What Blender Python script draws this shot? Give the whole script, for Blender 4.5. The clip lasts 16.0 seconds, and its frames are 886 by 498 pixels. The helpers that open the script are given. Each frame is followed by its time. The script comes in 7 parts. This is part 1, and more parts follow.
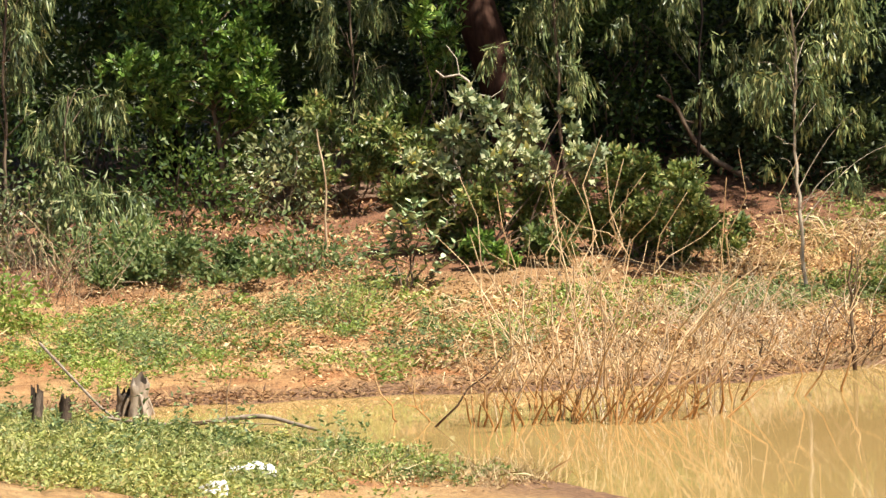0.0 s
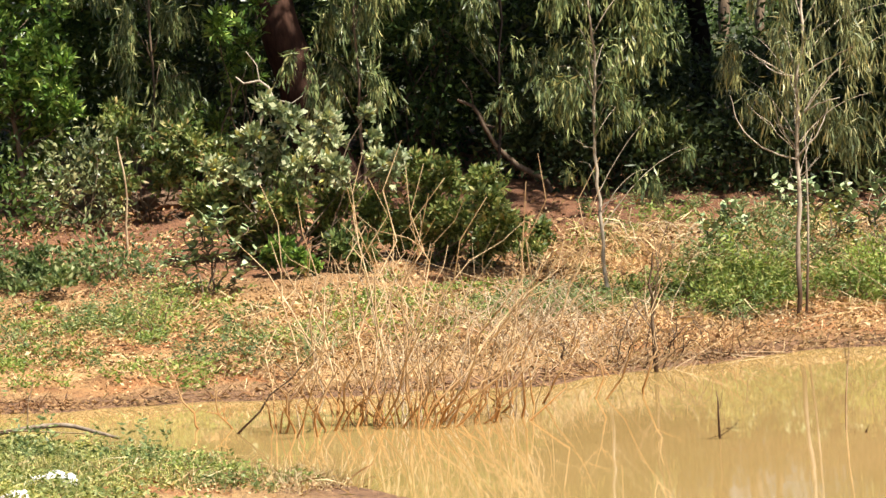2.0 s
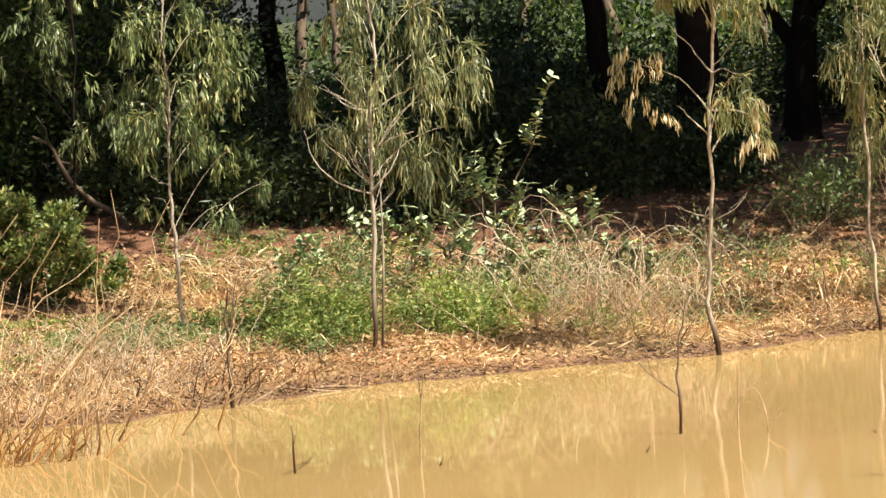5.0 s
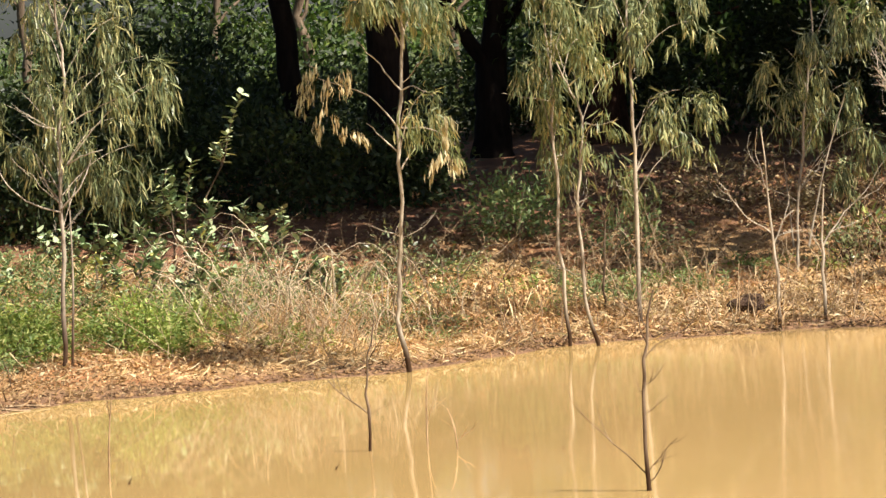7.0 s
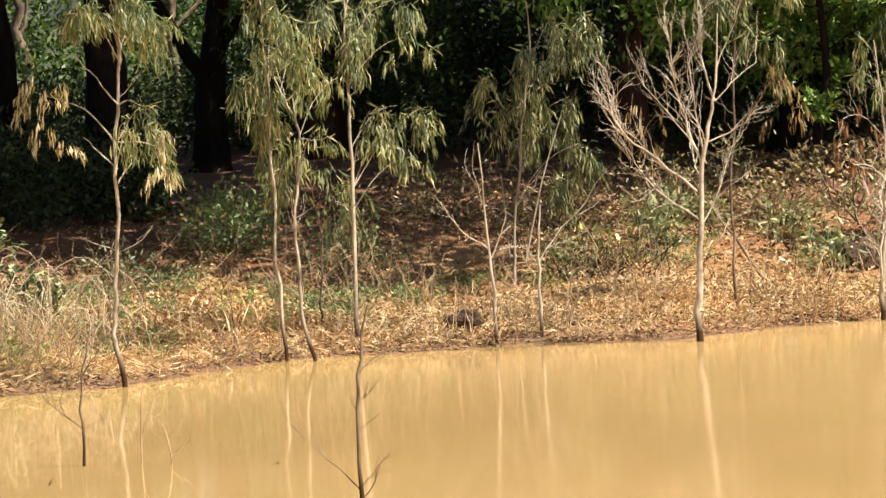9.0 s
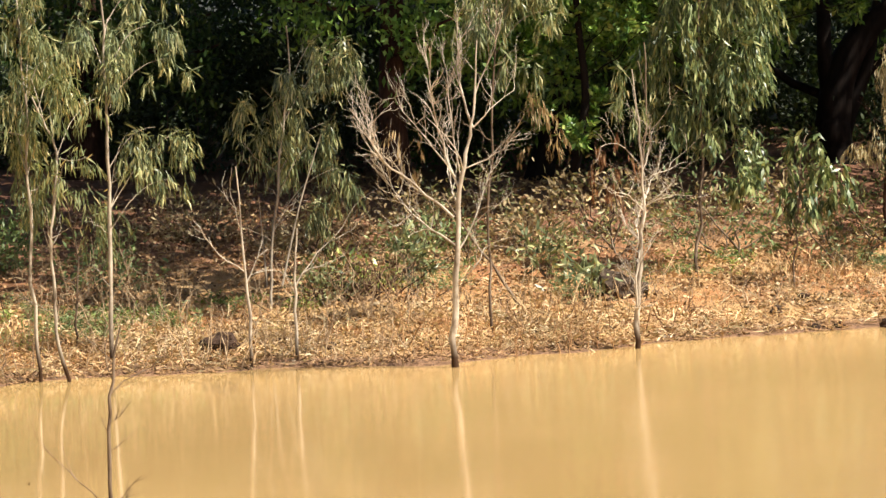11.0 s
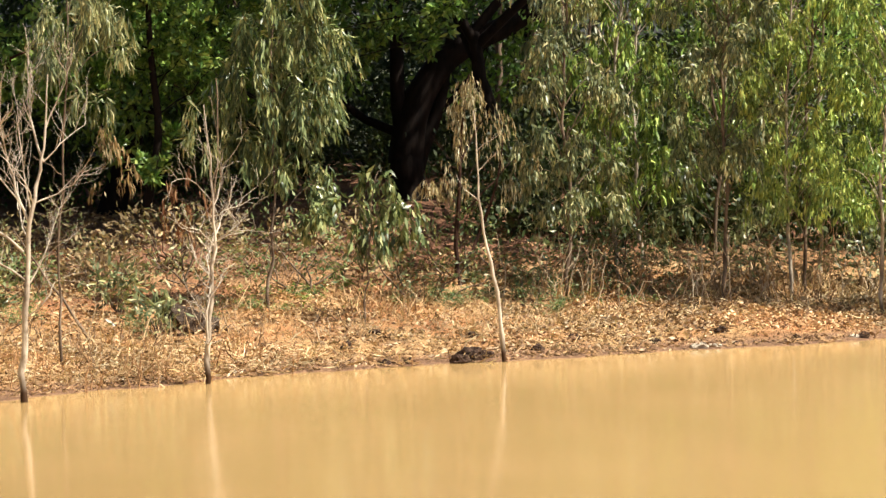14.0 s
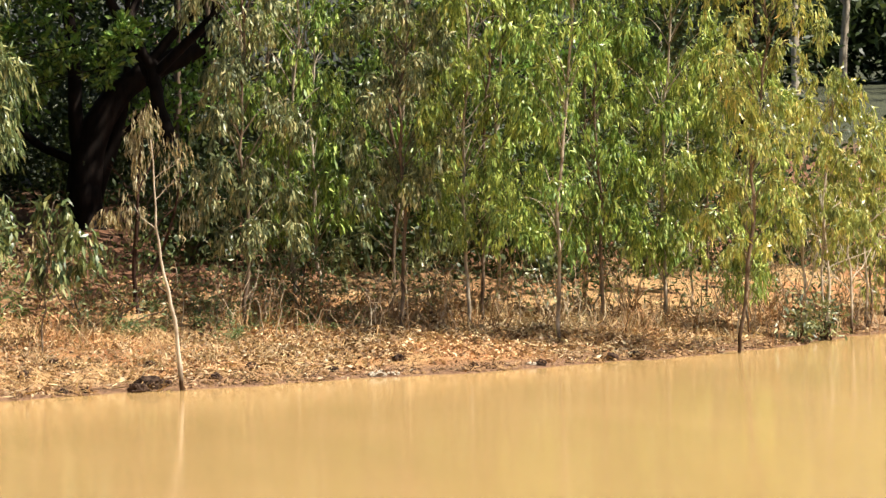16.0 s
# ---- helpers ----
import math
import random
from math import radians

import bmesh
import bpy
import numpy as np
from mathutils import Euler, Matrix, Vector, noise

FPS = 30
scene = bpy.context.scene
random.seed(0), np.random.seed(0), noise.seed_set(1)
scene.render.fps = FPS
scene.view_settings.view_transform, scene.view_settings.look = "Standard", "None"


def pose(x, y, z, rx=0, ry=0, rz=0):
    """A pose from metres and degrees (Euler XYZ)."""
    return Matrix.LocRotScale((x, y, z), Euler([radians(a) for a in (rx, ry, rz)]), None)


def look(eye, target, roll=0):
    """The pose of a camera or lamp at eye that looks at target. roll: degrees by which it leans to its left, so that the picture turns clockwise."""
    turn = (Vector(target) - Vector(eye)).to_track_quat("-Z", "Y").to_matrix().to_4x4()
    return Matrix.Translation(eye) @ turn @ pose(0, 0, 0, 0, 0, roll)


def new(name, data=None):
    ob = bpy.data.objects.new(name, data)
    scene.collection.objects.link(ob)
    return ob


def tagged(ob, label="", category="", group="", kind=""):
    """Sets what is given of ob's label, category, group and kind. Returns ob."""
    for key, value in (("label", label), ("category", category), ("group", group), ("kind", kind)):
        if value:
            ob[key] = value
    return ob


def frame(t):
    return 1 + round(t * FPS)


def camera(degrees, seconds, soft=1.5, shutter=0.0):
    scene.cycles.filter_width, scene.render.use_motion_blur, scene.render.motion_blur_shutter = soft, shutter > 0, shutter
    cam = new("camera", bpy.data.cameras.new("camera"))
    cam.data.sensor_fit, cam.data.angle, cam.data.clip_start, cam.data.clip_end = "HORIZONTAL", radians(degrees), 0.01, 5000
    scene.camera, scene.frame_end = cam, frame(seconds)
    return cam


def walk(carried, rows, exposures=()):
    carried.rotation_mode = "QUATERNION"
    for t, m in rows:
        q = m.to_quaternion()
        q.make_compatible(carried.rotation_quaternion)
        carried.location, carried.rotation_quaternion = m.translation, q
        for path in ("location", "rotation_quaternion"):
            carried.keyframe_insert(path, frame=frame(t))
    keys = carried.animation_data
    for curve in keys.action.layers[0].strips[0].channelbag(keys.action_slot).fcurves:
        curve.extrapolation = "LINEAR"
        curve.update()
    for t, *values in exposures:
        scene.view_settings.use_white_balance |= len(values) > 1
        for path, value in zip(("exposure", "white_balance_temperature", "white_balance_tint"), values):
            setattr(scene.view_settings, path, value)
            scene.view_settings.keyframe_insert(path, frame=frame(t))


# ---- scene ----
# A muddy pond with a wooded bank, panned by a long lens from the opposite dam.
HEIGHT, REACH = 3.2, 0.9     # eye over the water; the lens ahead of the pivot
cam = camera(11.0, 16.0, soft=1.45)
# seconds, yaw, pitch, roll
PATH = [
    (0, 13.3426, -3.0377, -2.8166),
    (0.5, 12.8458, -3.0595, -2.8957),
    (1, 12.2754, -3.0775, -3.0501),
    (1.5, 11.6326, -3.0881, -3.1420),
    (2, 10.9180, -3.0987, -3.2406),
    (2.5, 10.1498, -3.0996, -3.3540),
    (3, 9.3390, -3.0933, -3.3971),
    (5.5, 4.7792, -2.9482, -3.6000),
    (6, 3.8339, -2.9401, -3.6371),
    (6.5, 2.8846, -2.9614, -3.6002),
    (7, 1.9384, -2.9880, -3.5796),
    (7.5, 0.9875, -3.0177, -3.5368),
    (8, 0.0876, -3.0326, -3.4497),
    (8.5, -0.7491, -3.0267, -3.3202),
    (9, -1.5213, -3.0076, -3.1881),
    (11.5, -5.3099, -2.8033, -2.0339),
    (12, -6.1639, -2.7598, -1.8918),
    (12.5, -7.0423, -2.7187, -1.7894),
    (13, -7.9290, -2.6765, -1.7841),
    (13.5, -8.8313, -2.6325, -1.7591),
    (14, -9.7551, -2.5917, -1.7053),
    (14.5, -10.7019, -2.5556, -1.7087),
    (15, -11.6677, -2.5149, -1.7047),
    (15.5, -12.6695, -2.4479, -1.6773),
    (16, -13.7018, -2.3544, -1.6379),
]


def stand(yaw, pitch, roll):
    a, p = radians(yaw), radians(pitch)
    eye = Vector((-math.sin(a) * REACH, math.cos(a) * REACH, HEIGHT))
    way = Vector((-math.sin(a) * math.cos(p), math.cos(a) * math.cos(p), math.sin(p)))
    return look(eye, eye + way * 40, roll)


walk(cam, [(t, stand(yaw, pitch, roll)) for t, yaw, pitch, roll in PATH], exposures=[(0, 1.16 - 0.08, 6500, 10), (4, 1.16 - 0.04, 6500, 10), (8, 1.16, 6500, 10), (12, 1.16 + 0.02, 6500, 10), (16, 1.16 - 0.01, 6500, 10)])

# ---- light ----
SUN_UP, SUN_TURN = 58.0, 118.0      # degrees: height; clockwise from +y
world = bpy.data.worlds.new("sky")
scene.world = world
world.use_nodes = True
nt = world.node_tree
sky = nt.nodes.new("ShaderNodeTexSky")
sky.sky_type = "NISHITA"
sky.sun_disc = False
sky.sun_elevation, sky.sun_rotation = radians(SUN_UP), radians(SUN_TURN)
sky.dust_density = 2.0
nt.links.new(sky.outputs[0], nt.nodes["Background"].inputs[0])
nt.nodes["Background"].inputs[1].default_value = 0.046
sun = new("sun", bpy.data.lights.new("sun", "SUN"))
sun.data.energy, sun.data.angle, sun.data.color = 5.0, radians(0.55), (1.0, 0.93, 0.82)
to_sun = Vector((math.sin(radians(SUN_TURN)) * math.cos(radians(SUN_UP)), math.cos(radians(SUN_TURN)) * math.cos(radians(SUN_UP)), math.sin(radians(SUN_UP))))
sun.matrix_world = look(to_sun * 60, (0, 0, 0))


# ---- materials ----
def shader(name):
    m = bpy.data.materials.new(name)
    m.use_nodes = True
    n = m.node_tree.nodes
    return m, n, m.node_tree.links, n["Principled BSDF"]


def ramp(n, links, source, stops):
    r = n.new("ShaderNodeValToRGB")
    e = r.color_ramp.elements
    while len(e) < len(stops):
        e.new(0.5)
    for k, (at, c) in enumerate(stops):
        e[k].position, e[k].color = at, (*c, 1)
    links.new(source, r.inputs[0])
    return r.outputs[0]


def noise_tex(n, links, scale, detail=5.0, rough=0.6, stretch=None):
    g = n.new("ShaderNodeNewGeometry")
    t = n.new("ShaderNodeTexNoise")
    t.inputs["Scale"].default_value, t.inputs["Detail"].default_value, t.inputs["Roughness"].default_value = scale, detail, rough
    if stretch:
        mp = n.new("ShaderNodeMapping")
        mp.inputs["Scale"].default_value = stretch
        links.new(g.outputs["Position"], mp.inputs[0])
        links.new(mp.outputs[0], t.inputs["Vector"])
    else:
        links.new(g.outputs["Position"], t.inputs["Vector"])
    return t.outputs["Fac"]


def blend(n, links, fac, a, b, mode="MIX"):
    x = n.new("ShaderNodeMix")
    x.data_type, x.blend_type = "RGBA", mode
    for s, v in ((x.inputs["Factor"], fac), (x.inputs[6], a), (x.inputs[7], b)):
        if isinstance(v, (int, float)):
            s.default_value = v
        elif isinstance(v, tuple):
            s.default_value = (*v, 1)
        else:
            links.new(v, s)
    return x.outputs[2]


def bump(n, links, bsdf, height, strength, distance):
    b = n.new("ShaderNodeBump")
    b.inputs["Strength"].default_value, b.inputs["Distance"].default_value = strength, distance
    links.new(height, b.inputs["Height"])
    links.new(b.outputs[0], bsdf.inputs["Normal"])


def leaf_mat(name, stops, through_light=0.3, rough=0.5, patch=1.2, gloss=0.36):
    """A leaf: hue by leaf, drift by patch, some light passing through."""
    m, n, links, b = shader(name)
    g = n.new("ShaderNodeNewGeometry")
    c = ramp(n, links, g.outputs["Random Per Island"], stops)
    drift = ramp(n, links, noise_tex(n, links, patch, 2), [(0.3, (0.6, 0.66, 0.62)), (0.7, (1.25, 1.15, 0.95))])
    c = blend(n, links, 1.0, c, drift, "MULTIPLY")
    links.new(c, b.inputs["Base Color"])
    b.inputs["Roughness"].default_value = rough
    b.inputs["Specular IOR Level"].default_value = gloss
    t = n.new("ShaderNodeBsdfTranslucent")
    links.new(blend(n, links, 1.0, c, (1.1, 1.18, 0.8), "MULTIPLY"), t.inputs[0])
    mix = n.new("ShaderNodeMixShader")
    mix.inputs[0].default_value = through_light
    links.new(b.outputs[0], mix.inputs[1])
    links.new(t.outputs[0], mix.inputs[2])
    links.new(mix.outputs[0], n["Material Output"].inputs[0])
    return m


def bark_mat(name, dark, light, scale=9.0, rough=0.85, wet=False, relief=0.6, soak=0.4, soaked=(0.05, 0.027, 0.014)):
    m, n, links, b = shader(name)
    k = noise_tex(n, links, scale, 6, 0.7, (1, 1, 0.16))
    c = ramp(n, links, k, [(0.32, dark), (0.68, light)])
    c = blend(n, links, 0.8, c, ramp(n, links, noise_tex(n, links, 2.2, 3), [(0.3, (0.5, 0.45, 0.4)), (0.7, (1.15, 1.12, 1.05))]), "MULTIPLY")
    c = blend(n, links, 0.55, c, ramp(n, links, noise_tex(n, links, 11, 4, 0.7, (1, 1, 0.6)), [(0.36, (0.34, 0.28, 0.22)), (0.5, (1.0, 1.0, 1.0))]), "MULTIPLY")
    if wet:     # stems that stand in the water are soaked dark near it
        g = n.new("ShaderNodeNewGeometry")
        s = n.new("ShaderNodeSeparateXYZ")
        links.new(g.outputs["Position"], s.inputs[0])
        c = blend(n, links, ramp(n, links, s.outputs[2], [(soak * 0.3, (1, 1, 1)), (soak, (0, 0, 0))]), c, soaked)
    links.new(c, b.inputs["Base Color"])
    b.inputs["Roughness"].default_value = rough
    b.inputs["Specular IOR Level"].default_value = 0.15
    bump(n, links, b, k, relief, 0.02)
    return m


def litter_mat(name, stops, rough=0.8):
    return leaf_mat(name, stops, 0.12, rough, 0.7)


M_EUCA = leaf_mat("eucalyptus leaf", [(0.0, (0.0586, 0.0804, 0.0425)), (0.45, (0.186, 0.222, 0.113)), (0.8, (0.352, 0.377, 0.198)), (1.0, (0.546, 0.5, 0.293))], 0.15, 0.4, 2.4, 0.45)
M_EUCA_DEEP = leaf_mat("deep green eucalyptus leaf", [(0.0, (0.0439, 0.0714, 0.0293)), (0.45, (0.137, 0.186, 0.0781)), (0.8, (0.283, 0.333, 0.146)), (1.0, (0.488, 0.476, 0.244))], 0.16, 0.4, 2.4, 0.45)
M_EUCA_GREEN = leaf_mat("fresh green eucalyptus leaf", [(0.0, (0.0567, 0.11, 0.0244)), (0.45, (0.193, 0.305, 0.0683)), (0.8, (0.375, 0.5, 0.127)), (1.0, (0.59, 0.659, 0.214))], 0.18, 0.4, 2.4, 0.45)
M_EUCA_YOUNG = leaf_mat("young eucalyptus leaf", [(0.0, (0.0927, 0.146, 0.0366)), (0.45, (0.29, 0.39, 0.101)), (0.8, (0.499, 0.586, 0.174)), (1.0, (0.695, 0.72, 0.238))], 0.18, 0.4, 2.4, 0.45)
M_EUCA_GOLD = leaf_mat("golden eucalyptus leaf", [(0.0, (0.142, 0.178, 0.0488)), (0.5, (0.378, 0.419, 0.127)), (0.85, (0.592, 0.583, 0.205)), (1.0, (0.71, 0.571, 0.234))], 0.28, 0.32, 2.4, 0.6)
M_EUCA_DRY = leaf_mat("drying eucalyptus leaf", [(0.0, (0.118, 0.149, 0.0717)), (0.55, (0.26, 0.299, 0.159)), (0.85, (0.426, 0.411, 0.217)), (1.0, (0.544, 0.411, 0.217))], 0.32, 0.45)
M_DEAD = leaf_mat("dead leaf", [(0.0, (0.19, 0.123, 0.0672)), (0.6, (0.403, 0.291, 0.168)), (1.0, (0.627, 0.515, 0.336))], 0.25, 0.7)
M_TAN = leaf_mat("withered tan leaf", [(0.0, (0.3, 0.23, 0.12)), (0.4, (0.5, 0.42, 0.26)), (0.8, (0.7, 0.63, 0.45)), (1.0, (0.82, 0.77, 0.62))], 0.15, 0.6)
M_RUSTY = leaf_mat("rust-brown hanging leaf", [(0.0, (0.13, 0.055, 0.03)), (0.6, (0.32, 0.15, 0.08)), (1.0, (0.5, 0.32, 0.19))], 0.2, 0.6)
M_LEAFY = leaf_mat("glossy green leaf", [(0.0, (0.044, 0.0983, 0.0202)), (0.5, (0.131, 0.248, 0.0505)), (0.85, (0.297, 0.449, 0.111)), (1.0, (0.506, 0.611, 0.202))], 0.26, 0.36, 2.0, 0.5)
M_MIXED = leaf_mat("mixed bush leaf", [(0.0, (0.0527, 0.0858, 0.0293)), (0.4, (0.158, 0.217, 0.0683)), (0.75, (0.307, 0.361, 0.137)), (0.92, (0.474, 0.451, 0.195)), (1.0, (0.351, 0.172, 0.088))], 0.26, 0.4)
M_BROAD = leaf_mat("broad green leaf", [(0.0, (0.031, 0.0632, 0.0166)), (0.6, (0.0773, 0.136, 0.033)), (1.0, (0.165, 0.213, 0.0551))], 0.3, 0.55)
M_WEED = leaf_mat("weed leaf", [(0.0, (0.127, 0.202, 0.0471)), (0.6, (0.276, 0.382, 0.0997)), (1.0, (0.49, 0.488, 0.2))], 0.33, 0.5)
# lit copy of the broad leaf: sunlight is put into its colour
M_BROAD_LIT = leaf_mat("sunlit-toned broad leaf", [(0.0, (0.102, 0.197, 0.0413)), (0.6, (0.222, 0.392, 0.0825)), (1.0, (0.408, 0.573, 0.165))], 0.38, 0.52)
# dark leaf that carries the forest's shade in its own colour
M_SHADE = leaf_mat("shade-toned forest leaf", [(0.0, (0.0243, 0.0395, 0.0157)), (0.6, (0.0485, 0.0746, 0.0262)), (1.0, (0.097, 0.123, 0.0418))], 0.25, 0.5)
M_MILK = leaf_mat("milkweed leaf", [(0.0, (0.112, 0.163, 0.076)), (0.45, (0.301, 0.361, 0.216)), (0.8, (0.568, 0.593, 0.4)), (0.95, (0.688, 0.688, 0.496)), (1.0, (0.688, 0.585, 0.12))], 0.2, 0.55)
M_BLUISH = leaf_mat("blue-green weed leaf", [(0.0, (0.0952, 0.14, 0.0616)), (0.6, (0.202, 0.28, 0.123)), (1.0, (0.381, 0.437, 0.213))], 0.28, 0.5)
M_GRASS = leaf_mat("grass", [(0.0, (0.126, 0.194, 0.0461)), (0.6, (0.262, 0.347, 0.0983)), (1.0, (0.446, 0.428, 0.185))], 0.3, 0.55, 0.8)
M_STRAW = leaf_mat("straw", [(0.0, (0.28, 0.16, 0.08)), (0.5, (0.54, 0.37, 0.2)), (1.0, (0.8, 0.66, 0.45))], 0.2, 0.7)
M_LITTER = litter_mat("leaf litter", [(0.0, (0.101, 0.056, 0.0336)), (0.3, (0.314, 0.179, 0.0952)), (0.65, (0.515, 0.325, 0.179)), (0.85, (0.627, 0.437, 0.258)), (1.0, (0.784, 0.616, 0.414))])
M_DEBRIS = litter_mat("wet debris", [(0.0, (0.06, 0.032, 0.02)), (0.6, (0.24, 0.13, 0.07)), (1.0, (0.52, 0.36, 0.21))])
M_PALE = bark_mat("pale bark", (0.28, 0.23, 0.175), (0.63, 0.57, 0.47), 14, wet=True, relief=0.3)
M_BLEACHED = bark_mat("bleached dead wood", (0.38, 0.32, 0.25), (0.72, 0.66, 0.56), 16, wet=True, relief=0.2, soak=0.3)
M_PALE_SOAKED = bark_mat("pale bark, dark at the foot", (0.3, 0.25, 0.195), (0.65, 0.59, 0.5), 14, wet=True, relief=0.3, soak=1.3, soaked=(0.085, 0.05, 0.03))
M_GREYBARK = bark_mat("grey-brown bark", (0.1, 0.07, 0.05), (0.31, 0.24, 0.175), 14, wet=True, relief=0.4)
# near black: the shade on the trunks is put into the bark colour
M_SHADE_BARK = bark_mat("shade-darkened bark", (0.007, 0.005, 0.004), (0.026, 0.017, 0.013), 10)
M_REDBARK = bark_mat("red-brown bark", (0.03, 0.016, 0.012), (0.115, 0.06, 0.042), 10)
M_TWIG = bark_mat("dry twig", (0.3, 0.2, 0.12), (0.66, 0.52, 0.35), 20, relief=0.2)
M_REDTWIG = bark_mat("rusty wet twig", (0.28, 0.13, 0.055), (0.68, 0.44, 0.23), 20, relief=0.2)
M_STRAWSTEM = bark_mat("straw-coloured stem", (0.42, 0.32, 0.21), (0.8, 0.69, 0.52), 20, relief=0.2)
M_WHITE = shader("white plastic")[0]
M_WHITE.node_tree.nodes["Principled BSDF"].inputs["Base Color"].default_value = (0.78, 0.77, 0.74, 1)
M_WHITE.node_tree.nodes["Principled BSDF"].inputs["Roughness"].default_value = 0.35


def earth(name, dark, light, scale=7.0):
    m, n, links, b = shader(name)
    k = noise_tex(n, links, scale, 8, 0.7)
    c = ramp(n, links, k, [(0.3, dark), (0.7, light)])
    links.new(c, b.inputs["Base Color"])
    b.inputs["Roughness"].default_value = 0.9
    b.inputs["Specular IOR Level"].default_value = 0.12
    bump(n, links, b, noise_tex(n, links, scale * 5, 6), 0.9, 0.03)
    return m


M_STONE = earth("weathered stone", (0.09, 0.055, 0.038), (0.29, 0.185, 0.12), 7)
M_CLOD = earth("dark clod", (0.018, 0.012, 0.009), (0.1, 0.06, 0.04), 12)
M_PALESTONE = earth("pale stone", (0.3, 0.24, 0.17), (0.62, 0.54, 0.42), 9)
M_MOUND = earth("grey mound", (0.02, 0.014, 0.01), (0.12, 0.085, 0.06), 14)


def ground_mat():
    m, n, links, b = shader("bank soil")
    at = n.new("ShaderNodeAttribute")
    at.attribute_name = "inland"
    s = at.outputs["Fac"]
    wide, mid, fine = noise_tex(n, links, 0.55, 4), noise_tex(n, links, 2.6, 6, 0.65), noise_tex(n, links, 22, 6, 0.75)
    tan = ramp(n, links, mid, [(0.28, (0.33, 0.175, 0.072)), (0.5, (0.53, 0.32, 0.135)), (0.72, (0.68, 0.47, 0.23))])
    rust = ramp(n, links, mid, [(0.3, (0.36, 0.14, 0.05)), (0.7, (0.58, 0.28, 0.11))])
    c = blend(n, links, ramp(n, links, wide, [(0.48, (0, 0, 0)), (0.62, (1, 1, 1))]), tan, rust)
    # forest floor: red-brown litter, with the trees' shade also put into its colour
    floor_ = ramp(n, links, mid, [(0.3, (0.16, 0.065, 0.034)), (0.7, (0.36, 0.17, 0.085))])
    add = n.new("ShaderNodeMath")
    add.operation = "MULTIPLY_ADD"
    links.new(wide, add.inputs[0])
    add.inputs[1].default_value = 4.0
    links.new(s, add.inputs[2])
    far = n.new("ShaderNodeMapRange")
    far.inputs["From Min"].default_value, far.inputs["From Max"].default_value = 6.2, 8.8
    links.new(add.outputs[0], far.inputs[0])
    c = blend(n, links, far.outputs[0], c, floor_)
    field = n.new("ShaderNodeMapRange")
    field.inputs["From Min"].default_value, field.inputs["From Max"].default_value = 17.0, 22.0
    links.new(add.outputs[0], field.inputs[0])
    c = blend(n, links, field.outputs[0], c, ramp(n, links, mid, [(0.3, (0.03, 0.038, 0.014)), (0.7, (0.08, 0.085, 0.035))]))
    wet = n.new("ShaderNodeMath")
    wet.operation = "MULTIPLY_ADD"
    links.new(mid, wet.inputs[0])
    wet.inputs[1].default_value = -0.5
    links.new(s, wet.inputs[2])
    mud = ramp(n, links, wet.outputs[0], [(0.15, (1, 1, 1)), (0.6, (0, 0, 0))])
    c = blend(n, links, mud, c, ramp(n, links, fine, [(0.35, (0.16, 0.08, 0.042)), (0.65, (0.4, 0.225, 0.115))]))
    c = blend(n, links, 0.6, c, ramp(n, links, fine, [(0.3, (0.5, 0.48, 0.45)), (0.7, (1.25, 1.22, 1.15))]), "MULTIPLY")
    links.new(c, b.inputs["Base Color"])
    b.inputs["Roughness"].default_value = 0.92
    relief = n.new("ShaderNodeMath")
    relief.operation = "MULTIPLY_ADD"
    links.new(noise_tex(n, links, 6.5, 5, 0.65), relief.inputs[0])
    relief.inputs[1].default_value = 2.4
    links.new(fine, relief.inputs[2])
    bump(n, links, b, relief.outputs[0], 1.0, 0.05)
    return m


def water_mat():
    m, n, links, b = shader("muddy water")
    c = ramp(n, links, noise_tex(n, links, 0.12, 3, 0.5, (1, 0.5, 1)), [(0.3, (0.405, 0.255, 0.103)), (0.7, (0.515, 0.335, 0.14))])
    c = blend(n, links, 1.0, c, ramp(n, links, noise_tex(n, links, 0.8, 3, 0.55, (1, 0.35, 1)), [(0.3, (0.93, 0.95, 0.9)), (0.7, (1.04, 1.03, 1.03))]), "MULTIPLY")
    # painted reflection: olive green mixed into the water colour by the shore
    reflected_green = n.new("ShaderNodeAttribute")
    reflected_green.attribute_name = "reflected_green"
    c = blend(n, links, reflected_green.outputs["Fac"], c, ramp(n, links, noise_tex(n, links, 0.7, 3, 0.5, (1, 0.5, 1)), [(0.3, (0.3, 0.25, 0.07)), (0.7, (0.44, 0.31, 0.12))]))
    links.new(c, b.inputs["Base Color"])
    ripple = n.new("ShaderNodeAttribute")
    ripple.attribute_name = "ripple"
    links.new(ripple.outputs["Fac"], b.inputs["Roughness"])
    b.inputs["IOR"].default_value = 1.33
    bump(n, links, b, noise_tex(n, links, 1.6, 2, 0.5, (1.0, 0.6, 1)), 0.055, 0.02)
    return m


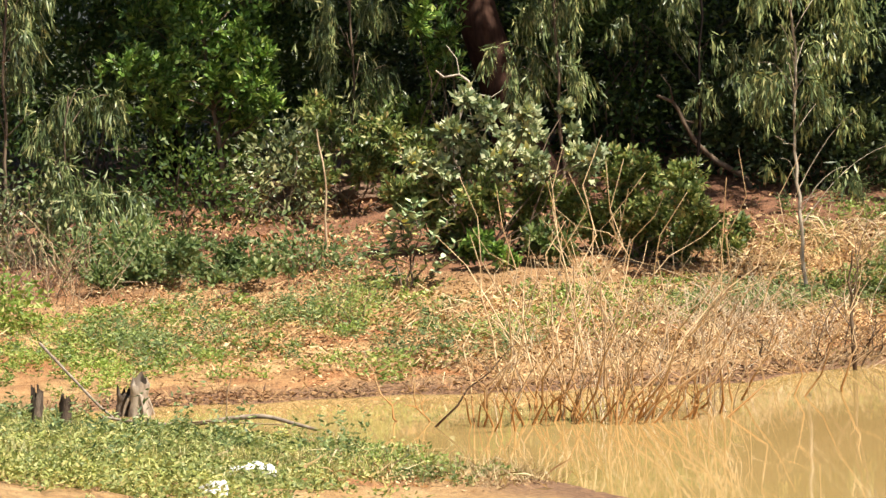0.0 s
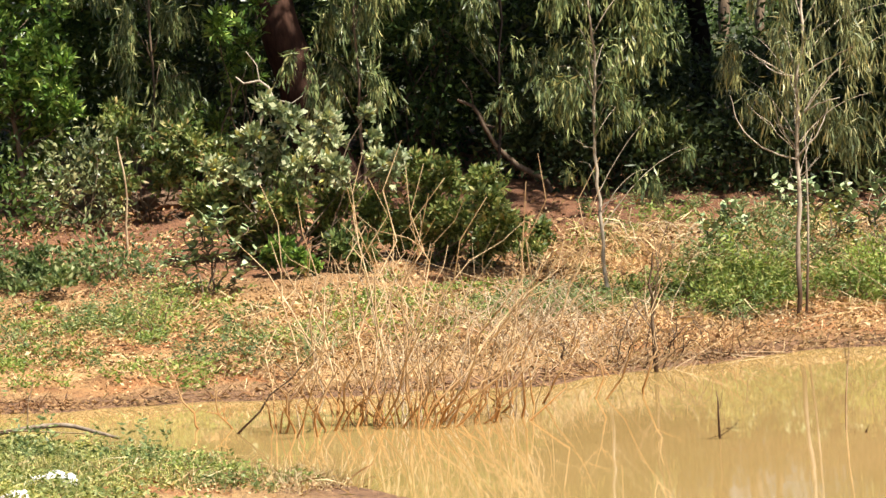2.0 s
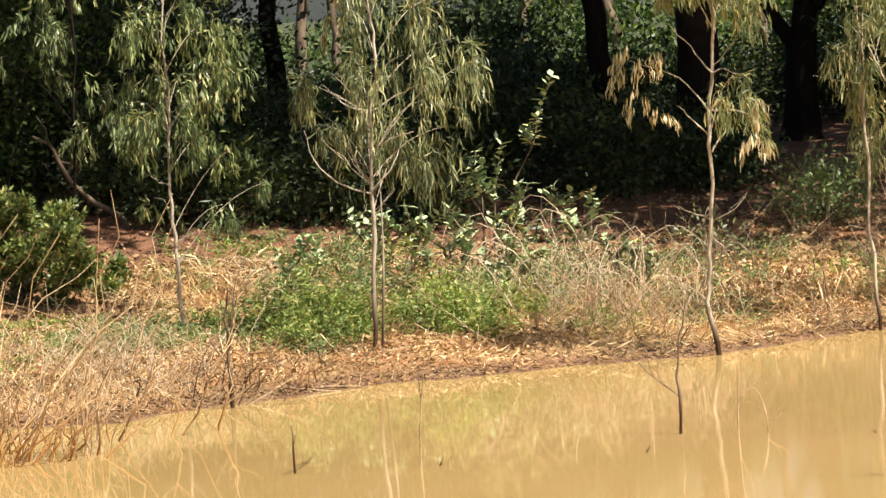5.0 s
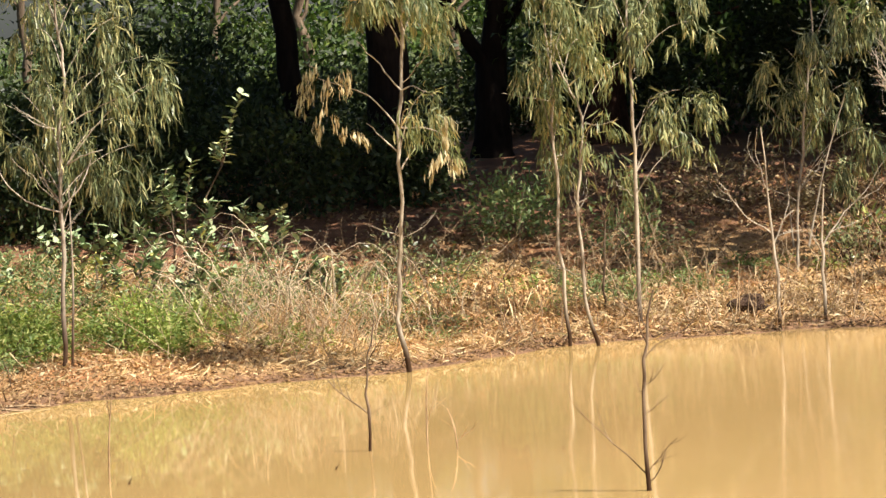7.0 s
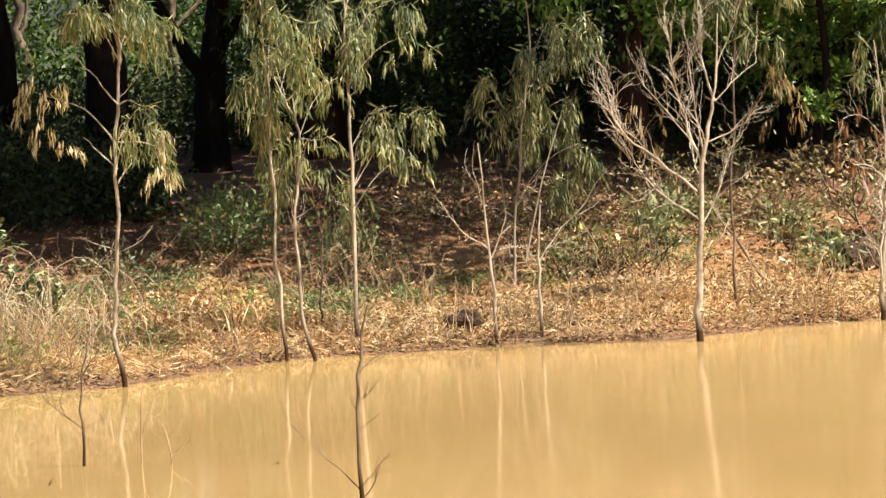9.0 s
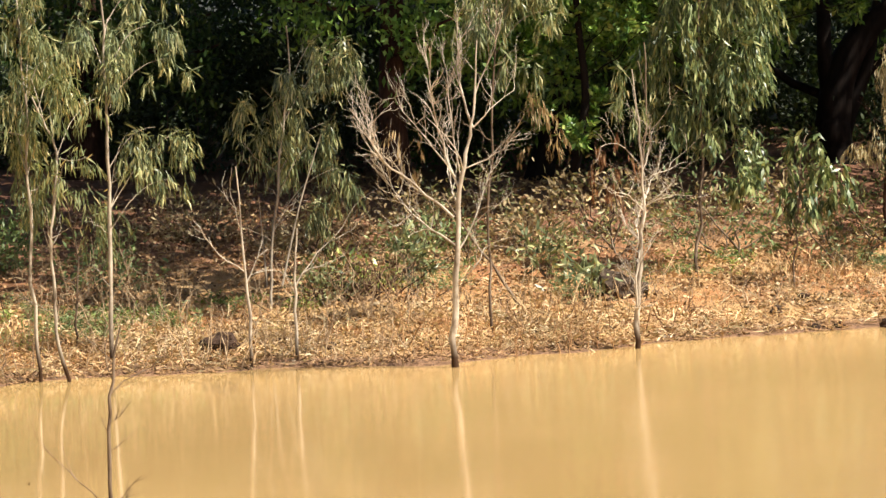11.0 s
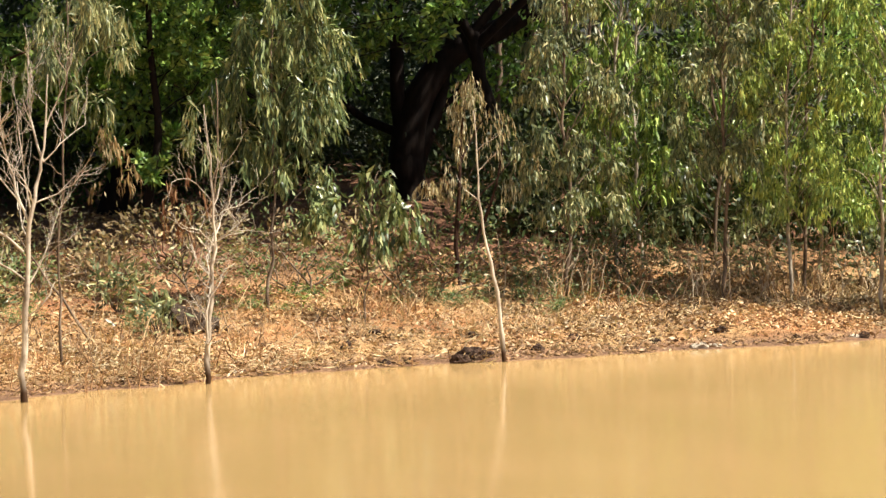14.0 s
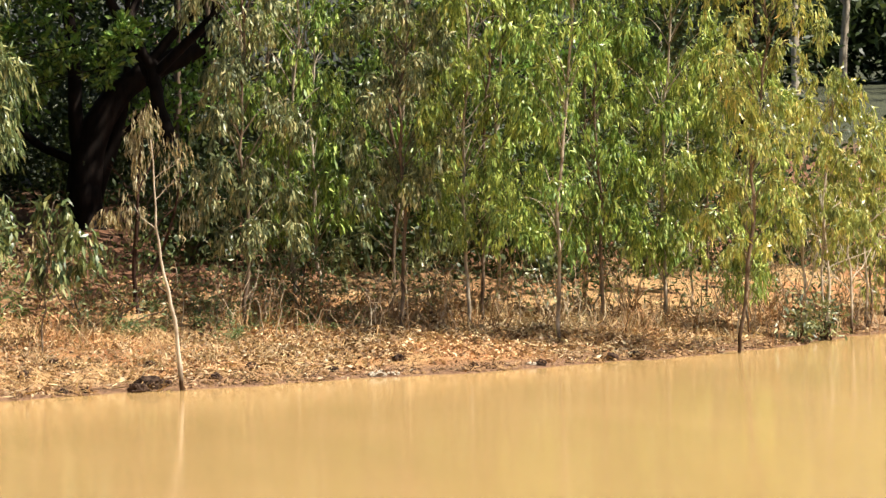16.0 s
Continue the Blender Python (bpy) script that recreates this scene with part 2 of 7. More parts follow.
# ---- mesh helpers ----
def mesh_of(name, v, f, mats, slots=None):
    me = bpy.data.meshes.new(name)
    v, f = np.asarray(v, np.float32), np.asarray(f, np.int32)
    k = f.shape[1]
    me.vertices.add(len(v))
    me.vertices.foreach_set("co", v.ravel())
    me.loops.add(f.size)
    me.loops.foreach_set("vertex_index", f.ravel())
    me.polygons.add(len(f))
    me.polygons.foreach_set("loop_start", np.arange(0, f.size, k, dtype=np.int32))
    me.polygons.foreach_set("loop_total", np.full(len(f), k, np.int32))
    for one in (mats if isinstance(mats, (list, tuple)) else [mats]):
        me.materials.append(one)
    if slots is not None:
        me.polygons.foreach_set("material_index", np.asarray(slots, np.int32))
    me.update(calc_edges=True)
    return me


def put(name, vf, mat, parent=None, label="", smooth=False):
    """One mesh object; parts take their thing's own space."""
    me = mesh_of(name, vf[0], vf[1], mat)
    if smooth:
        me.polygons.foreach_set("use_smooth", np.ones(len(me.polygons), bool))
    ob = new(name, me)
    if parent:
        ob.parent = parent
    return tagged(ob, label)


def thing(name, x, y, label, category, group="", z=None):
    ob = new(name)
    ob.location = (x, y, max(float(ground_z(x, y)), 0.0) if z is None else z)
    ob.empty_display_size = 0.2
    return tagged(ob, label, category, group)


def join(pieces):
    vs, fs, at = [], [], 0
    for v, f in pieces:
        vs.append(v)
        fs.append(f + at)
        at += len(v)
    return np.concatenate(vs), np.concatenate(fs)


def unit(a):
    return a / np.maximum(np.linalg.norm(a, axis=-1, keepdims=True), 1e-9)


def tube(pts, radii, sides=6):
    """A tapering stem along points, closed to a point at its end."""
    p, r = np.asarray(pts, float), np.asarray(radii, float)
    d = unit(np.gradient(p, axis=0))
    a = np.empty_like(d)
    side = np.cross(d[0], (1.0, 0, 0) if abs(d[0, 2]) > 0.7 else (0, 0, 1.0))
    for i in range(len(p)):
        side = side - d[i] * (side @ d[i])
        side = side / max(math.sqrt(side @ side), 1e-9)
        a[i] = side
    b = np.cross(d, a)
    w = np.arange(sides) * 2 * np.pi / sides
    v = p[:, None] + r[:, None, None] * (np.cos(w)[None, :, None] * a[:, None] + np.sin(w)[None, :, None] * b[:, None])
    n = len(p)
    i, j = np.meshgrid(np.arange(n - 1), np.arange(sides), indexing="ij")
    k = (j + 1) % sides
    f = np.stack([i * sides + j, i * sides + k, (i + 1) * sides + k, (i + 1) * sides + j], -1).reshape(-1, 4)
    return v.reshape(-1, 3), f


def bent(start, end, rng, wobble, n=6):
    """Points of an uneven stem between two ends."""
    s = np.linspace(0, 1, n)[:, None]
    p = np.asarray(start, float) * (1 - s) + np.asarray(end, float) * s
    off = rng.normal(0, wobble, (n, 3))
    off[0] = off[-1] = 0
    off[:, 2] *= 0.3
    return p + off


def taper(r0, r1, n):
    return np.linspace(r0, r1, n)


def leaf_cloud(p, d, length, width, rng, fine=True, curl=0.25):
    """Leaves at points p that point along d; each is an island of two or four triangles."""
    n = len(p)
    d = unit(d)
    side = unit(np.cross(d, rng.normal(0, 1, (n, 3))))
    up = np.cross(side, d)
    length, width = np.broadcast_to(length, n)[:, None], np.broadcast_to(width, n)[:, None] * 0.5
    bend = rng.normal(0, curl, (n, 1)) * length
    if fine:
        q1, q2 = p + d * length * 0.3 + up * bend * 0.35, p + d * length * 0.66 + up * bend * 0.5
        tip = p + d * length + up * bend * 0.2
        v = np.stack([p, q1 + side * width, q1 - side * width, q2 + side * width * 0.75, q2 - side * width * 0.75, tip], 1)
        t = np.array([(0, 1, 2), (1, 3, 4), (1, 4, 2), (3, 5, 4)])
    else:
        q = p + d * length * 0.45 + up * bend * 0.5
        v = np.stack([p, q + side * width, p + d * length, q - side * width], 1)
        t = np.array([(0, 1, 3), (1, 2, 3)])
    k = v.shape[1]
    return v.reshape(-1, 3), (np.arange(n)[:, None, None] * k + t[None]).reshape(-1, 3)


# ---- the lie of the land ----
SHORE = np.array([(-11.9, 36.8), (-11.17, 37.2), (-10.37, 37.35), (-9.2, 37.57), (-7.97, 37.7), (-6.6, 37.9), (-6.05, 39.0), (-5.3, 39.6), (-4.64, 40.3), (-3.7, 40.8),
    (-2.9, 41.2), (-1.8, 41.7), (-0.9, 42.9), (-0.3, 43.6), (0.9, 43.75), (2.0, 43.8), (3.3, 43.4), (4.4, 44.1), (5.36, 44.7), (6.3, 45.35), (8.2, 45.7), (10.7, 46.2),
    (12.6, 46.6), (13.5, 47.1), (14.75, 47.6), (16.1, 48.7), (17.3, 49.8), (20, 52), (26, 54.5), (40, 58), (60, 56), (70, 40), (60, 12), (30, 6), (6, 6.5), (-2, 10),
    (-4, 18), (-4.6, 26), (-5.69, 29.29), (-6.74, 30.8), (-8.26, 32.4), (-8.75, 33.2), (-9.4, 33.95), (-10.3, 34.3), (-11.0, 34.9), (-11.6, 36.0)])


def inland(x, y):
    """Metres from the water's edge, below zero in the pond; the edge is a little ragged."""
    x, y = np.broadcast_arrays(np.asarray(x, float), np.asarray(y, float))
    shape, x, y = x.shape, x.ravel(), y.ravel()
    best, inside = np.full(len(x), 1e9), np.zeros(len(x), bool)
    for a, b in zip(SHORE, np.roll(SHORE, -1, 0)):
        e = b - a
        t = np.clip(((x - a[0]) * e[0] + (y - a[1]) * e[1]) / (e @ e), 0, 1)
        best = np.minimum(best, np.hypot(x - a[0] - t * e[0], y - a[1] - t * e[1]))
        if e[1]:
            inside ^= ((a[1] > y) != (b[1] > y)) & (x < a[0] + (y - a[1]) * e[0] / e[1])
    s = np.where(inside, -best, best)
    s = s + 0.09 * np.sin(x * 2.9 + 1.3 * np.sin(y * 1.7)) + 0.05 * np.sin(x * 7.3 + y * 3.1)
    return s.reshape(shape)


def ground_z(x, y):
    x, y = np.asarray(x, float), np.asarray(y, float)
    s = inland(x, y)
    far = np.interp(s, [-8, -1, 0, 0.5, 3, 10, 25, 60, 400], [-1.2, -0.2, 0, 0.05, 0.33, 1.2, 1.9, 2.3, 2.3])
    near = np.interp(s, [-8, -1, 0, 0.5, 3, 8, 30, 400], [-1.2, -0.2, 0, 0.06, 0.35, 1.5, 1.6, 1.6])
    k = np.clip((y - 24) / 8, 0, 1)
    rough = 0.018 * np.sin(x * 3.1 + 2 * np.sin(y * 1.3)) * np.sin(y * 2.7 + 1.5 * np.sin(x * 0.9)) + 0.02 * np.sin(x * 8.3 + y * 2.2) * np.sin(y * 7.1 - x * 1.9) + 0.014 * np.sin(x * 15.1 - y * 5.3 + 2 * np.sin(y * 2.1)) * np.sin(y * 13.7 + x * 4.1)
    return far * k + near * (1 - k) + rough * np.clip(s / 0.8, 0, 1)


def axis(far_lo, lo, hi, far_hi, step):
    """Fine steps from lo to hi, then wider and wider ones to the horizon."""
    grow = np.cumsum(1.35 ** np.arange(1, 40) * step)
    left, right = lo - grow, hi + grow
    return np.concatenate([left[left > far_lo][::-1], np.arange(lo, hi, step), right[right < far_hi]])


gx, gy = axis(-1500, -16.5, 20.0, 1500, 0.13), axis(-1500, 28.0, 55.0, 1500, 0.13)
GX, GY = np.meshgrid(gx, gy)
gv = np.stack([GX, GY, ground_z(GX, GY)], -1).reshape(-1, 3)
gi, gj = np.meshgrid(np.arange(len(gy) - 1), np.arange(len(gx) - 1), indexing="ij")
q = gi * len(gx) + gj
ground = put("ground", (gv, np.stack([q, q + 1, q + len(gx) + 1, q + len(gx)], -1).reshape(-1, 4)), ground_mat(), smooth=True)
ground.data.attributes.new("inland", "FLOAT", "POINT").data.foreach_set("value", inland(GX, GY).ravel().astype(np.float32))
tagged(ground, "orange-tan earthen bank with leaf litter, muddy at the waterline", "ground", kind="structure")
WX, WY = np.meshgrid(np.linspace(-16, 72, 111), np.linspace(2, 60, 117))
wi, wj = np.meshgrid(np.arange(116), np.arange(110), indexing="ij")
wq = wi * 111 + wj
water = put("water", (np.stack([WX, WY, 0 * WX], -1).reshape(-1, 3), np.stack([wq, wq + 1, wq + 112, wq + 111], -1).reshape(-1, 4)), water_mat())
# green reflections of bank and trees put into the water colour, fading eastward
water.data.attributes.new("reflected_green", "FLOAT", "POINT").data.foreach_set("value", (0.6 * np.exp(np.minimum(inland(WX, WY), 0) / 2.6) * np.clip((1.5 - WX) / 5, 0, 1)).ravel().astype(np.float32))
tagged(water, "still brown muddy pond water with soft reflections", "water", kind="structure")

# the open side is stirred by the breeze, so it mirrors less clearly
water.data.attributes.new("ripple", "FLOAT", "POINT").data.foreach_set("value", (0.035 + 0.085 * np.clip((WX + 3) / 8, 0, 1)).ravel().astype(np.float32))


# ---- kinds of things ----
def curtains(lobes, rng, dense=1.0, leaf=0.14, sway=0.15, lift=0.14):
    """Leaf places and ways: strands hung from each lobe (x, height, half-width, drop), leaves all along them."""
    ps, ds = [], []
    for dx, dy, z, rx, drop in lobes:
        leaves = dense * 4600 * rx * max(drop, 0.25) * (0.14 / leaf)
        n = max(3, int(leaves / 15))
        m = max(3, n // 6)      # strands hang in bunches, with air between
        bunch = rng.integers(0, m, n)
        a, r = rng.uniform(0, 2 * np.pi, m)[bunch], np.sqrt(rng.uniform(0.05, 1, m))[bunch]
        off = np.stack([np.cos(a) * r * rx, np.sin(a) * r * max(rx, 0.12), 0.1 * rx - 0.5 * rx * r * r + rng.normal(0, 0.05, m)[bunch]], -1) + rng.normal(0, 0.028, (n, 3))
        long = drop * rng.uniform(0.35, 1.1, m)[bunch] * rng.uniform(0.6, 1.0, n)
        k = rng.uniform(0, 1, (n, 15))
        swing = np.stack([np.cos(a), np.sin(a), 0 * a], -1) * rng.uniform(-0.02, 0.16, (n, 1)) + rng.normal(0, 0.05, (n, 3)) * [1, 1, 0]
        p = np.array([dx, dy, z]) + off[:, None] + swing[:, None] * np.sqrt(k)[..., None] + np.array([0, 0, -1.0]) * (k * long[:, None])[..., None]
        p = p + rng.normal(0, 0.014, p.shape)
        d = np.array([0, 0, -1.0]) + swing[:, None] * 1.5 + rng.normal(0, sway, p.shape) * [1.5, 1.5, 0.5]
        early = (k < lift)[..., None]
        d = np.where(early, d + np.array([0, 0, 0.75]) + rng.normal(0, 0.45, p.shape), d)
        ps.append(p.reshape(-1, 3))
        ds.append(d.reshape(-1, 3))
    return np.concatenate(ps), np.concatenate(ds)


def smooth_line(pts, per=4):
    p = np.array(pts, float)
    s = np.linspace(0, len(p) - 1, per * (len(p) - 1) + 1)
    q = np.stack([np.interp(s, np.arange(len(p)), p[:, k]) for k in range(p.shape[1])], -1)
    for _ in range(2):
        q[1:-1] = (q[:-2] + 2 * q[1:-1] + q[2:]) / 4
    return q


def weeping(name, x, y, label, stem, lobes, leaves, bark, radius=0.03, seed=1, top=4.7, limbs=(), dry=(), dense=1.0, leaf=(0.14, 0.0155), crest=4, stems=(), twigs=5, dry_leaves=None, dry_dense=0.34, depth=0.22, behind=0.6, group="eucalyptus saplings along the bank", category="tree"):
    """A weeping eucalyptus. stem: its bends as sideways offset and height; lobes: hanging curtains of leaves; limbs: bare limbs; dry: bunches of withered leaves."""
    rng = np.random.default_rng(seed)
    ob = thing(name, x, y, label, category, group)
    base = ob.location.z
    path = [(stem[0][0], 0, min(-0.08, float(ground_z(x, y)) - base - 0.05))] + [(dx, 0, z - base) for dx, z in stem if z - base > 0.1]
    if top > stem[-1][1] + 0.2:
        path.append((stem[-1][0] + rng.normal(0, 0.05), 0.05, top - base))
    line = smooth_line(path)
    line[1:, :2] += rng.normal(0, 0.009, (len(line) - 1, 2)) + 0.012 * np.sin(line[1:, 2:3] * rng.uniform(4, 8) + rng.uniform(0, 6, 2))
    s = np.linspace(0, 1, len(line))
    put("trunk", tube(line, (radius * 0.54 * (1 - 0.8 * s) + 0.004) * rng.uniform(0.88, 1.14, len(line)), 8), bark, ob, smooth=True)
    for more in stems:
        extra = smooth_line([(dx, 0.03, z - base) for dx, z in more])
        put("trunk", tube(extra, taper(radius * 0.45, 0.005, len(extra)) * rng.uniform(0.9, 1.1, len(extra)), 7), bark, ob, smooth=True)
    for pts in limbs:
        arm = smooth_line([(dx, rng.normal(0, 0.06) * i, z - base) for i, (dx, z) in enumerate(pts)])
        arm[1:] += rng.normal(0, 0.006, (len(arm) - 1, 3))
        put("limb", tube(arm, taper(0.0095, 0.003, len(arm)), 6), bark, ob, smooth=True)

    def on_stem(z):
        k = float(np.clip(np.interp(z, line[:, 2], np.arange(len(line))), 1, len(line) - 1))
        j = min(int(k), len(line) - 2)
        return line[j] + (line[j + 1] - line[j]) * (k - j)

    for _ in range(twigs):
        z = rng.uniform(0.3, max(0.6, line[-1, 2] * 0.6))
        a, far = rng.uniform(0, 2 * np.pi), rng.uniform(0.15, 0.5)
        root = on_stem(z)
        tip = root + np.array([math.cos(a) * far, math.sin(a) * far * 0.6, far * rng.uniform(0.2, 1.1)])
        fork = root + (tip - root) * 0.55
        put("twig", join([tube(bent(root, tip, rng, 0.02, 6), taper(0.005, 0.0015, 6), 4), tube(bent(fork, fork + (tip - root) * 0.4 * rng.uniform(0.4, 1.6, 3), rng, 0.01, 4), taper(0.003, 0.0012, 4), 3)]), bark, ob)
    hung = [(dx, rng.normal(behind * depth, 0.8 * depth), z - base, rx, drop) for dx, z, rx, drop in lobes]
    high = max([l[2] for l in hung], default=2.0)
    wide = max([abs(l[0]) for l in hung], default=0.4)
    for i in range(crest if top - base > high + 0.3 else 0):      # the head of the tree above the lobes
        k = (i + rng.uniform(0.2, 0.9)) / crest
        z = high + (top - base - high) * k
        hung.append((line[-1, 0] + rng.normal(0, 0.45 * wide) * (1.1 - k), rng.normal(0, depth), z, rng.uniform(0.16, 0.28), rng.uniform(0.35, 0.6)))
    for dx, dy, z, rx, drop in hung:
        root = on_stem(max(0.35, z - rng.uniform(0.15, 0.5) - 0.4 * abs(dx - on_stem(z)[0])))
        tip = np.array([dx, dy, z])
        u = np.linspace(0, 1, 7)[:, None]
        arm = root + (tip - root) * u + np.array([0, 0, 0.12]) * np.sin(np.pi * u) + np.cumsum(rng.normal(0, 0.009, (7, 3)), 0) * u * (1 - u) * 2
        put("limb", tube(arm, taper(max(0.19 * radius, 0.0042), 0.002, 7), 5), bark, ob, smooth=True)
    if hung:
        p, d = curtains(hung, rng, dense, leaf[0])
        keep = p[:, 2] > 0.12
        put("crown", leaf_cloud(p[keep], d[keep], leaf[0] * rng.uniform(0.55, 1.2, keep.sum()), leaf[1] * rng.uniform(0.75, 1.3, keep.sum()), rng, False, 0.3), leaves, ob)
    if dry:
        p, d = curtains([(dx, rng.normal(0, 0.08), z - base, rx, drop) for dx, z, rx, drop in dry], rng, dry_dense, 0.13, 0.07, 0.0)
        put("withered_leaves", leaf_cloud(p, d, 0.11 * rng.uniform(0.6, 1.3, len(p)), 0.018 * rng.uniform(0.6, 1.3, len(p)), rng, False, 0.4), dry_leaves or M_TAN, ob, "dangling withered brown leaves")
    return ob


def tufted(name, x, y, label, lobes, mat, seed, leaf=(0.085, 0.036), dense=1.0, tuft=14, depth=0.3, bark=None, trunk=None, category="bush", group="", up=0.25, radius=0.01):
    """A broad-leaved shrub or tree: a stem to each lobe (x, height, radius) and sprays of leaves round the ends of its twigs. trunk: points and radius."""
    rng = np.random.default_rng(seed)
    ob = thing(name, x, y, label, category, group)
    base = ob.location.z
    ps, ds = [], []
    foot = np.array([0, 0, -0.06])
    if trunk:
        stem = smooth_line([(dx, dy, z - base) for dx, dy, z in trunk[0]])
        put("trunk", tube(stem, taper(trunk[1], trunk[1] * 0.45, len(stem)), 9), bark or M_GREYBARK, ob, smooth=True)
    for dx, z, r in lobes:
        c = np.array([dx, rng.normal(0, depth), z - base])
        n = max(4, int(dense * 340 * r ** 1.6 * (0.085 / leaf[0]) ** 1.3))
        u = unit(rng.normal(0, 1, (n, 3)) + [0, -0.25, 0.15])
        tips = c + u * r * rng.uniform(0.35, 1.15, (n, 1))
        start = stem[np.argmin(np.linalg.norm(stem - (c - [0, 0, 0.4 * abs(dx) + 0.2]), axis=1))] if trunk else foot + [rng.normal(0, 0.12), rng.normal(0, 0.08), 0]
        put("stem", tube(bent(start, c, rng, 0.05, 7), taper(radius, radius * 0.4, 7), 5), bark or M_GREYBARK, ob)
        put("twig", join([tube(bent(c, t, rng, 0.015, 4), taper(radius * 0.4, 0.0015, 4), 3) for t in tips[:min(n, 12)]]), bark or M_GREYBARK, ob)
        k = rng.uniform(0.2, 1.0, (n, tuft))
        ring = unit(rng.normal(0, 1, (n, tuft, 3)))
        p = tips[:, None] - u[:, None] * (1 - k[..., None]) * 0.12 + ring * 0.012
        ps.append(p.reshape(-1, 3))
        ds.append((u[:, None] * 0.55 + ring * 0.8 + np.array([0, 0, up])).reshape(-1, 3))
    p, d = np.concatenate(ps), np.concatenate(ds)
    keep = p[:, 2] > 0.02
    put("foliage", leaf_cloud(p[keep], d[keep], leaf[0] * rng.uniform(0.55, 1.3, keep.sum()), leaf[1] * rng.uniform(0.7, 1.25, keep.sum()), rng, False), mat, ob)
    return ob


def clumps(center, size, count, each, rng, puff=0.16, shell=0.55):
    """Leaf places in tufts spread over a lumpy crown, and the ways that they face."""
    u = unit(rng.normal(0, 1, (count, 3)))
    r = rng.uniform(shell, 1.0, (count, 1)) * (1 + 0.22 * np.sin(u[:, :1] * 5 + u[:, 1:2] * 4 + rng.uniform(0, 6)))
    c = np.asarray(center) + u * r * np.asarray(size)
    p = c[:, None] + rng.normal(0, puff, (count, each, 3))
    d = u[:, None] * 0.7 + rng.normal(0, 0.6, (count, each, 3)) + np.array([0, 0, 0.1])
    return c, p.reshape(-1, 3), d.reshape(-1, 3)


def bush(name, x, y, label, size, mat, count=90, each=22, leaf=(0.07, 0.03), seed=1, stems=14, rise=0.55, category="bush", group="", puff=0.13, fine=False, stem_mat=None, shell=0.5):
    """A leafy shrub: forking stems and tufts of leaves."""
    rng = np.random.default_rng(seed)
    ob = thing(name, x, y, label, category, group)
    c, p, d = clumps((0, 0, size[2] * rise), (size[0], size[1], size[2] * (1 - rise) + 0.02), count, each, rng, puff, shell)
    keep = p[:, 2] > 0.02
    p, d = p[keep], d[keep]
    pick = rng.permutation(count)[:stems]
    for i in pick:
        e = c[i].copy()
        e[2] = max(e[2], 0.1)
        root = np.array([rng.normal(0, 0.12 * size[0]), rng.normal(0, 0.12 * size[1]), -0.06])
        b = bent(root, e, rng, 0.05 * size[2], 6)
        put("stem", tube(b, taper(0.013, 0.004, 6), 4), stem_mat or M_GREYBARK, ob)
    put("foliage", leaf_cloud(p, d, leaf[0] * rng.uniform(0.6, 1.3, len(p)), leaf[1] * rng.uniform(0.7, 1.25, len(p)), rng, fine), mat, ob)
    return ob


def twig_clump(name, x, y, label, spread, tall, count, mat, seed=1, lean=(0, 0), radius=0.006, category="dry brush", group="", z=None, fork=2, wild=0.3, kink=0.03, short=0.35):
    """Dry sticks rising from the ground or the water, each stick with a few side twigs."""
    rng = np.random.default_rng(seed)
    ob = thing(name, x, y, label, category, group, z)
    for i in range(count):
        root = np.array([rng.normal(0, spread[0]), rng.normal(0, spread[1]), 0.0])
        root[2] = -0.05 if z is not None else float(ground_z(x + root[0], y + root[1])) - ob.location.z - 0.05
        h = tall * (short + (1 - short) * rng.uniform(0, 1) ** (1.0 if short > 0.3 else 1.15))
        end = root + np.array([lean[0] * h + rng.normal(0, wild) * h, lean[1] * h + rng.normal(0, wild) * h, h])
        b = bent(root, end, rng, kink * h, 7)
        pieces = [tube(b, taper(radius * rng.uniform(0.7, 1.3), radius * 0.3, 7), 4)]
        for _ in range(fork):
            k = rng.integers(2, 5)
            e = b[k] + np.array([rng.normal(0, 0.25), rng.normal(0, 0.25), rng.uniform(0.15, 0.5)]) * h * 0.6
            pieces.append(tube(bent(b[k], e, rng, 0.02 * h, 4), taper(radius * 0.5, radius * 0.2, 4), 3))
        put("stick", join(pieces), mat, ob)
    return ob


def forked(start, way, length, radius, depth, rng, out, spread=0.5, keep=0.72, up=0.25, kids=(2, 3), spray=None):
    """A bare bough and, from it, the next ones; the last two orders of it are kept together as one spray."""
    n = 6
    d = unit(np.asarray(way, float))
    pts = [np.asarray(start, float)]
    for _ in range(n - 1):
        d = unit(d + rng.normal(0, 0.17, 3) + np.array([0, 0, up * 0.12]))
        pts.append(pts[-1] + d * length / (n - 1))
    if spray is None:
        spray = []
        out.append(spray)
    spray.append(tube(np.array(pts), taper(radius, radius * (0.55 if depth else 0.35), n), 5 if depth > 1 else 3))
    if depth == 0:
        return
    for i in range(rng.integers(kids[0], kids[1] + 1)):
        k = rng.integers(1, n)
        side = unit(np.cross(d, rng.normal(0, 1, 3)))
        forked(pts[k], unit(d + side * spread * rng.uniform(0.5, 1.3) + np.array([0, 0, up])), length * keep * rng.uniform(0.7, 1.1), radius * 0.58, depth - 1, rng, out, spread, keep, up, kids, spray if depth == 1 else None)


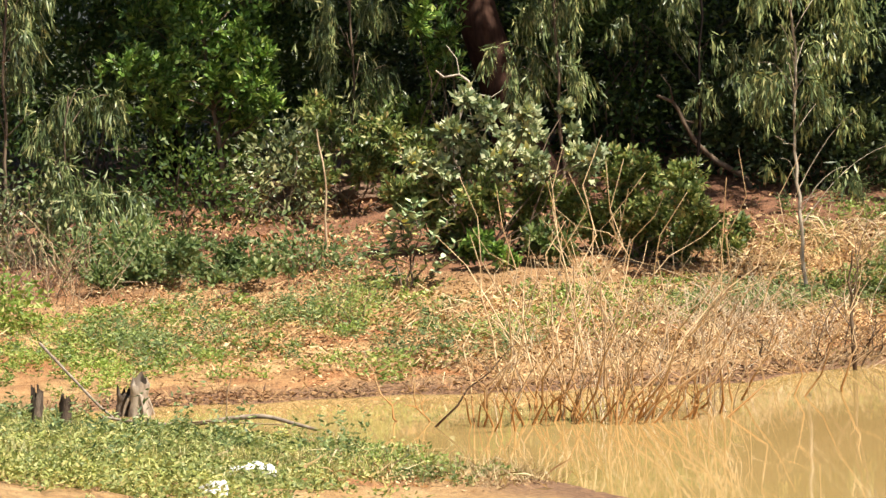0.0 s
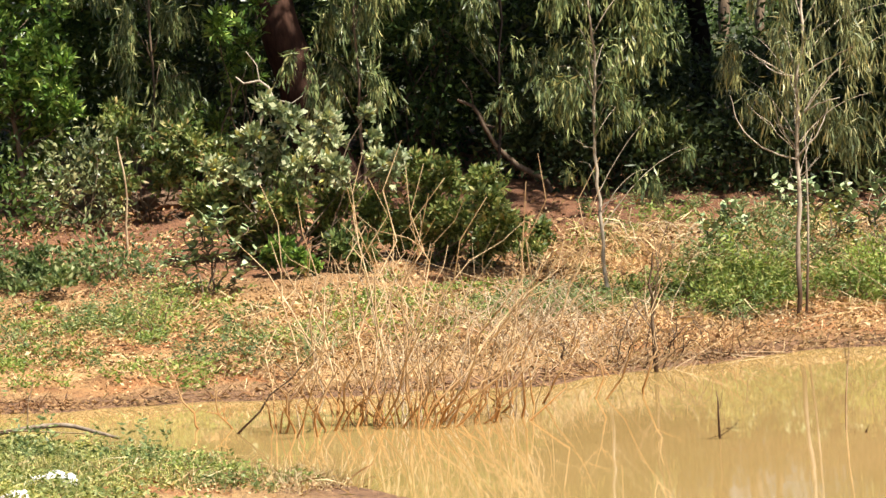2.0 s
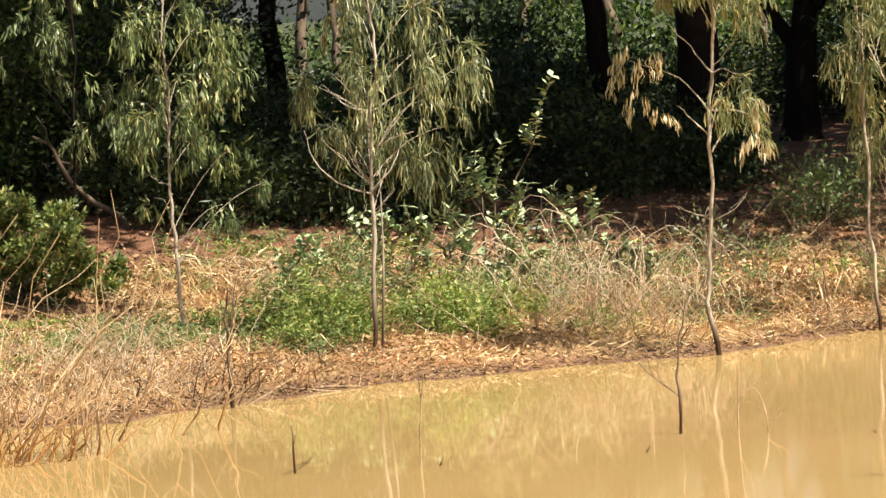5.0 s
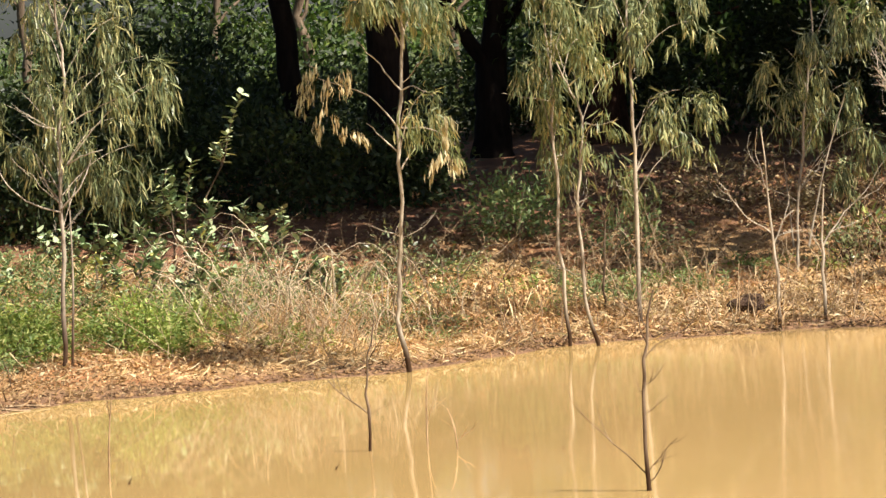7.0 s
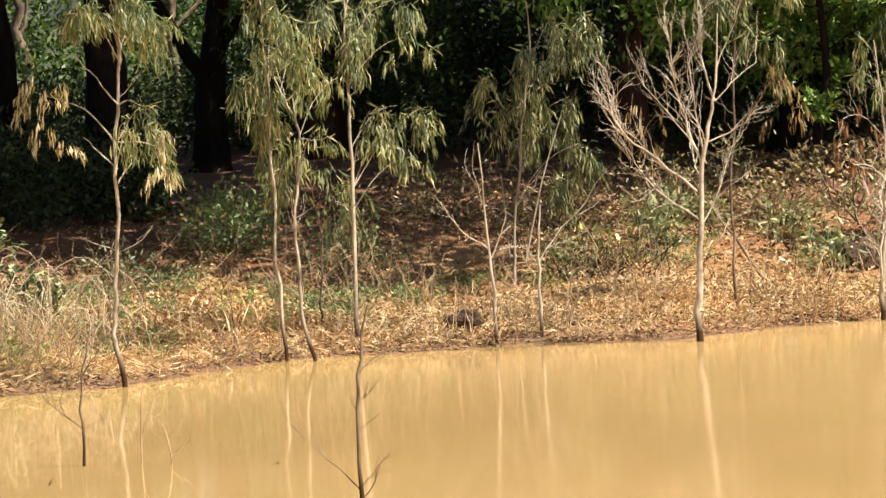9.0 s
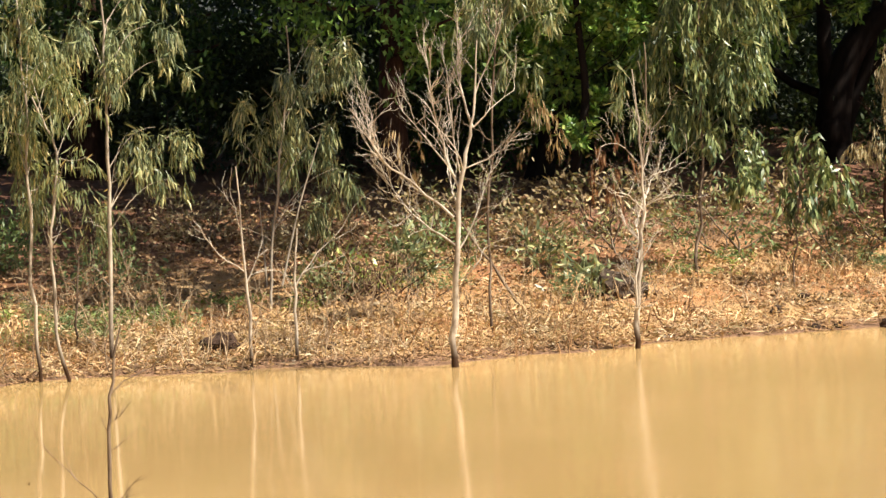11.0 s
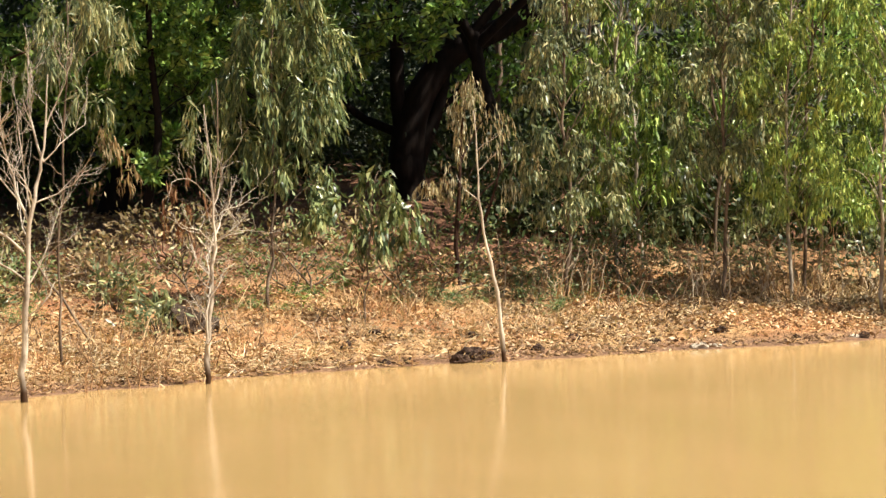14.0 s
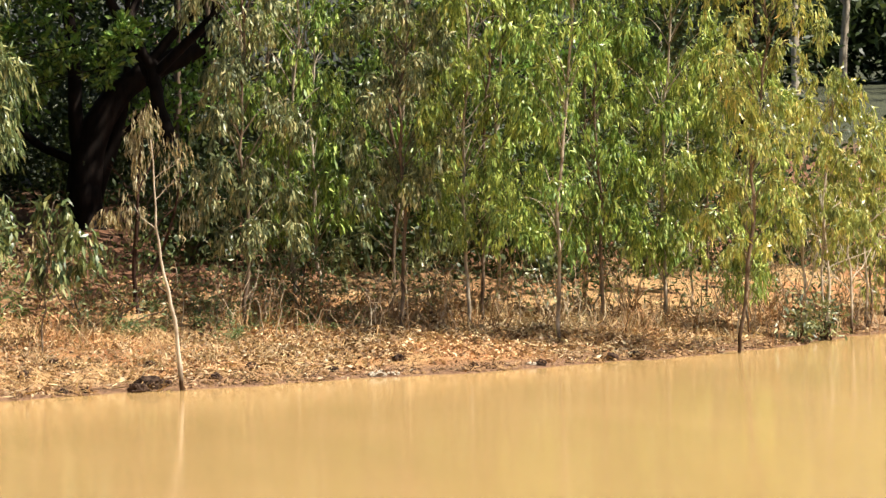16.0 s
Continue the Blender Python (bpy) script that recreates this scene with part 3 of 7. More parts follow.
def bare_tree(name, x, y, label, first, boughs, bark, seed=1, depth=3, category="tree", group="", spread=0.5, up=0.25, kids=(2, 3), drawn=()):
    """A leafless tree. boughs: way, start height, length and radius of each main bough; drawn: boughs given by their bends and radius."""
    rng = np.random.default_rng(seed)
    ob = thing(name, x, y, label, category, group)
    stem = np.array(first[0], float)
    stem[0, 2] = min(stem[0, 2], float(ground_z(x, y)) - ob.location.z - 0.05)
    stem = smooth_line(stem, 3)
    stem[1:, :2] += rng.normal(0, 0.3 * first[1], (len(stem) - 1, 2))
    put("trunk", tube(stem, taper(first[1], first[2], len(stem)) * rng.uniform(0.86, 1.16, len(stem)), 8), bark, ob, smooth=True)
    for way, z, length, radius in boughs:
        k = np.interp(z, stem[:, 2], np.arange(len(stem)))
        j = min(int(k), len(stem) - 2)
        root = stem[j] + (stem[j + 1] - stem[j]) * (k - j)
        out = []
        forked(root, way, length, radius, depth, rng, out, spread, 0.72, up, kids)
        for i, spray in enumerate(out):
            put("branch" if i else "limb", join(spray), bark, ob)
    for pts, radius in drawn:
        arm = smooth_line([(dx, rng.normal(0, 0.08) * i, z) for i, (dx, z) in enumerate(pts)], 3)
        arm[1:] += rng.normal(0, 0.008, (len(arm) - 1, 3))
        put("limb", tube(arm, taper(radius, 0.003, len(arm)), 6), bark, ob, smooth=True)
        for k in range(2, len(arm)):
            for _ in range(2 if radius > 0.0085 else 1):
                out = []
                way = unit(arm[k] - arm[k - 1]) * 0.8 + rng.normal(0, 0.6, 3) + [0, 0, 0.35]
                forked(arm[k], way, rng.uniform(0.16, 0.36), max(0.003, radius * 0.36), 2, rng, out, 0.6, 0.7, 0.25, (2, 3))
                put("branch", join([q for spray in out for q in spray]), bark, ob)
    return ob


def great_tree(x, y, label, tall, radius, bark, seed, lean=(0, 0), fork=3.0, crown=(4.2, 2.8), count=230, each=18, leaf=(0.38, 0.16), mat=None, low=(), boughs=(), low_mat=None, crown_y=0.0):
    """A forest tree: stout trunk, limbs, and a broad crown above; low: leafy boughs further down, as way, height, reach and strands; boughs: bare limbs as points and radius."""
    rng = np.random.default_rng(seed)
    ob = thing("forest_tree", x, y, label, "tree", "forest trees behind the bank")
    n = 9
    s = np.linspace(0, 1, n)
    line = np.stack([lean[0] * s, lean[1] * s, -0.1 + (fork + 0.1) * s], -1)
    line[1:-1, :2] += rng.normal(0, 0.03, (n - 2, 2))
    flare = radius * (1 - 0.3 * s + 0.35 * np.exp(-s * 9))
    put("trunk", tube(line, flare, 12), bark, ob, smooth=True)
    head = line[-1]
    for i in range(0 if boughs else 4):
        a = rng.uniform(0, 2 * np.pi) if i else 0.3
        e = np.array([math.cos(a) * crown[0] * 0.6, math.sin(a) * crown[0] * 0.6, tall * rng.uniform(0.65, 0.9)])
        b = bent(head - [0, 0, 0.1 * i], e, rng, 0.22, 8)
        put("limb", tube(b, taper(radius * 0.6, radius * 0.12, 8), 8), bark, ob, smooth=True)
    c, p, d = clumps((head[0], head[1] + crown_y, (4.3 + tall) / 2 + 0.8), (crown[0], crown[0], (tall - 4.3) / 2), count, each, rng, 0.35, 0.35)
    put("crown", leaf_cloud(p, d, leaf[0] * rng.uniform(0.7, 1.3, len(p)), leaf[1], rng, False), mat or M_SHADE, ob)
    for pts, r in boughs:
        p = np.array(pts, float)
        s = np.linspace(0, len(p) - 1, 4 * len(p) - 3)
        fine_line = np.stack([np.interp(s, np.arange(len(p)), p[:, k]) for k in range(3)], -1)
        for _ in range(2):
            fine_line[1:-1] = (fine_line[:-2] + 2 * fine_line[1:-1] + fine_line[2:]) / 4
        put("limb", tube(fine_line, taper(r, r * 0.5, len(fine_line)), 9), bark, ob, smooth=True)
    for way, z, reach, amount in low:
        a = radians(way)
        e = np.array([math.cos(a) * reach, math.sin(a) * reach, z - ob.location.z])
        j = np.argmin(np.abs(line[:, 2] - (e[2] - 0.4)))
        b = bent(line[j], e, rng, 0.12, 7)
        put("bough", tube(b, taper(radius * 0.25, 0.012, 7), 6), bark, ob, smooth=True)
        s = rng.uniform(0.35, 1.0, amount) * 6
        j = np.minimum(s.astype(int), 5)
        c = b[j] + (b[j + 1] - b[j]) * (s - j)[:, None] + rng.normal(0, 0.34, (amount, 3))
        p = (c[:, None] + rng.normal(0, 0.13, (amount, 22, 3))).reshape(-1, 3)
        d = rng.normal(0, 0.6, p.shape) + [0, -0.2, -0.5]
        put("bough_foliage", leaf_cloud(p, d, 0.13 * rng.uniform(0.6, 1.3, len(p)), 0.05, rng, False), low_mat or M_BROAD, ob)
    return ob


def scatter(name, label, category, patches, make, mat, seed, tuft=30, near=0.12, off=0.03):
    """Uncounted small growth in one sheet: patches of x, y, half-width, half-depth and number."""
    rng = np.random.default_rng(seed)
    xs = []
    for x, y, rx, ry, n in patches:
        k = max(1, int(n / tuft))
        a, r = rng.uniform(0, 2 * np.pi, k), np.sqrt(rng.uniform(0, 1, k)) * rng.uniform(0.55, 1.15, k)
        c = np.stack([x + np.cos(a) * r * rx, y + np.sin(a) * r * ry], -1)
        w = rng.uniform(0.3, 1.4, (k, 1)) ** 2
        i = rng.choice(k, n, p=(w / w.sum()).ravel())
        xs.append(c[i] + rng.normal(0, 1, (n, 2)) * w[i] * near)
    xy = np.concatenate(xs)
    xy = xy[inland(xy[:, 0], xy[:, 1]) > off * rng.uniform(0.3, 1.4, len(xy))]
    p = np.column_stack([xy, ground_z(xy[:, 0], xy[:, 1])])
    return tagged(put(name, make(p, rng), mat), label, category, kind="stuff")


def flat_leaves(size, tilt=0.45):
    def make(p, rng):
        n = len(p)
        a = rng.uniform(0, 2 * np.pi, n)
        d = np.stack([np.cos(a), np.sin(a), rng.normal(0.12, tilt, n)], -1)
        p = p + np.stack([np.zeros(n), np.zeros(n), rng.uniform(0.004, 0.06, n)], -1)
        return leaf_cloud(p, d, size[0] * rng.uniform(0.5, 1.5, n), size[1] * rng.uniform(0.6, 1.5, n), rng, False, 0.45)
    return make


def blades(tall, wide, each=5, splay=0.5):
    def make(p, rng):
        q = np.repeat(p, each, 0) + rng.normal(0, 0.03, (len(p) * each, 3)) * [1, 1, 0]
        d = rng.normal(0, splay, q.shape) * [1, 1, 0] + [0, 0, 1.0]
        return leaf_cloud(q - [0, 0, 0.01], d, tall * rng.uniform(0.4, 1.3, len(q)), wide, rng, False, 0.5)
    return make


def crumbs(size):
    """Small clods and stones: squashed eight-sided lumps."""
    def make(p, rng):
        n = len(p)
        base = np.array([(1, 0, 0), (0, 1, 0), (-1, 0, 0), (0, -1, 0), (0, 0, 0.8), (0, 0, -0.5)])
        s = size * rng.uniform(0.3, 1.3, (n, 1, 1)) * rng.uniform(0.6, 1.4, (n, 6, 1)) * np.array([1.2, 1.0, 0.7])
        a = rng.uniform(0, 2 * np.pi, n)
        c, d = np.cos(a)[:, None], np.sin(a)[:, None]
        q = base[None] * s
        v = p[:, None] + np.stack([c * q[..., 0] - d * q[..., 1], d * q[..., 0] + c * q[..., 1], q[..., 2]], -1)
        t = np.array([(0, 1, 4), (1, 2, 4), (2, 3, 4), (3, 0, 4), (1, 0, 5), (2, 1, 5), (3, 2, 5), (0, 3, 5)])
        return v.reshape(-1, 3), (np.arange(n)[:, None, None] * 6 + t[None]).reshape(-1, 3)
    return make


def arc_brush(x, y, label, count, reach, mat, seed):
    """Dry stems that arch over and trail on the ground."""
    rng = np.random.default_rng(seed)
    ob = thing("arching_brush", x, y, label, "dry brush", "dry brush on the bank")
    for i in range(count):
        a, r = rng.uniform(0, 2 * np.pi), reach * rng.uniform(0.4, 1.0)
        root = np.array([rng.normal(0, 0.3), rng.normal(0, 0.25), 0])
        u = np.linspace(0, 1, 8)
        p = root + np.stack([math.cos(a) * r * u, 0.5 * math.sin(a) * r * u, -0.04 + r * rng.uniform(0.4, 1.0) * np.sin(np.pi * np.minimum(u * rng.uniform(0.75, 1.0), 1))], -1)
        p[1:-1] += rng.normal(0, 0.02, (6, 3))
        p[:, 2] = np.maximum(p[:, 2], ground_z(x + p[:, 0], y + p[:, 1]) - ob.location.z - 0.02)
        put("stem", tube(p, taper(0.006, 0.0025, 8), 4), mat, ob)
    return ob


def rosettes(tall, leaf, each=9):
    """Low leafy weeds: leaves on all sides of a short stalk."""
    def make(p, rng):
        n = len(p)
        lie = 0.5 + 0.5 * np.sin(p[:, 0] * 2.3 + 2 * np.sin(p[:, 1] * 1.9)) * np.sin(p[:, 1] * 2.9 + p[:, 0])
        h = tall * rng.uniform(0.3, 1.2, n) * (0.35 + 1.5 * lie)
        q = np.repeat(p, each, 0)
        q[:, 2] += (np.repeat(h, each) * rng.uniform(0.1, 1.0, n * each))
        q[:, :2] += rng.normal(0, 0.02, (n * each, 2))
        d = rng.normal(0, 0.9, q.shape) * [1, 1, 0.3] + [0, 0, 0.35]
        return leaf_cloud(q, d, leaf[0] * rng.uniform(0.5, 1.3, len(q)), leaf[1] * rng.uniform(0.7, 1.2, len(q)), rng, False, 0.3)
    return make


def lump(name, x, y, label, size, mat, category, seed=1, rough=0.25, z=None, sink=0.3, group=""):
    """A stone, clod or mound: a ball pushed out of shape."""
    bm = bmesh.new()
    bmesh.ops.create_icosphere(bm, subdivisions=3, radius=1)
    o = Vector((seed * 3.7, seed * 1.9, 0))
    for v in bm.verts:
        k = 1 + rough * noise.noise(v.co * 1.3 + o) + rough * 0.5 * noise.noise(v.co * 3.1 + o) + rough * 0.25 * noise.noise(v.co * 7 + o)
        v.co = Vector((v.co.x * size[0] * k, v.co.y * size[1] * k, max(v.co.z, -0.6) * size[2] * k))
    me = bpy.data.meshes.new(name)
    bm.to_mesh(me)
    bm.free()
    me.materials.append(mat)
    ob = new(name, me)
    ob.location = (x, y, (float(ground_z(x, y)) if z is None else z) + size[2] * (0.6 - sink))
    return tagged(ob, label, category, group)


# ---- forest behind, from far to near ----
def far_woods(name, label, rows, seed):
    """Distant woods in one sheet: pale stems and loose leaf masses."""
    rng = np.random.default_rng(seed)
    vs = []
    for x, y, r, h, n in rows:
        z = float(ground_z(x, y))
        c, p, d = clumps((x, y, z + h * 0.55), (r, r * 0.7, h * 0.45), n, 24, rng, 0.45, 0.3)
        vs.append(leaf_cloud(p, d, 0.32 * rng.uniform(0.6, 1.3, len(p)), 0.12, rng, False))
    ob = put(name, join(vs), M_SHADE)
    return tagged(ob, label, "woods", kind="stuff")


far_rows = []
rng0 = np.random.default_rng(5)
for i in range(46):
    x = -48 + i * 2.3 + rng0.normal(0, 0.6)
    y = 84 + rng0.uniform(-6, 10) + max(0, x - 18) * 0.9
    if -16.5 < x < -10:
        continue
    far_rows.append((x, y, 3.2, rng0.uniform(5, 9), 26))
far_rows += [(40.0, 121.0, 3.4, 8, 60), (42.5, 124.0, 3.4, 9, 60), (45.0, 123.0, 3.4, 8, 60), (47.5, 126.0, 3.4, 8, 60)]
far_rows += [(34.5 + 1.0 * k, 114.0 + 1.5 * (k % 3), 1.7, 3.4, 110) for k in range(13)]
far_rows += [(34.5 + 1.5 * k, 117.0 + 1.5 * (k % 2), 2.2, 7.5, 90) for k in range(9)]
far_woods("far_woods", "distant dark green woods beyond the clearing", far_rows, 6)

def thicket(name, label, bands, seed, mat):
    """Uncounted shaded growth deep in the forest: bands of x from, x to, distance behind the shore, depth, height and tufts."""
    rng = np.random.default_rng(seed)
    vs = []
    for x0, x1, y0, depth, h, n in bands:
        x = rng.uniform(x0, x1, n)
        y = y0 + rng.uniform(0, depth, n)
        z = ground_z(x, y) + h * rng.uniform(0.02, 1.0, n) * (0.75 + 0.25 * np.sin(x * 1.9 + seed))
        p = np.stack([x, y, z], -1)[:, None] + rng.normal(0, 0.24, (n, 34, 3))
        d = rng.normal(0, 0.7, p.shape) + [0, -0.3, -0.1]
        p, d = p.reshape(-1, 3), d.reshape(-1, 3)
        vs.append(leaf_cloud(p, d, 0.14 * rng.uniform(0.6, 1.4, len(p)), 0.06, rng, False))
    return tagged(put(name, join(vs), mat), label, "thicket", kind="stuff")


# near-black leaves stand in for the shade and dark gaps between trunks
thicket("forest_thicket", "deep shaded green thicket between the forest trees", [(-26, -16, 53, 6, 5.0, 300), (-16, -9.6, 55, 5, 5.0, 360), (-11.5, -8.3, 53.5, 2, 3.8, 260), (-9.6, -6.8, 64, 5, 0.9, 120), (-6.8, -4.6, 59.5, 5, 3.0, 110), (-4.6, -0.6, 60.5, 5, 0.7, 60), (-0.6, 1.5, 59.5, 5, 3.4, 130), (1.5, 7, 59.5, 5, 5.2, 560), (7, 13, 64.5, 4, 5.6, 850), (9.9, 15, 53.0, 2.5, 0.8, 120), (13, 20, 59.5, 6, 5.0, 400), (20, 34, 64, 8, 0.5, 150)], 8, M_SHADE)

# dim leaf colour here stands in for shade behind the trunks
thicket("back_thicket", "dim green thicket seen between the trunks", [(-6.5, 1.5, 67.5, 2.5, 1.7, 160), (-6.5, 1.5, 69.5, 2.5, 5.0, 420), (14, 20.5, 66, 5, 3.0, 160), (-20, -9, 92, 12, 0.8, 260)], 9, M_BROAD)

# shade put into the leaves of this far edge by M_SHADE
thicket("dim_edge", "darkened green forest edge across the clearing, seen between the trunks", [(-9, 3, 73, 4, 4.2, 240), (-4.4, 2.6, 66, 2, 1.0, 90), (7, 13.2, 61.5, 2.5, 2.4, 200)], 10, M_SHADE)
for i, (x, y, lx, r) in enumerate([(-5.3, 66.0, 0.1, 0.07), (-4.1, 68.5, -0.2, 0.09), (-3.0, 65.0, 0.15, 0.06), (-1.9, 67.5, -0.1, 0.08), (-0.4, 65.5, 0.25, 0.07), (1.2, 67.0, 0.0, 0.08), (-9.0, 70.0, 0.1, 0.1), (-8.0, 66.5, -0.1, 0.07), (6.9, 60.4, 0.2, 0.06), (7.9, 61.0, -0.1, 0.06), (11.2, 60.8, 0.1, 0.06), (11.8, 60.2, -0.2, 0.05)]):
    bare_tree("slender_tree", x, y, "slim grey-trunked tree deeper in the forest", ([(0, 0, -0.1), (lx * 0.2, 0, 0.8), (lx * 0.7, 0, 1.6), (lx, 0, 2.6), (lx * 1.6, 0.1, 4.2)], r, r * 0.5), [((0.6, 0, 0.9), 1.2, 1.1, r * 0.4), ((-0.7, 0, 0.8), 1.7, 1.2, r * 0.35), ((0.5, 0.2, 0.9), 2.4, 1.0, r * 0.3)], M_GREYBARK, 640 + i, 1, group="slim trees deeper in the forest")

TREES = [   # x, y, height, radius, bark, lean, fork
    (-10.7, 49.6, 11, 0.25, M_REDBARK, (-1.3, 0), 4.6),
    (-15.3, 51.2, 10, 0.2, M_REDBARK, (0.1, 0), 4.4),
    (-7.54, 56.0, 11, 0.12, M_SHADE_BARK, (0.07, 0), 5.0),
    (-3.3, 54.6, 10, 0.15, M_SHADE_BARK, (-0.45, 0.1), 3.6),
    (-2.35, 53.2, 12, 0.26, M_SHADE_BARK, (0.1, 0.1), 4.0),
    (-1.25, 57.0, 12, 0.24, M_SHADE_BARK, (0.05, 0.1), 1.3),
    (0.15, 58.2, 11, 0.26, M_REDBARK, (0.1, 0), 4.0),
    (3.8, 54.5, 11, 0.16, M_REDBARK, (0.05, 0.1), 4.4),
    (5.6, 56.2, 10, 0.15, M_SHADE_BARK, (0.7, 0.1), 2.4),
    (9.4, 57.2, 12, 0.25, M_SHADE_BARK, (0.02, 0), 0.8),
    (10.5, 56.0, 9, 0.11, M_SHADE_BARK, (-0.4, 0.1), 2.2),
    ]
TREES += [  # deeper in and beyond the sides
    (-19.0, 53.0, 11, 0.22, M_SHADE_BARK, (0, 0), 4.2), (-21.5, 47.5, 10, 0.2, M_SHADE_BARK, (0, 0), 4.0),
    (14.5, 59.5, 11, 0.2, M_SHADE_BARK, (0, 0), 4.0), (19.5, 62.0, 11, 0.2, M_SHADE_BARK, (0, 0), 4.0),
    (-13.0, 58.5, 12, 0.2, M_SHADE_BARK, (0, 0), 4.4), 
    (8.0, 64.0, 12, 0.22, M_SHADE_BARK, (0, 0), 4.4), (13.0, 67.0, 12, 0.2, M_SHADE_BARK, (0, 0), 4.4),
    (6.5, 60.0, 12, 0.2, M_SHADE_BARK, (0, 0), 4.4),
]
BOUGHS = {}     # bare limbs of the forked trees
BOUGHS[(9.4, 57.2)] = [([(0.0, 0, 0.45), (0.06, 0, 0.95), (0.2, 0, 1.3), (0.48, 0, 1.7), (0.85, 0, 1.95), (1.4, 0.1, 2.15), (2.3, 0.2, 2.7)], 0.23), ([(0, 0, 0.3), (-0.03, 0, 0.9), (-0.08, 0, 1.3), (-0.05, 0.1, 2.2), (-0.3, 0.2, 4.5)], 0.13), ([(0.08, 0, 0.2), (0.22, 0, 0.65), (0.4, 0, 1.05), (0.52, 0, 1.45), (0.6, 0, 2.0)], 0.11), ([(0.85, 0, 1.9), (0.8, 0, 2.2), (0.6, 0, 2.6), (0.65, 0, 3.2)], 0.06)]
BOUGHS[(-1.25, 57.0)] = [([(0.05, 0, 1.1), (-0.2, 0, 1.4), (-0.45, 0, 1.9), (-0.9, 0.1, 2.8)], 0.11), ([(0.03, 0.05, 0.7), (0.06, 0.05, 1.1), (0.12, 0, 1.6), (0.25, 0, 2.4), (0.2, 0.1, 4.5)], 0.2), ([(0.1, 0, 1.4), (0.4, 0, 1.8), (0.9, 0, 2.3), (1.5, 0, 3.0)], 0.08)]
BOUGHS[(5.6, 56.2)] = [([(0.35, 0, 1.2), (0.6, 0, 1.7), (0.7, 0, 2.3), (1.1, 0, 3.2)], 0.08), ([(0.2, 0, 0.8), (-0.2, 0, 1.3), (-0.5, 0, 2.0)], 0.05)]
for i, (x, y, tall, r, bark, lean, fork) in enumerate(TREES):
    # low boughs on the right take the brighter copy in place of sunlight
    low = [(215 + (i * 37) % 50, 2.9 + 0.2 * (i % 4), 1.8, 34), (270 + (i * 53) % 50, 3.3, 2.2, 34), (320 + (i * 29) % 40, 3.0 + 0.2 * (i % 3), 1.9, 34), (10 + (i * 41) % 40, 3.4, 1.8, 30)] if i in (1, 6, 7, 8, 11, 12, 13) else [(165, 3.5, 2.6, 60), (20, 3.7, 2.2, 50)] if i == 9 else []
    # crowns stand out of view; crown_y and count are set to cast shade
    great_tree(x, y, "tall forest tree with dark rough trunk in the shade" if bark is M_SHADE_BARK else "tall forest tree with thick reddish-brown trunk", tall, r, bark, 40 + i, lean, fork, low=low, boughs=BOUGHS.get((x, y), ()), low_mat=M_BROAD_LIT if x > 2.5 else M_BROAD, crown=(5.2, 2.8) if i < 11 else (4.4, 2.8), count=440 if i == 7 else 340 if i < 11 else 200, crown_y=-4.6 if i == 6 else -4.8 if i == 7 else 0.4 if i == 8 else -3.0 if 3 <= i < 6 else -4.8 if i == 2 else -2.0 if i < 2 or i in (11, 12, 15) else -1.2 if i in (9, 10) else -0.6)

# undergrowth in the shade: x, y, half-width, half-depth, height, tufts
UNDER = [    # west of the big trunk
    (-17.5, 47.0, 1.5, 1.1, 3.4, 190), (-15.6, 48.6, 1.5, 1.0, 3.6, 190), (-14.2, 50.6, 1.3, 1.0, 3.0, 170), (-12.2, 51.2, 1.2, 0.9, 2.6, 150),
    (-10.0, 51.0, 1.3, 0.9, 2.8, 160), (-8.4, 51.6, 1.3, 1.0, 2.4, 150), (-6.9, 52.6, 1.2, 0.9, 1.1, 90),
    (-12.9, 55.0, 1.8, 1.0, 3.4, 150),
]
UNDER += [   # behind the middle bank
    # the first four are added to stand in for a black, shaded hollow
    (-7.4, 49.2, 0.9, 0.5, 0.9, 60), (-6.0, 49.5, 0.9, 0.5, 0.8, 60), (-5.0, 49.8, 0.8, 0.5, 0.8, 50), (-8.3, 49.8, 0.8, 0.5, 1.0, 50), (-9.0, 56.5, 1.6, 1.0, 3.0, 140), (-5.6, 57.6, 1.5, 1.0, 1.7, 120), (-4.3, 55.4, 1.2, 0.8, 1.3, 100), (-3.4, 51.6, 0.9, 0.6, 1.1, 70), (-2.2, 52.2, 0.8, 0.5, 0.8, 60), (-4.7, 52.2, 1.0, 0.6, 1.3, 80), (-3.1, 58.6, 1.5, 1.0, 1.0, 100),
    (-0.6, 60.5, 1.6, 1.0, 1.1, 110), (1.6, 58.6, 1.4, 0.9, 2.1, 120), (3.2, 58.2, 1.5, 1.0, 2.4, 140), (4.9, 58.0, 1.3, 1.0, 2.4, 130),
    (6.6, 57.0, 1.4, 1.0, 2.3, 140), (7.7, 58.8, 1.1, 0.9, 1.7, 110), (12.4, 58.8, 1.5, 1.0, 1.6, 120),
]
UNDER += [   # behind the eucalyptus stand
    (13.8, 56.4, 1.5, 1.0, 3.0, 160), (16.2, 57.0, 1.6, 1.0, 3.0, 150), (10.2, 54.0, 0.9, 0.6, 1.3, 80), (11.6, 53.6, 1.0, 0.6, 1.4, 90),
    (13.0, 54.2, 1.0, 0.6, 1.6, 90), (14.4, 53.8, 1.0, 0.6, 1.6, 90), (15.8, 54.6, 1.0, 0.6, 1.5, 90), (17.2, 55.4, 1.0, 0.6, 1.2, 90),
    (18.6, 56.0, 0.8, 0.6, 0.8, 60), (10.6, 61.5, 1.8, 1.0, 1.0, 80),
]
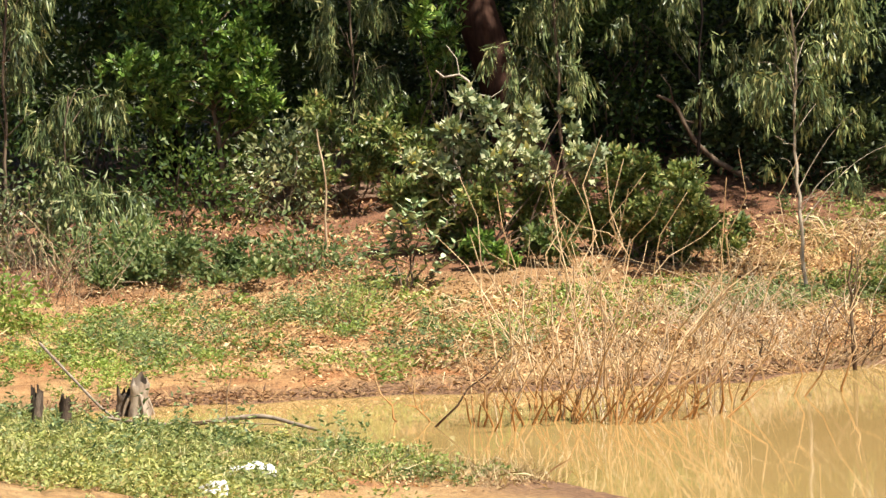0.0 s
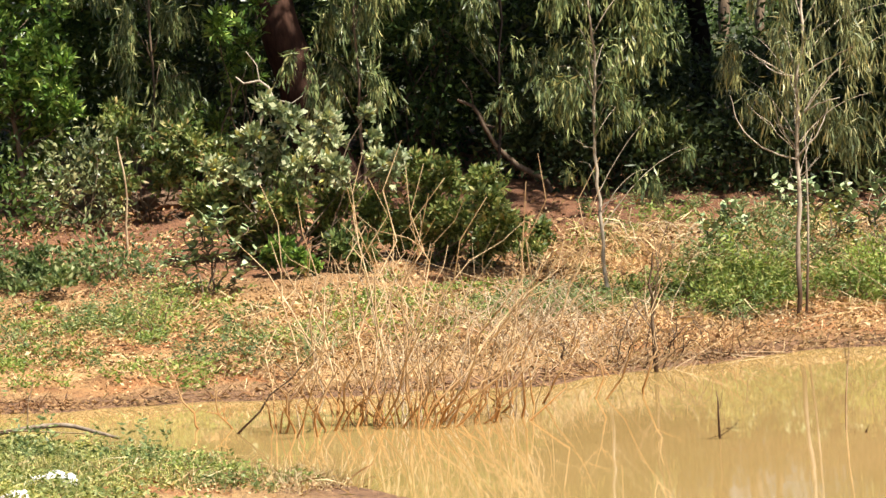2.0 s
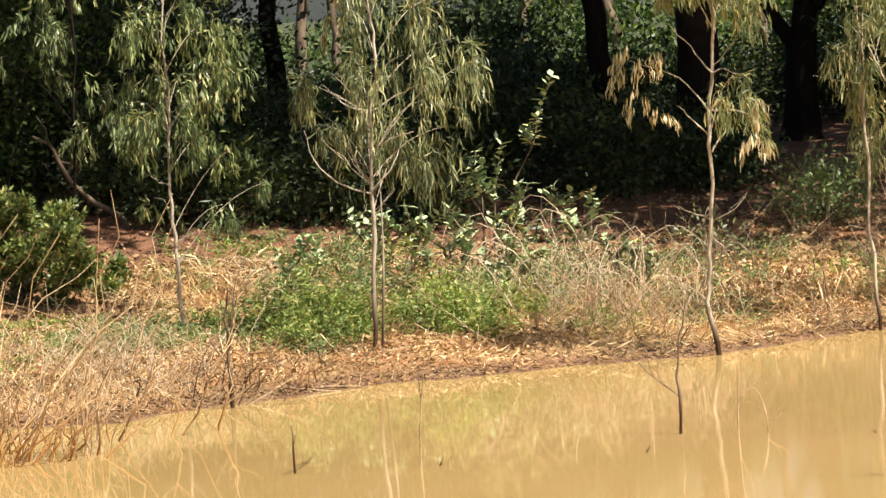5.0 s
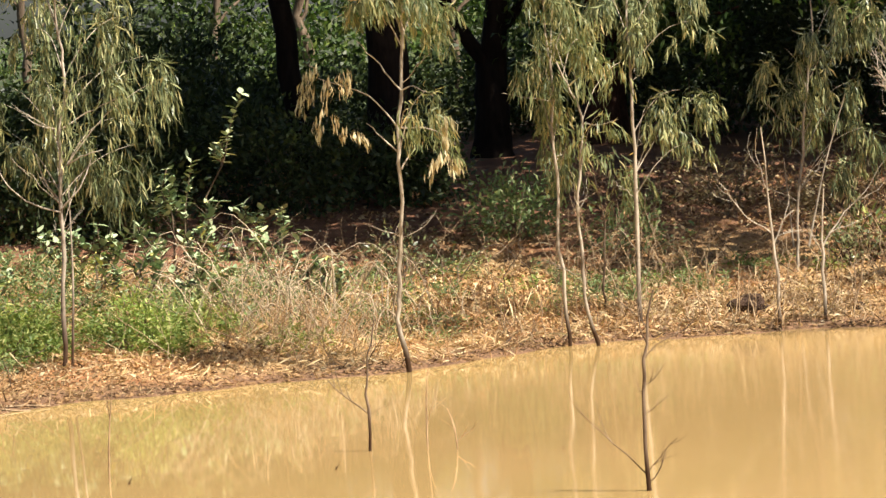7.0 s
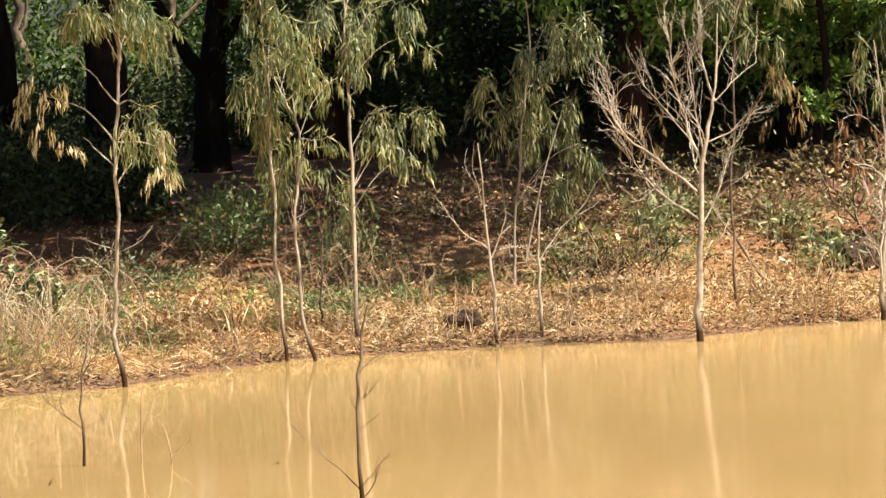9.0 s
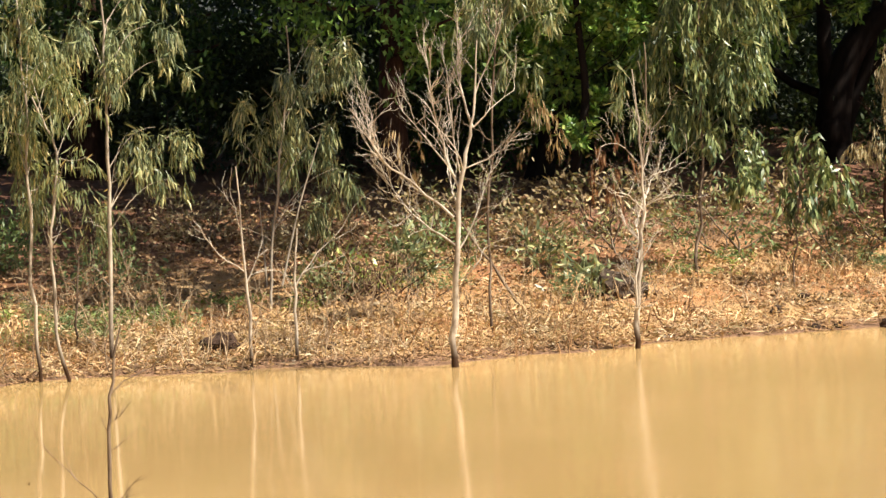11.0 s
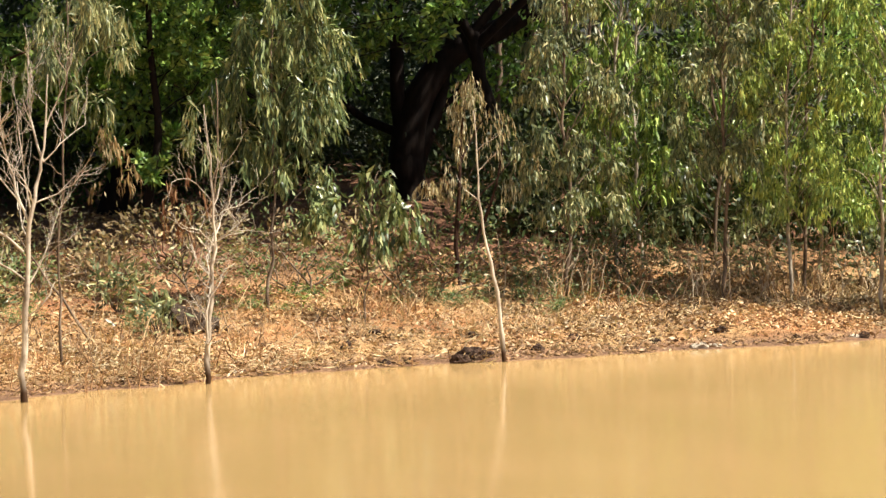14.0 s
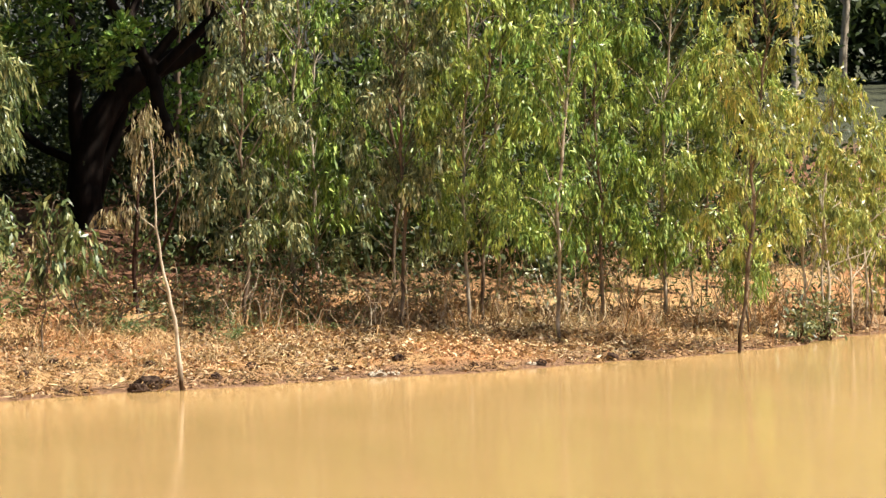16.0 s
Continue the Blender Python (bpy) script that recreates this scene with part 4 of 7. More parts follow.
for i, (x, y, rx, ry, h, n) in enumerate(UNDER):
    # M_SHADE paints shade into the bushes that should look dark
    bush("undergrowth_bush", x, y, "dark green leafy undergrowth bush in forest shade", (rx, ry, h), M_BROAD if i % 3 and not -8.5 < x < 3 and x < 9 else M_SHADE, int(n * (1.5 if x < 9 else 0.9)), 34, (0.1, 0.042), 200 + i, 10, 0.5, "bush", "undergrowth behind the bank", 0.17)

# ---- the left bank ----
tufted("leafy_tree", -13.55, 47.0, "leafy small tree with glossy green leaves above the path", [(-0.11, 3.02, 0.35), (0.32, 2.94, 0.29), (0.61, 2.75, 0.2), (-0.25, 2.62, 0.35), (0.17, 2.54, 0.35), (0.53, 2.41, 0.29), (-0.45, 2.27, 0.35), (0.03, 2.19, 0.35), (0.39, 2.06, 0.26), (-0.62, 2.69, 0.29), (0.77, 2.28, 0.17), (-0.71, 3.17, 0.29), (-0.21, 3.44, 0.4), (0.34, 3.35, 0.35), (0.13, 1.77, 0.2), (0.0, 3.9, 0.4), (-0.5, 3.7, 0.35)], M_LEAFY, 300, (0.1, 0.04), 1.0, 12, 0.35, M_GREYBARK, ([(0.05, 0, 0.9), (0.1, 0, 1.6), (0.0, 0, 2.4), (-0.1, 0, 3.6)], 0.035), "tree")
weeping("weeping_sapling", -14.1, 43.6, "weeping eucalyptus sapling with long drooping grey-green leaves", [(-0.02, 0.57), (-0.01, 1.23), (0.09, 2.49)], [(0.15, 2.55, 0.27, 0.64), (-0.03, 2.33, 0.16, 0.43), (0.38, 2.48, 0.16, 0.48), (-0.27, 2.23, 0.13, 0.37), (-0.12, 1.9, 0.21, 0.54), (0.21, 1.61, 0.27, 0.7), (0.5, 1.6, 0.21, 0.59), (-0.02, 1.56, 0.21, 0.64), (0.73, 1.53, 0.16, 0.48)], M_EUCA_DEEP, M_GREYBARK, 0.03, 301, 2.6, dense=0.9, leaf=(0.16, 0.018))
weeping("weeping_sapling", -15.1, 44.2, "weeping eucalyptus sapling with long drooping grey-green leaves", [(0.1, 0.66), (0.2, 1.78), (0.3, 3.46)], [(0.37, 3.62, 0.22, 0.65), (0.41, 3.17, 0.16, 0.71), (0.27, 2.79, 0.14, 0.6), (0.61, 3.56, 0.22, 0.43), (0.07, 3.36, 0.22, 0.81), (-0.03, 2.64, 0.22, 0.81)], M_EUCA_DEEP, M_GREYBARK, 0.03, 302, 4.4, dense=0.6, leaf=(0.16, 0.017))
bare_tree("bare_sapling", -11.7, 44.42, "thin bare brown pole standing beside the path", ([(0.0, 0, -0.1), (0.0, 0, 0.35), (0.03, 0, 0.7), (-0.05, 0, 1.2)], 0.013, 0.007), [((-0.4, 0, 0.9), 0.9, 0.12, 0.004)], M_TWIG, 309, 1)
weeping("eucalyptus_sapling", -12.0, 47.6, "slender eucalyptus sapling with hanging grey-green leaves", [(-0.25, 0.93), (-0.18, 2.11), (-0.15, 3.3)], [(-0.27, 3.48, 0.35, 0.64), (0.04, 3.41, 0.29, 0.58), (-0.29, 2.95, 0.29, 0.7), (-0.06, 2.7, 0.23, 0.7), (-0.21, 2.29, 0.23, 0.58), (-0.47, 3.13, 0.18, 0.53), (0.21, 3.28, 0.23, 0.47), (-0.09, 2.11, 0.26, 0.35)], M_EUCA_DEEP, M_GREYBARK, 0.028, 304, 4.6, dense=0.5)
tufted("path_bush", -11.9, 46.4, "loose green leafy bush beside the path", [(-0.37, 1.99, 0.26), (-0.02, 1.8, 0.26), (0.4, 1.95, 0.28), (0.56, 1.66, 0.26), (0.14, 1.56, 0.23), (-0.62, 1.76, 0.23), (-0.16, 1.51, 0.2), (0.31, 1.32, 0.17), (-0.54, 2.17, 0.2)], M_MIXED, 1304, (0.08, 0.034), 1.4)
tufted("trunk_bush", -11.4, 48.4, "green leafy shrub growing beside the big trunk", [(-0.06, 3.04, 0.24), (0.11, 2.85, 0.24), (-0.04, 2.44, 0.24), (-0.11, 2.68, 0.18), (0.2, 3.26, 0.18), (-0.61, 2.17, 0.24), (-0.37, 1.98, 0.27), (-0.64, 1.69, 0.24)], M_LEAFY, 1305, (0.1, 0.034), 0.9)
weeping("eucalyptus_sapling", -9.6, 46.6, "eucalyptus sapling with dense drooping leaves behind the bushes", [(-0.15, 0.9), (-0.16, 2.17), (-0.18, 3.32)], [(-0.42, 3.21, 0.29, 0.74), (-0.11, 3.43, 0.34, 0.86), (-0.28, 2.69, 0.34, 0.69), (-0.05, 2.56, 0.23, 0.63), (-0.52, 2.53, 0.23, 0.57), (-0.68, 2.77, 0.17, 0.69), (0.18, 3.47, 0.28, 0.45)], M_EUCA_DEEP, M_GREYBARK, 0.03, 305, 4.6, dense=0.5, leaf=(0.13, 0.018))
weeping("eucalyptus_sapling", -8.3, 47.2, "eucalyptus sapling with dense drooping leaves behind the bushes", [(-0.22, 0.8), (-0.12, 2.07), (-0.08, 3.23)], [(-0.91, 3.0, 0.22, 0.3), (-0.53, 3.43, 0.28, 0.4), (-0.13, 3.35, 0.25, 0.5), (0.02, 2.75, 0.22, 0.4), (-0.45, 2.85, 0.18, 0.3), (0.11, 2.3, 0.2, 0.4), (0.34, 2.34, 0.14, 0.7)], M_EUCA_DEEP, M_SHADE_BARK, 0.026, 306, 4.6, dense=0.42, leaf=(0.12, 0.02))
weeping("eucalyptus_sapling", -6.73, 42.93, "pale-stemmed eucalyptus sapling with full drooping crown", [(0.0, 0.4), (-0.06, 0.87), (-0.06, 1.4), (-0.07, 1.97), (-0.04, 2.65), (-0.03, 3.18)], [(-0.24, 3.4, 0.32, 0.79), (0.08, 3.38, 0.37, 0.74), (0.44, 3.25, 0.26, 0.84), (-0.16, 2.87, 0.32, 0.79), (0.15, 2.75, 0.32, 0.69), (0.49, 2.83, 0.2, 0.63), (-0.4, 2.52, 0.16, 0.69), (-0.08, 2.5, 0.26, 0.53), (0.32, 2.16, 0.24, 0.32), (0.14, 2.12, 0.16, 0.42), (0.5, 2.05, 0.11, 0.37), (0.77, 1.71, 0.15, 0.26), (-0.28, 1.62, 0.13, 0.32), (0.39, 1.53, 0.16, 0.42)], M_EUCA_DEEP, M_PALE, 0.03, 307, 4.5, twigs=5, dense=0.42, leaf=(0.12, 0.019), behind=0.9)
tufted("milkweed_bush", -10.0, 44.0, "straggling milkweed bush with pale grey-green and yellowing leaves", [(-0.15, 2.28, 0.11), (0.06, 2.13, 0.16), (0.16, 1.93, 0.16), (-0.26, 1.96, 0.16), (0.53, 2.1, 0.14), (0.81, 2.14, 0.08), (0.9, 1.92, 0.08), (0.41, 1.92, 0.16), (-0.11, 1.73, 0.19), (0.17, 1.66, 0.19), (0.5, 1.65, 0.19), (0.83, 1.68, 0.16), (0.99, 1.59, 0.14), (-0.39, 1.64, 0.16), (-0.67, 1.71, 0.14), (1.22, 1.74, 0.08)], M_MILK, 310, (0.095, 0.05), 1.5, 11, 0.25, up=0.35)
tufted("tangled_bush", -10.0, 44.25, "tangled grey-green bush with dark gaps under the milkweed", [(-0.4, 1.47, 0.22), (-0.59, 1.21, 0.22), (-0.8, 1.33, 0.22), (0.04, 1.34, 0.27), (0.42, 1.27, 0.27), (0.75, 1.25, 0.24), (0.29, 0.95, 0.24), (-0.15, 1.03, 0.22), (-0.49, 0.99, 0.22), (0.6, 0.9, 0.22), (0.0, 0.78, 0.2), (-0.35, 0.75, 0.18), (0.45, 0.7, 0.2), (0.9, 1.0, 0.22)], M_MIXED, 1310, (0.085, 0.036), 1.6)
tufted("fresh_weed", -9.9, 43.3, "bright green weed at the foot of the bushes", [(0.01, 0.92, 0.16), (0.17, 0.83, 0.13), (-0.16, 0.85, 0.11), (0.3, 0.72, 0.1)], M_LEAFY, 1311, (0.07, 0.04), 1.3, depth=0.12)
tufted("green_bush", -8.55, 44.3, "dense bush with small green, yellow and reddish leaves", [(-0.19, 1.54, 0.22), (0.09, 1.47, 0.22), (0.36, 1.4, 0.22), (0.57, 1.23, 0.22), (0.72, 1, 0.19), (-0.21, 1.16, 0.27), (0.17, 1.08, 0.27), (0.49, 0.9, 0.22), (-0.45, 0.95, 0.22), (-0.01, 0.82, 0.22), (0.88, 0.88, 0.14), (-0.67, 0.85, 0.22)], M_MIXED, 311, (0.075, 0.034), 1.9)
tufted("green_bush", -7.95, 44.2, "dense bush with small green, yellow and reddish leaves", [(0.0, 0.9, 0.2), (0.25, 0.75, 0.16), (-0.2, 0.7, 0.16)], M_MIXED, 312, (0.075, 0.034), 1.8, depth=0.15)
M_FRESH = leaf_mat("fresh blue-green leaf", [(0.0, (0.0622, 0.102, 0.039)), (0.5, (0.166, 0.239, 0.0976)), (0.85, (0.311, 0.371, 0.176)), (1.0, (0.477, 0.488, 0.274))], 0.34, 0.5)
tufted("weed_bush", -12.2, 42.9, "low spreading blue-green weed bush", [(0.02, 0.85, 0.3), (-0.37, 0.95, 0.26), (0.35, 0.7, 0.24), (-0.11, 0.62, 0.26), (-0.5, 0.68, 0.26), (-0.8, 0.85, 0.24), (-0.7, 0.55, 0.21), (0.6, 0.6, 0.2), (0.2, 0.58, 0.24), (-1.05, 0.75, 0.22)], M_FRESH, 313, (0.07, 0.036), 1.3, depth=0.5)
bush("weed_bush", -13.3, 43.0, "low spreading blue-green weed bush", (0.7, 0.6, 0.55), M_FRESH, 130, 20, (0.08, 0.03), 314, 12, 0.4, "bush", "", 0.09, False, None, 0.35)
bush("weed_bush", -11.6, 43.4, "low spreading blue-green weed bush", (0.5, 0.5, 0.35), M_FRESH, 60, 20, (0.07, 0.03), 315, 8, 0.4, "bush", "", 0.09)
bush("weed_bush", -10.49, 40.6, "small bright green weed on bare soil", (0.28, 0.25, 0.36), M_GRASS, 40, 22, (0.05, 0.016), 316, 6, 0.4, "bush", "", 0.06)
twig_clump("dry_brush", -14.3, 42.0, "tangle of dry grey twigs under the trees", (0.5, 0.4), 1.0, 70, M_GREYBARK, 317, (0.1, 0), 0.005, wild=0.6)
twig_clump("dry_brush", -13.7, 41.6, "tangle of dry grey twigs under the trees", (0.5, 0.4), 0.8, 40, M_TWIG, 318, (0.1, 0), 0.005, wild=0.6)


def milkweed(x, y, label, stems, seed):
    """An upright milkweed with pairs of broad thick leaves, each leaf a piece of its own."""
    rng = np.random.default_rng(seed)
    ob = thing("milkweed_plant", x, y, label, "plant", "milkweed plants on the bank")
    n = 7
    u = np.linspace(0, 1, n)
    half = 0.5 * np.sin(np.pi * np.clip(u, 0, 1) ** 0.8) * 0.62 + 0.02
    half[-1] = 0.01
    v = np.concatenate([np.stack([half, u, 0.12 * half - 0.15 * u * u], -1), np.stack([0 * u, u, -0.06 - 0.15 * u * u], -1), np.stack([-half, u, 0.12 * half - 0.15 * u * u], -1)])
    f = np.array([(a * n + i, (a + 1) * n + i, (a + 1) * n + i + 1, a * n + i + 1) for a in (0, 1) for i in range(n - 1)])
    leaf = mesh_of("leaf", v, f, M_MILKLEAF)
    shoots = []
    for tip, root in stems:
        shoots.append((tip, root, 0.05))
        for _ in range(2 if tip[2] > 0.65 else 1):
            k = rng.uniform(0.5, 0.75)
            foot = (root[0] + (tip[0] - root[0]) * k, root[1] + (tip[1] - root[1]) * k, tip[2] * k)
            shoots.append(((foot[0] + rng.normal(0, 0.16), foot[1] + rng.normal(0, 0.1), foot[2] + rng.uniform(0.14, 0.3)), foot, 0.0))
    for tip, root, _ in shoots:
        root = root if len(root) == 3 else (*root, -0.05)
        b = bent(root, tip, rng, 0.03, 7)
        put("stem", tube(b, taper(0.012, 0.006, 7), 5), M_GREYBARK, ob)
        long = np.linalg.norm(np.array(tip) - root)
        for k in np.linspace(max(0.18, 1 - 0.4 / long), 1.0, 9):
            t = k * 6
            j = min(int(t), 5)
            p = b[j] + (b[j + 1] - b[j]) * (t - j)
            a = rng.uniform(0, np.pi)
            for s in (0, np.pi):
                one = new("leaf", leaf)
                one.parent = ob
                size = rng.uniform(0.06, 0.125)
                tilt = radians(rng.uniform(-10, 65))
                one.matrix_basis = Matrix.Translation(p) @ Euler((0, 0, a + s + rng.normal(0, 0.3))).to_matrix().to_4x4() @ Euler((tilt, 0, 0)).to_matrix().to_4x4() @ Matrix.Scale(size, 4)
    return ob


m, n_, l_, b_ = shader("thick milkweed leaf")
info = n_.new("ShaderNodeObjectInfo")
l_.new(ramp(n_, l_, info.outputs["Random"], [(0.0, (0.19, 0.27, 0.13)), (0.6, (0.33, 0.4, 0.22)), (0.93, (0.5, 0.54, 0.33)), (1.0, (0.64, 0.56, 0.15))]), b_.inputs["Base Color"])
b_.inputs["Roughness"].default_value = 0.7
b_.inputs["Specular IOR Level"].default_value = 0.2
M_MILKLEAF = m
milkweed(-10.41, 42.36, "young milkweed with broad pale blue-green leaves", [((0.1, 0, 0.8), (0.03, 0)), ((-0.22, 0.05, 0.62), (-0.03, 0)), ((0.28, -0.03, 0.5), (0.05, 0)), ((-0.02, 0.15, 0.7), (0, 0.03)), ((0.4, 0.1, 0.25), (0.05, 0.05)), ((-0.32, -0.05, 0.4), (0, 0))], 320)
milkweed(-4.25, 46.28, "tall straggling milkweed with pale leaf tufts", [((0.78, 0.1, 1.95), (0.1, 0)), ((0.0, 0, 1.25), (0, 0)), ((0.24, 0.1, 1.3), (0.05, 0)), ((0.5, 0, 0.9), (0.05, 0)), ((0.3, -0.1, 0.6), (0.1, 0)), ((-0.3, 0, 0.7), (-0.1, 0))], 321)
milkweed(-5.0, 45.6, "milkweed with grey-green leaves among weeds", [((0.1, 0, 0.75), (0, 0)), ((-0.3, 0, 0.6), (-0.05, 0)), ((0.4, 0, 0.65), (0.05, 0)), ((0.2, 0.2, 0.5), (0.05, 0))], 322)
milkweed(-4.5, 44.7, "milkweed with grey-green leaves among weeds", [((0.1, 0, 0.7), (0, 0)), ((-0.3, 0, 0.55), (-0.05, 0)), ((0.35, 0, 0.6), (0.05, 0))], 323)
milkweed(-3.73, 48.6, "young milkweed in the shade of the trees", [((0.05, 0, 0.6), (0, 0)), ((-0.2, 0, 0.4), (0, 0)), ((0.25, 0, 0.45), (0, 0))], 324)
for i, (x, y) in enumerate([(-3.9, 44.7), (-5.3, 46.4), (-4.0, 47.2), (-2.7, 45.3), (-5.9, 44.9)]):
    milkweed(x, y, "young milkweed with grey-green leaves among weeds", [((0.05, 0, 0.55), (0, 0)), ((-0.22, 0.05, 0.42), (0, 0)), ((0.25, -0.05, 0.4), (0, 0))], 1320 + i)
milkweed(-3.2, 46.6, "young milkweed in the shade of the trees", [((0.05, 0, 0.8), (0, 0)), ((-0.25, 0, 0.6), (0, 0)), ((0.25, 0, 0.6), (0, 0))], 325)

for i, (x, y, rx, h, m_) in enumerate([(-15.3, 44.6, 0.9, 1.5, M_BROAD), (-14.6, 43.4, 0.7, 0.9, M_EUCA), (-13.2, 44.6, 0.9, 1.1, M_BROAD), (-14.9, 41.2, 0.8, 0.6, M_BLUISH), (-14.0, 40.4, 0.7, 0.4, M_WEED), (-12.6, 46.2, 0.5, 0.9, M_EUCA)]):
    bush("weed_bush", x, y, "tangled green weeds under the trees", (rx, 0.5, h), m_, 80, 20, (0.085, 0.032), 540 + i, 8, 0.45, "bush", "weeds under the trees", 0.11)

# ---- the middle bank ----
weeping("eucalyptus_sapling", -4.77, 41.97, "tall pale eucalyptus sapling with weeping crown at the water's edge", [(-0.12, 0.2), (-0.06, 1.21), (-0.03, 1.92), (-0.02, 2.33), (0.07, 2.63), (0.04, 3.04), (0.01, 3.44)],
        [(-0.19, 3.56, 0.21, 0.93), (0.32, 3.58, 0.31, 1.13), (0.55, 3.31, 0.26, 1.03), (0.73, 2.94, 0.23, 0.77), (0.86, 2.71, 0.13, 0.52), (-0.24, 3.26, 0.18, 0.82), (-0.45, 2.71, 0.28, 0.72), (-0.17, 2.8, 0.21, 1.03), (0.32, 2.82, 0.31, 0.93), (0.44, 2.4, 0.26, 0.67), (-0.13, 2.28, 0.31, 0.77), (0.21, 2.01, 0.31, 0.57), (-0.51, 2.31, 0.15, 0.62), (0.58, 2.14, 0.15, 0.52)],
        M_EUCA, M_PALE_SOAKED, 0.032, 330, 4.8, [[(-0.02, 2.33), (0.24, 2.47), (0.51, 2.58)], [(-0.02, 1.97), (0.17, 2.09), (0.37, 2.13)], [(-0.05, 1.59), (-0.37, 1.69), (-0.58, 1.93), (-0.64, 2.19)], [(-0.02, 2.32), (-0.2, 2.38), (-0.37, 2.48)], [(-0.04, 1.67), (-0.2, 1.88), (-0.26, 2.14)], [(-0.04, 1.62), (0.18, 1.86), (0.22, 2.06)]], dense=0.42, behind=1.4, leaf=(0.16, 0.015), stems=[[(-0.04, 0.2), (0.02, 1.0), (0.03, 1.9)]], twigs=10)
weeping("eucalyptus_sapling", -1.78, 41.59, "straight eucalyptus sapling in shallow water with sparse drying leaves", [(0.01, 0.04), (-0.06, 0.5), (-0.01, 0.85), (0.04, 1.75), (0.06, 2.25), (0.12, 2.95), (0.15, 3.24)],
        [(0.32, 3.38, 0.2, 0.51), (0.32, 2.49, 0.13, 0.56), (0.17, 2.34, 0.09, 0.41), (-0.28, 3.42, 0.23, 0.31), (-0.06, 3.33, 0.2, 0.31), (0.41, 3.28, 0.13, 0.36)],
        M_EUCA_DRY, M_PALE, 0.036, 332, 4.6, [[(0.06, 2.14), (-0.19, 2.49), (-0.63, 2.65)], [(0.09, 2.5), (-0.1, 2.74), (-0.28, 2.97)], [(0.05, 1.93), (-0.16, 2.16), (-0.25, 2.23)], [(0.09, 2.5), (0.19, 2.54), (0.36, 2.43)], [(0.05, 1.8), (0.13, 1.94), (0.15, 2.12)], [(0.07, 2.17), (0.34, 2.16), (0.53, 2)]],
        [(-0.69, 2.82, 0.13, 0.43), (-0.42, 2.71, 0.14, 0.38), (0.46, 2.33, 0.05, 0.2), (-0.38, 2.13, 0.04, 0.2), (0.42, 1.95, 0.04, 0.23), (0.51, 1.95, 0.03, 0.15), (-0.6, 2.37, 0.07, 0.23)], twigs=3, dense=0.9)
weeping("eucalyptus_sapling", -0.34, 43.53, "thin eucalyptus sapling at the waterline with yellowish crown", [(-0.01, 0.02), (-0.05, 0.7), (-0.05, 1.59), (-0.04, 2.54)],
        [(0.0, 3.11, 0.29, 0.59), (-0.09, 3.37, 0.27, 0.53), (0.2, 2.99, 0.21, 0.53), (-0.18, 2.75, 0.21, 0.59), (-0.06, 2.48, 0.21, 0.8), (0.04, 2.11, 0.21, 0.64), (-0.2, 2.39, 0.13, 0.7)],
        M_EUCA_DRY, M_PALE, 0.028, 333, 3.9, dense=0.45, crest=2, behind=1.0)
weeping("eucalyptus_sapling", -0.09, 43.33, "thin curved eucalyptus sapling at the waterline", [(0.01, 0.01), (-0.08, 0.49), (-0.12, 0.96), (-0.07, 1.59), (-0.01, 2.04), (-0.11, 2.37), (-0.22, 2.64)],
        [(-0.08, 2.53, 0.12, 0.32), (0.05, 1.84, 0.09, 0.21), (0.37, 2.6, 0.08, 0.32), (-0.01, 2.83, 0.19, 0.43), (0.11, 2.12, 0.11, 0.21), (-0.27, 2.85, 0.16, 0.37)],
        M_EUCA_DRY, M_PALE, 0.028, 334, 2.75, [[(-0.01, 2.06), (0.15, 2.03), (0.32, 2.09)]], dense=0.9)
weeping("drying_sapling", 0.0, 45.0, "low sapling hung with dull drying leaves among the stems", [(0.0, 0.5), (0.05, 1.2), (-0.1, 1.8)],
        [(-0.16, 1.76, 0.27, 0.6), (0.12, 1.62, 0.27, 0.59)], M_EUCA_DRY, M_GREYBARK, 0.016, 1334, 1.9, dense=0.4, twigs=10)
weeping("eucalyptus_sapling", 0.32, 44.34, "tall straight eucalyptus sapling with leafy side limbs", [(0.01, 0.03), (0.02, 0.98), (0.05, 2.05), (0.04, 2.58), (0.05, 3.11)],
        [(-0.17, 3.34, 0.33, 0.6), (0.14, 3.32, 0.33, 0.6), (0.46, 3.25, 0.27, 0.65), (0.65, 2.94, 0.22, 0.22), (0.23, 2.94, 0.22, 0.65), (0.24, 2.25, 0.22, 0.44), (0.51, 2.29, 0.25, 0.44), (0.72, 2.25, 0.14, 0.38), (0.36, 2, 0.3, 0.33), (0.61, 1.8, 0.11, 0.22)],
        M_EUCA, M_PALE, 0.034, 335, 4.8, dense=0.5, twigs=6, behind=1.2)
weeping("eucalyptus_sapling", 1.97, 46.97, "bushy eucalyptus sapling with grey-green hanging leaves", [(-0.03, 0.6), (0.07, 1.4), (0.12, 1.96), (0.26, 2.63)],
        [(0.62, 3.12, 0.29, 0.69), (0.75, 2.88, 0.16, 0.63), (0.26, 2.74, 0.23, 0.35), (-0.03, 2.59, 0.23, 0.52), (-0.05, 2.25, 0.22, 0.63), (0.45, 2, 0.32, 0.46), (0.69, 1.76, 0.17, 0.63), (0.41, 1.43, 0.26, 0.46), (0.3, 2.4, 0.17, 0.58), (0.63, 2.21, 0.17, 0.69)],
        M_EUCA, M_PALE, 0.026, 336, 3.2, dense=0.62, stems=[[(0.1, 0.6), (0.3, 1.4), (0.55, 2.1)], [(-0.05, 0.6), (-0.1, 1.5)]], twigs=7)
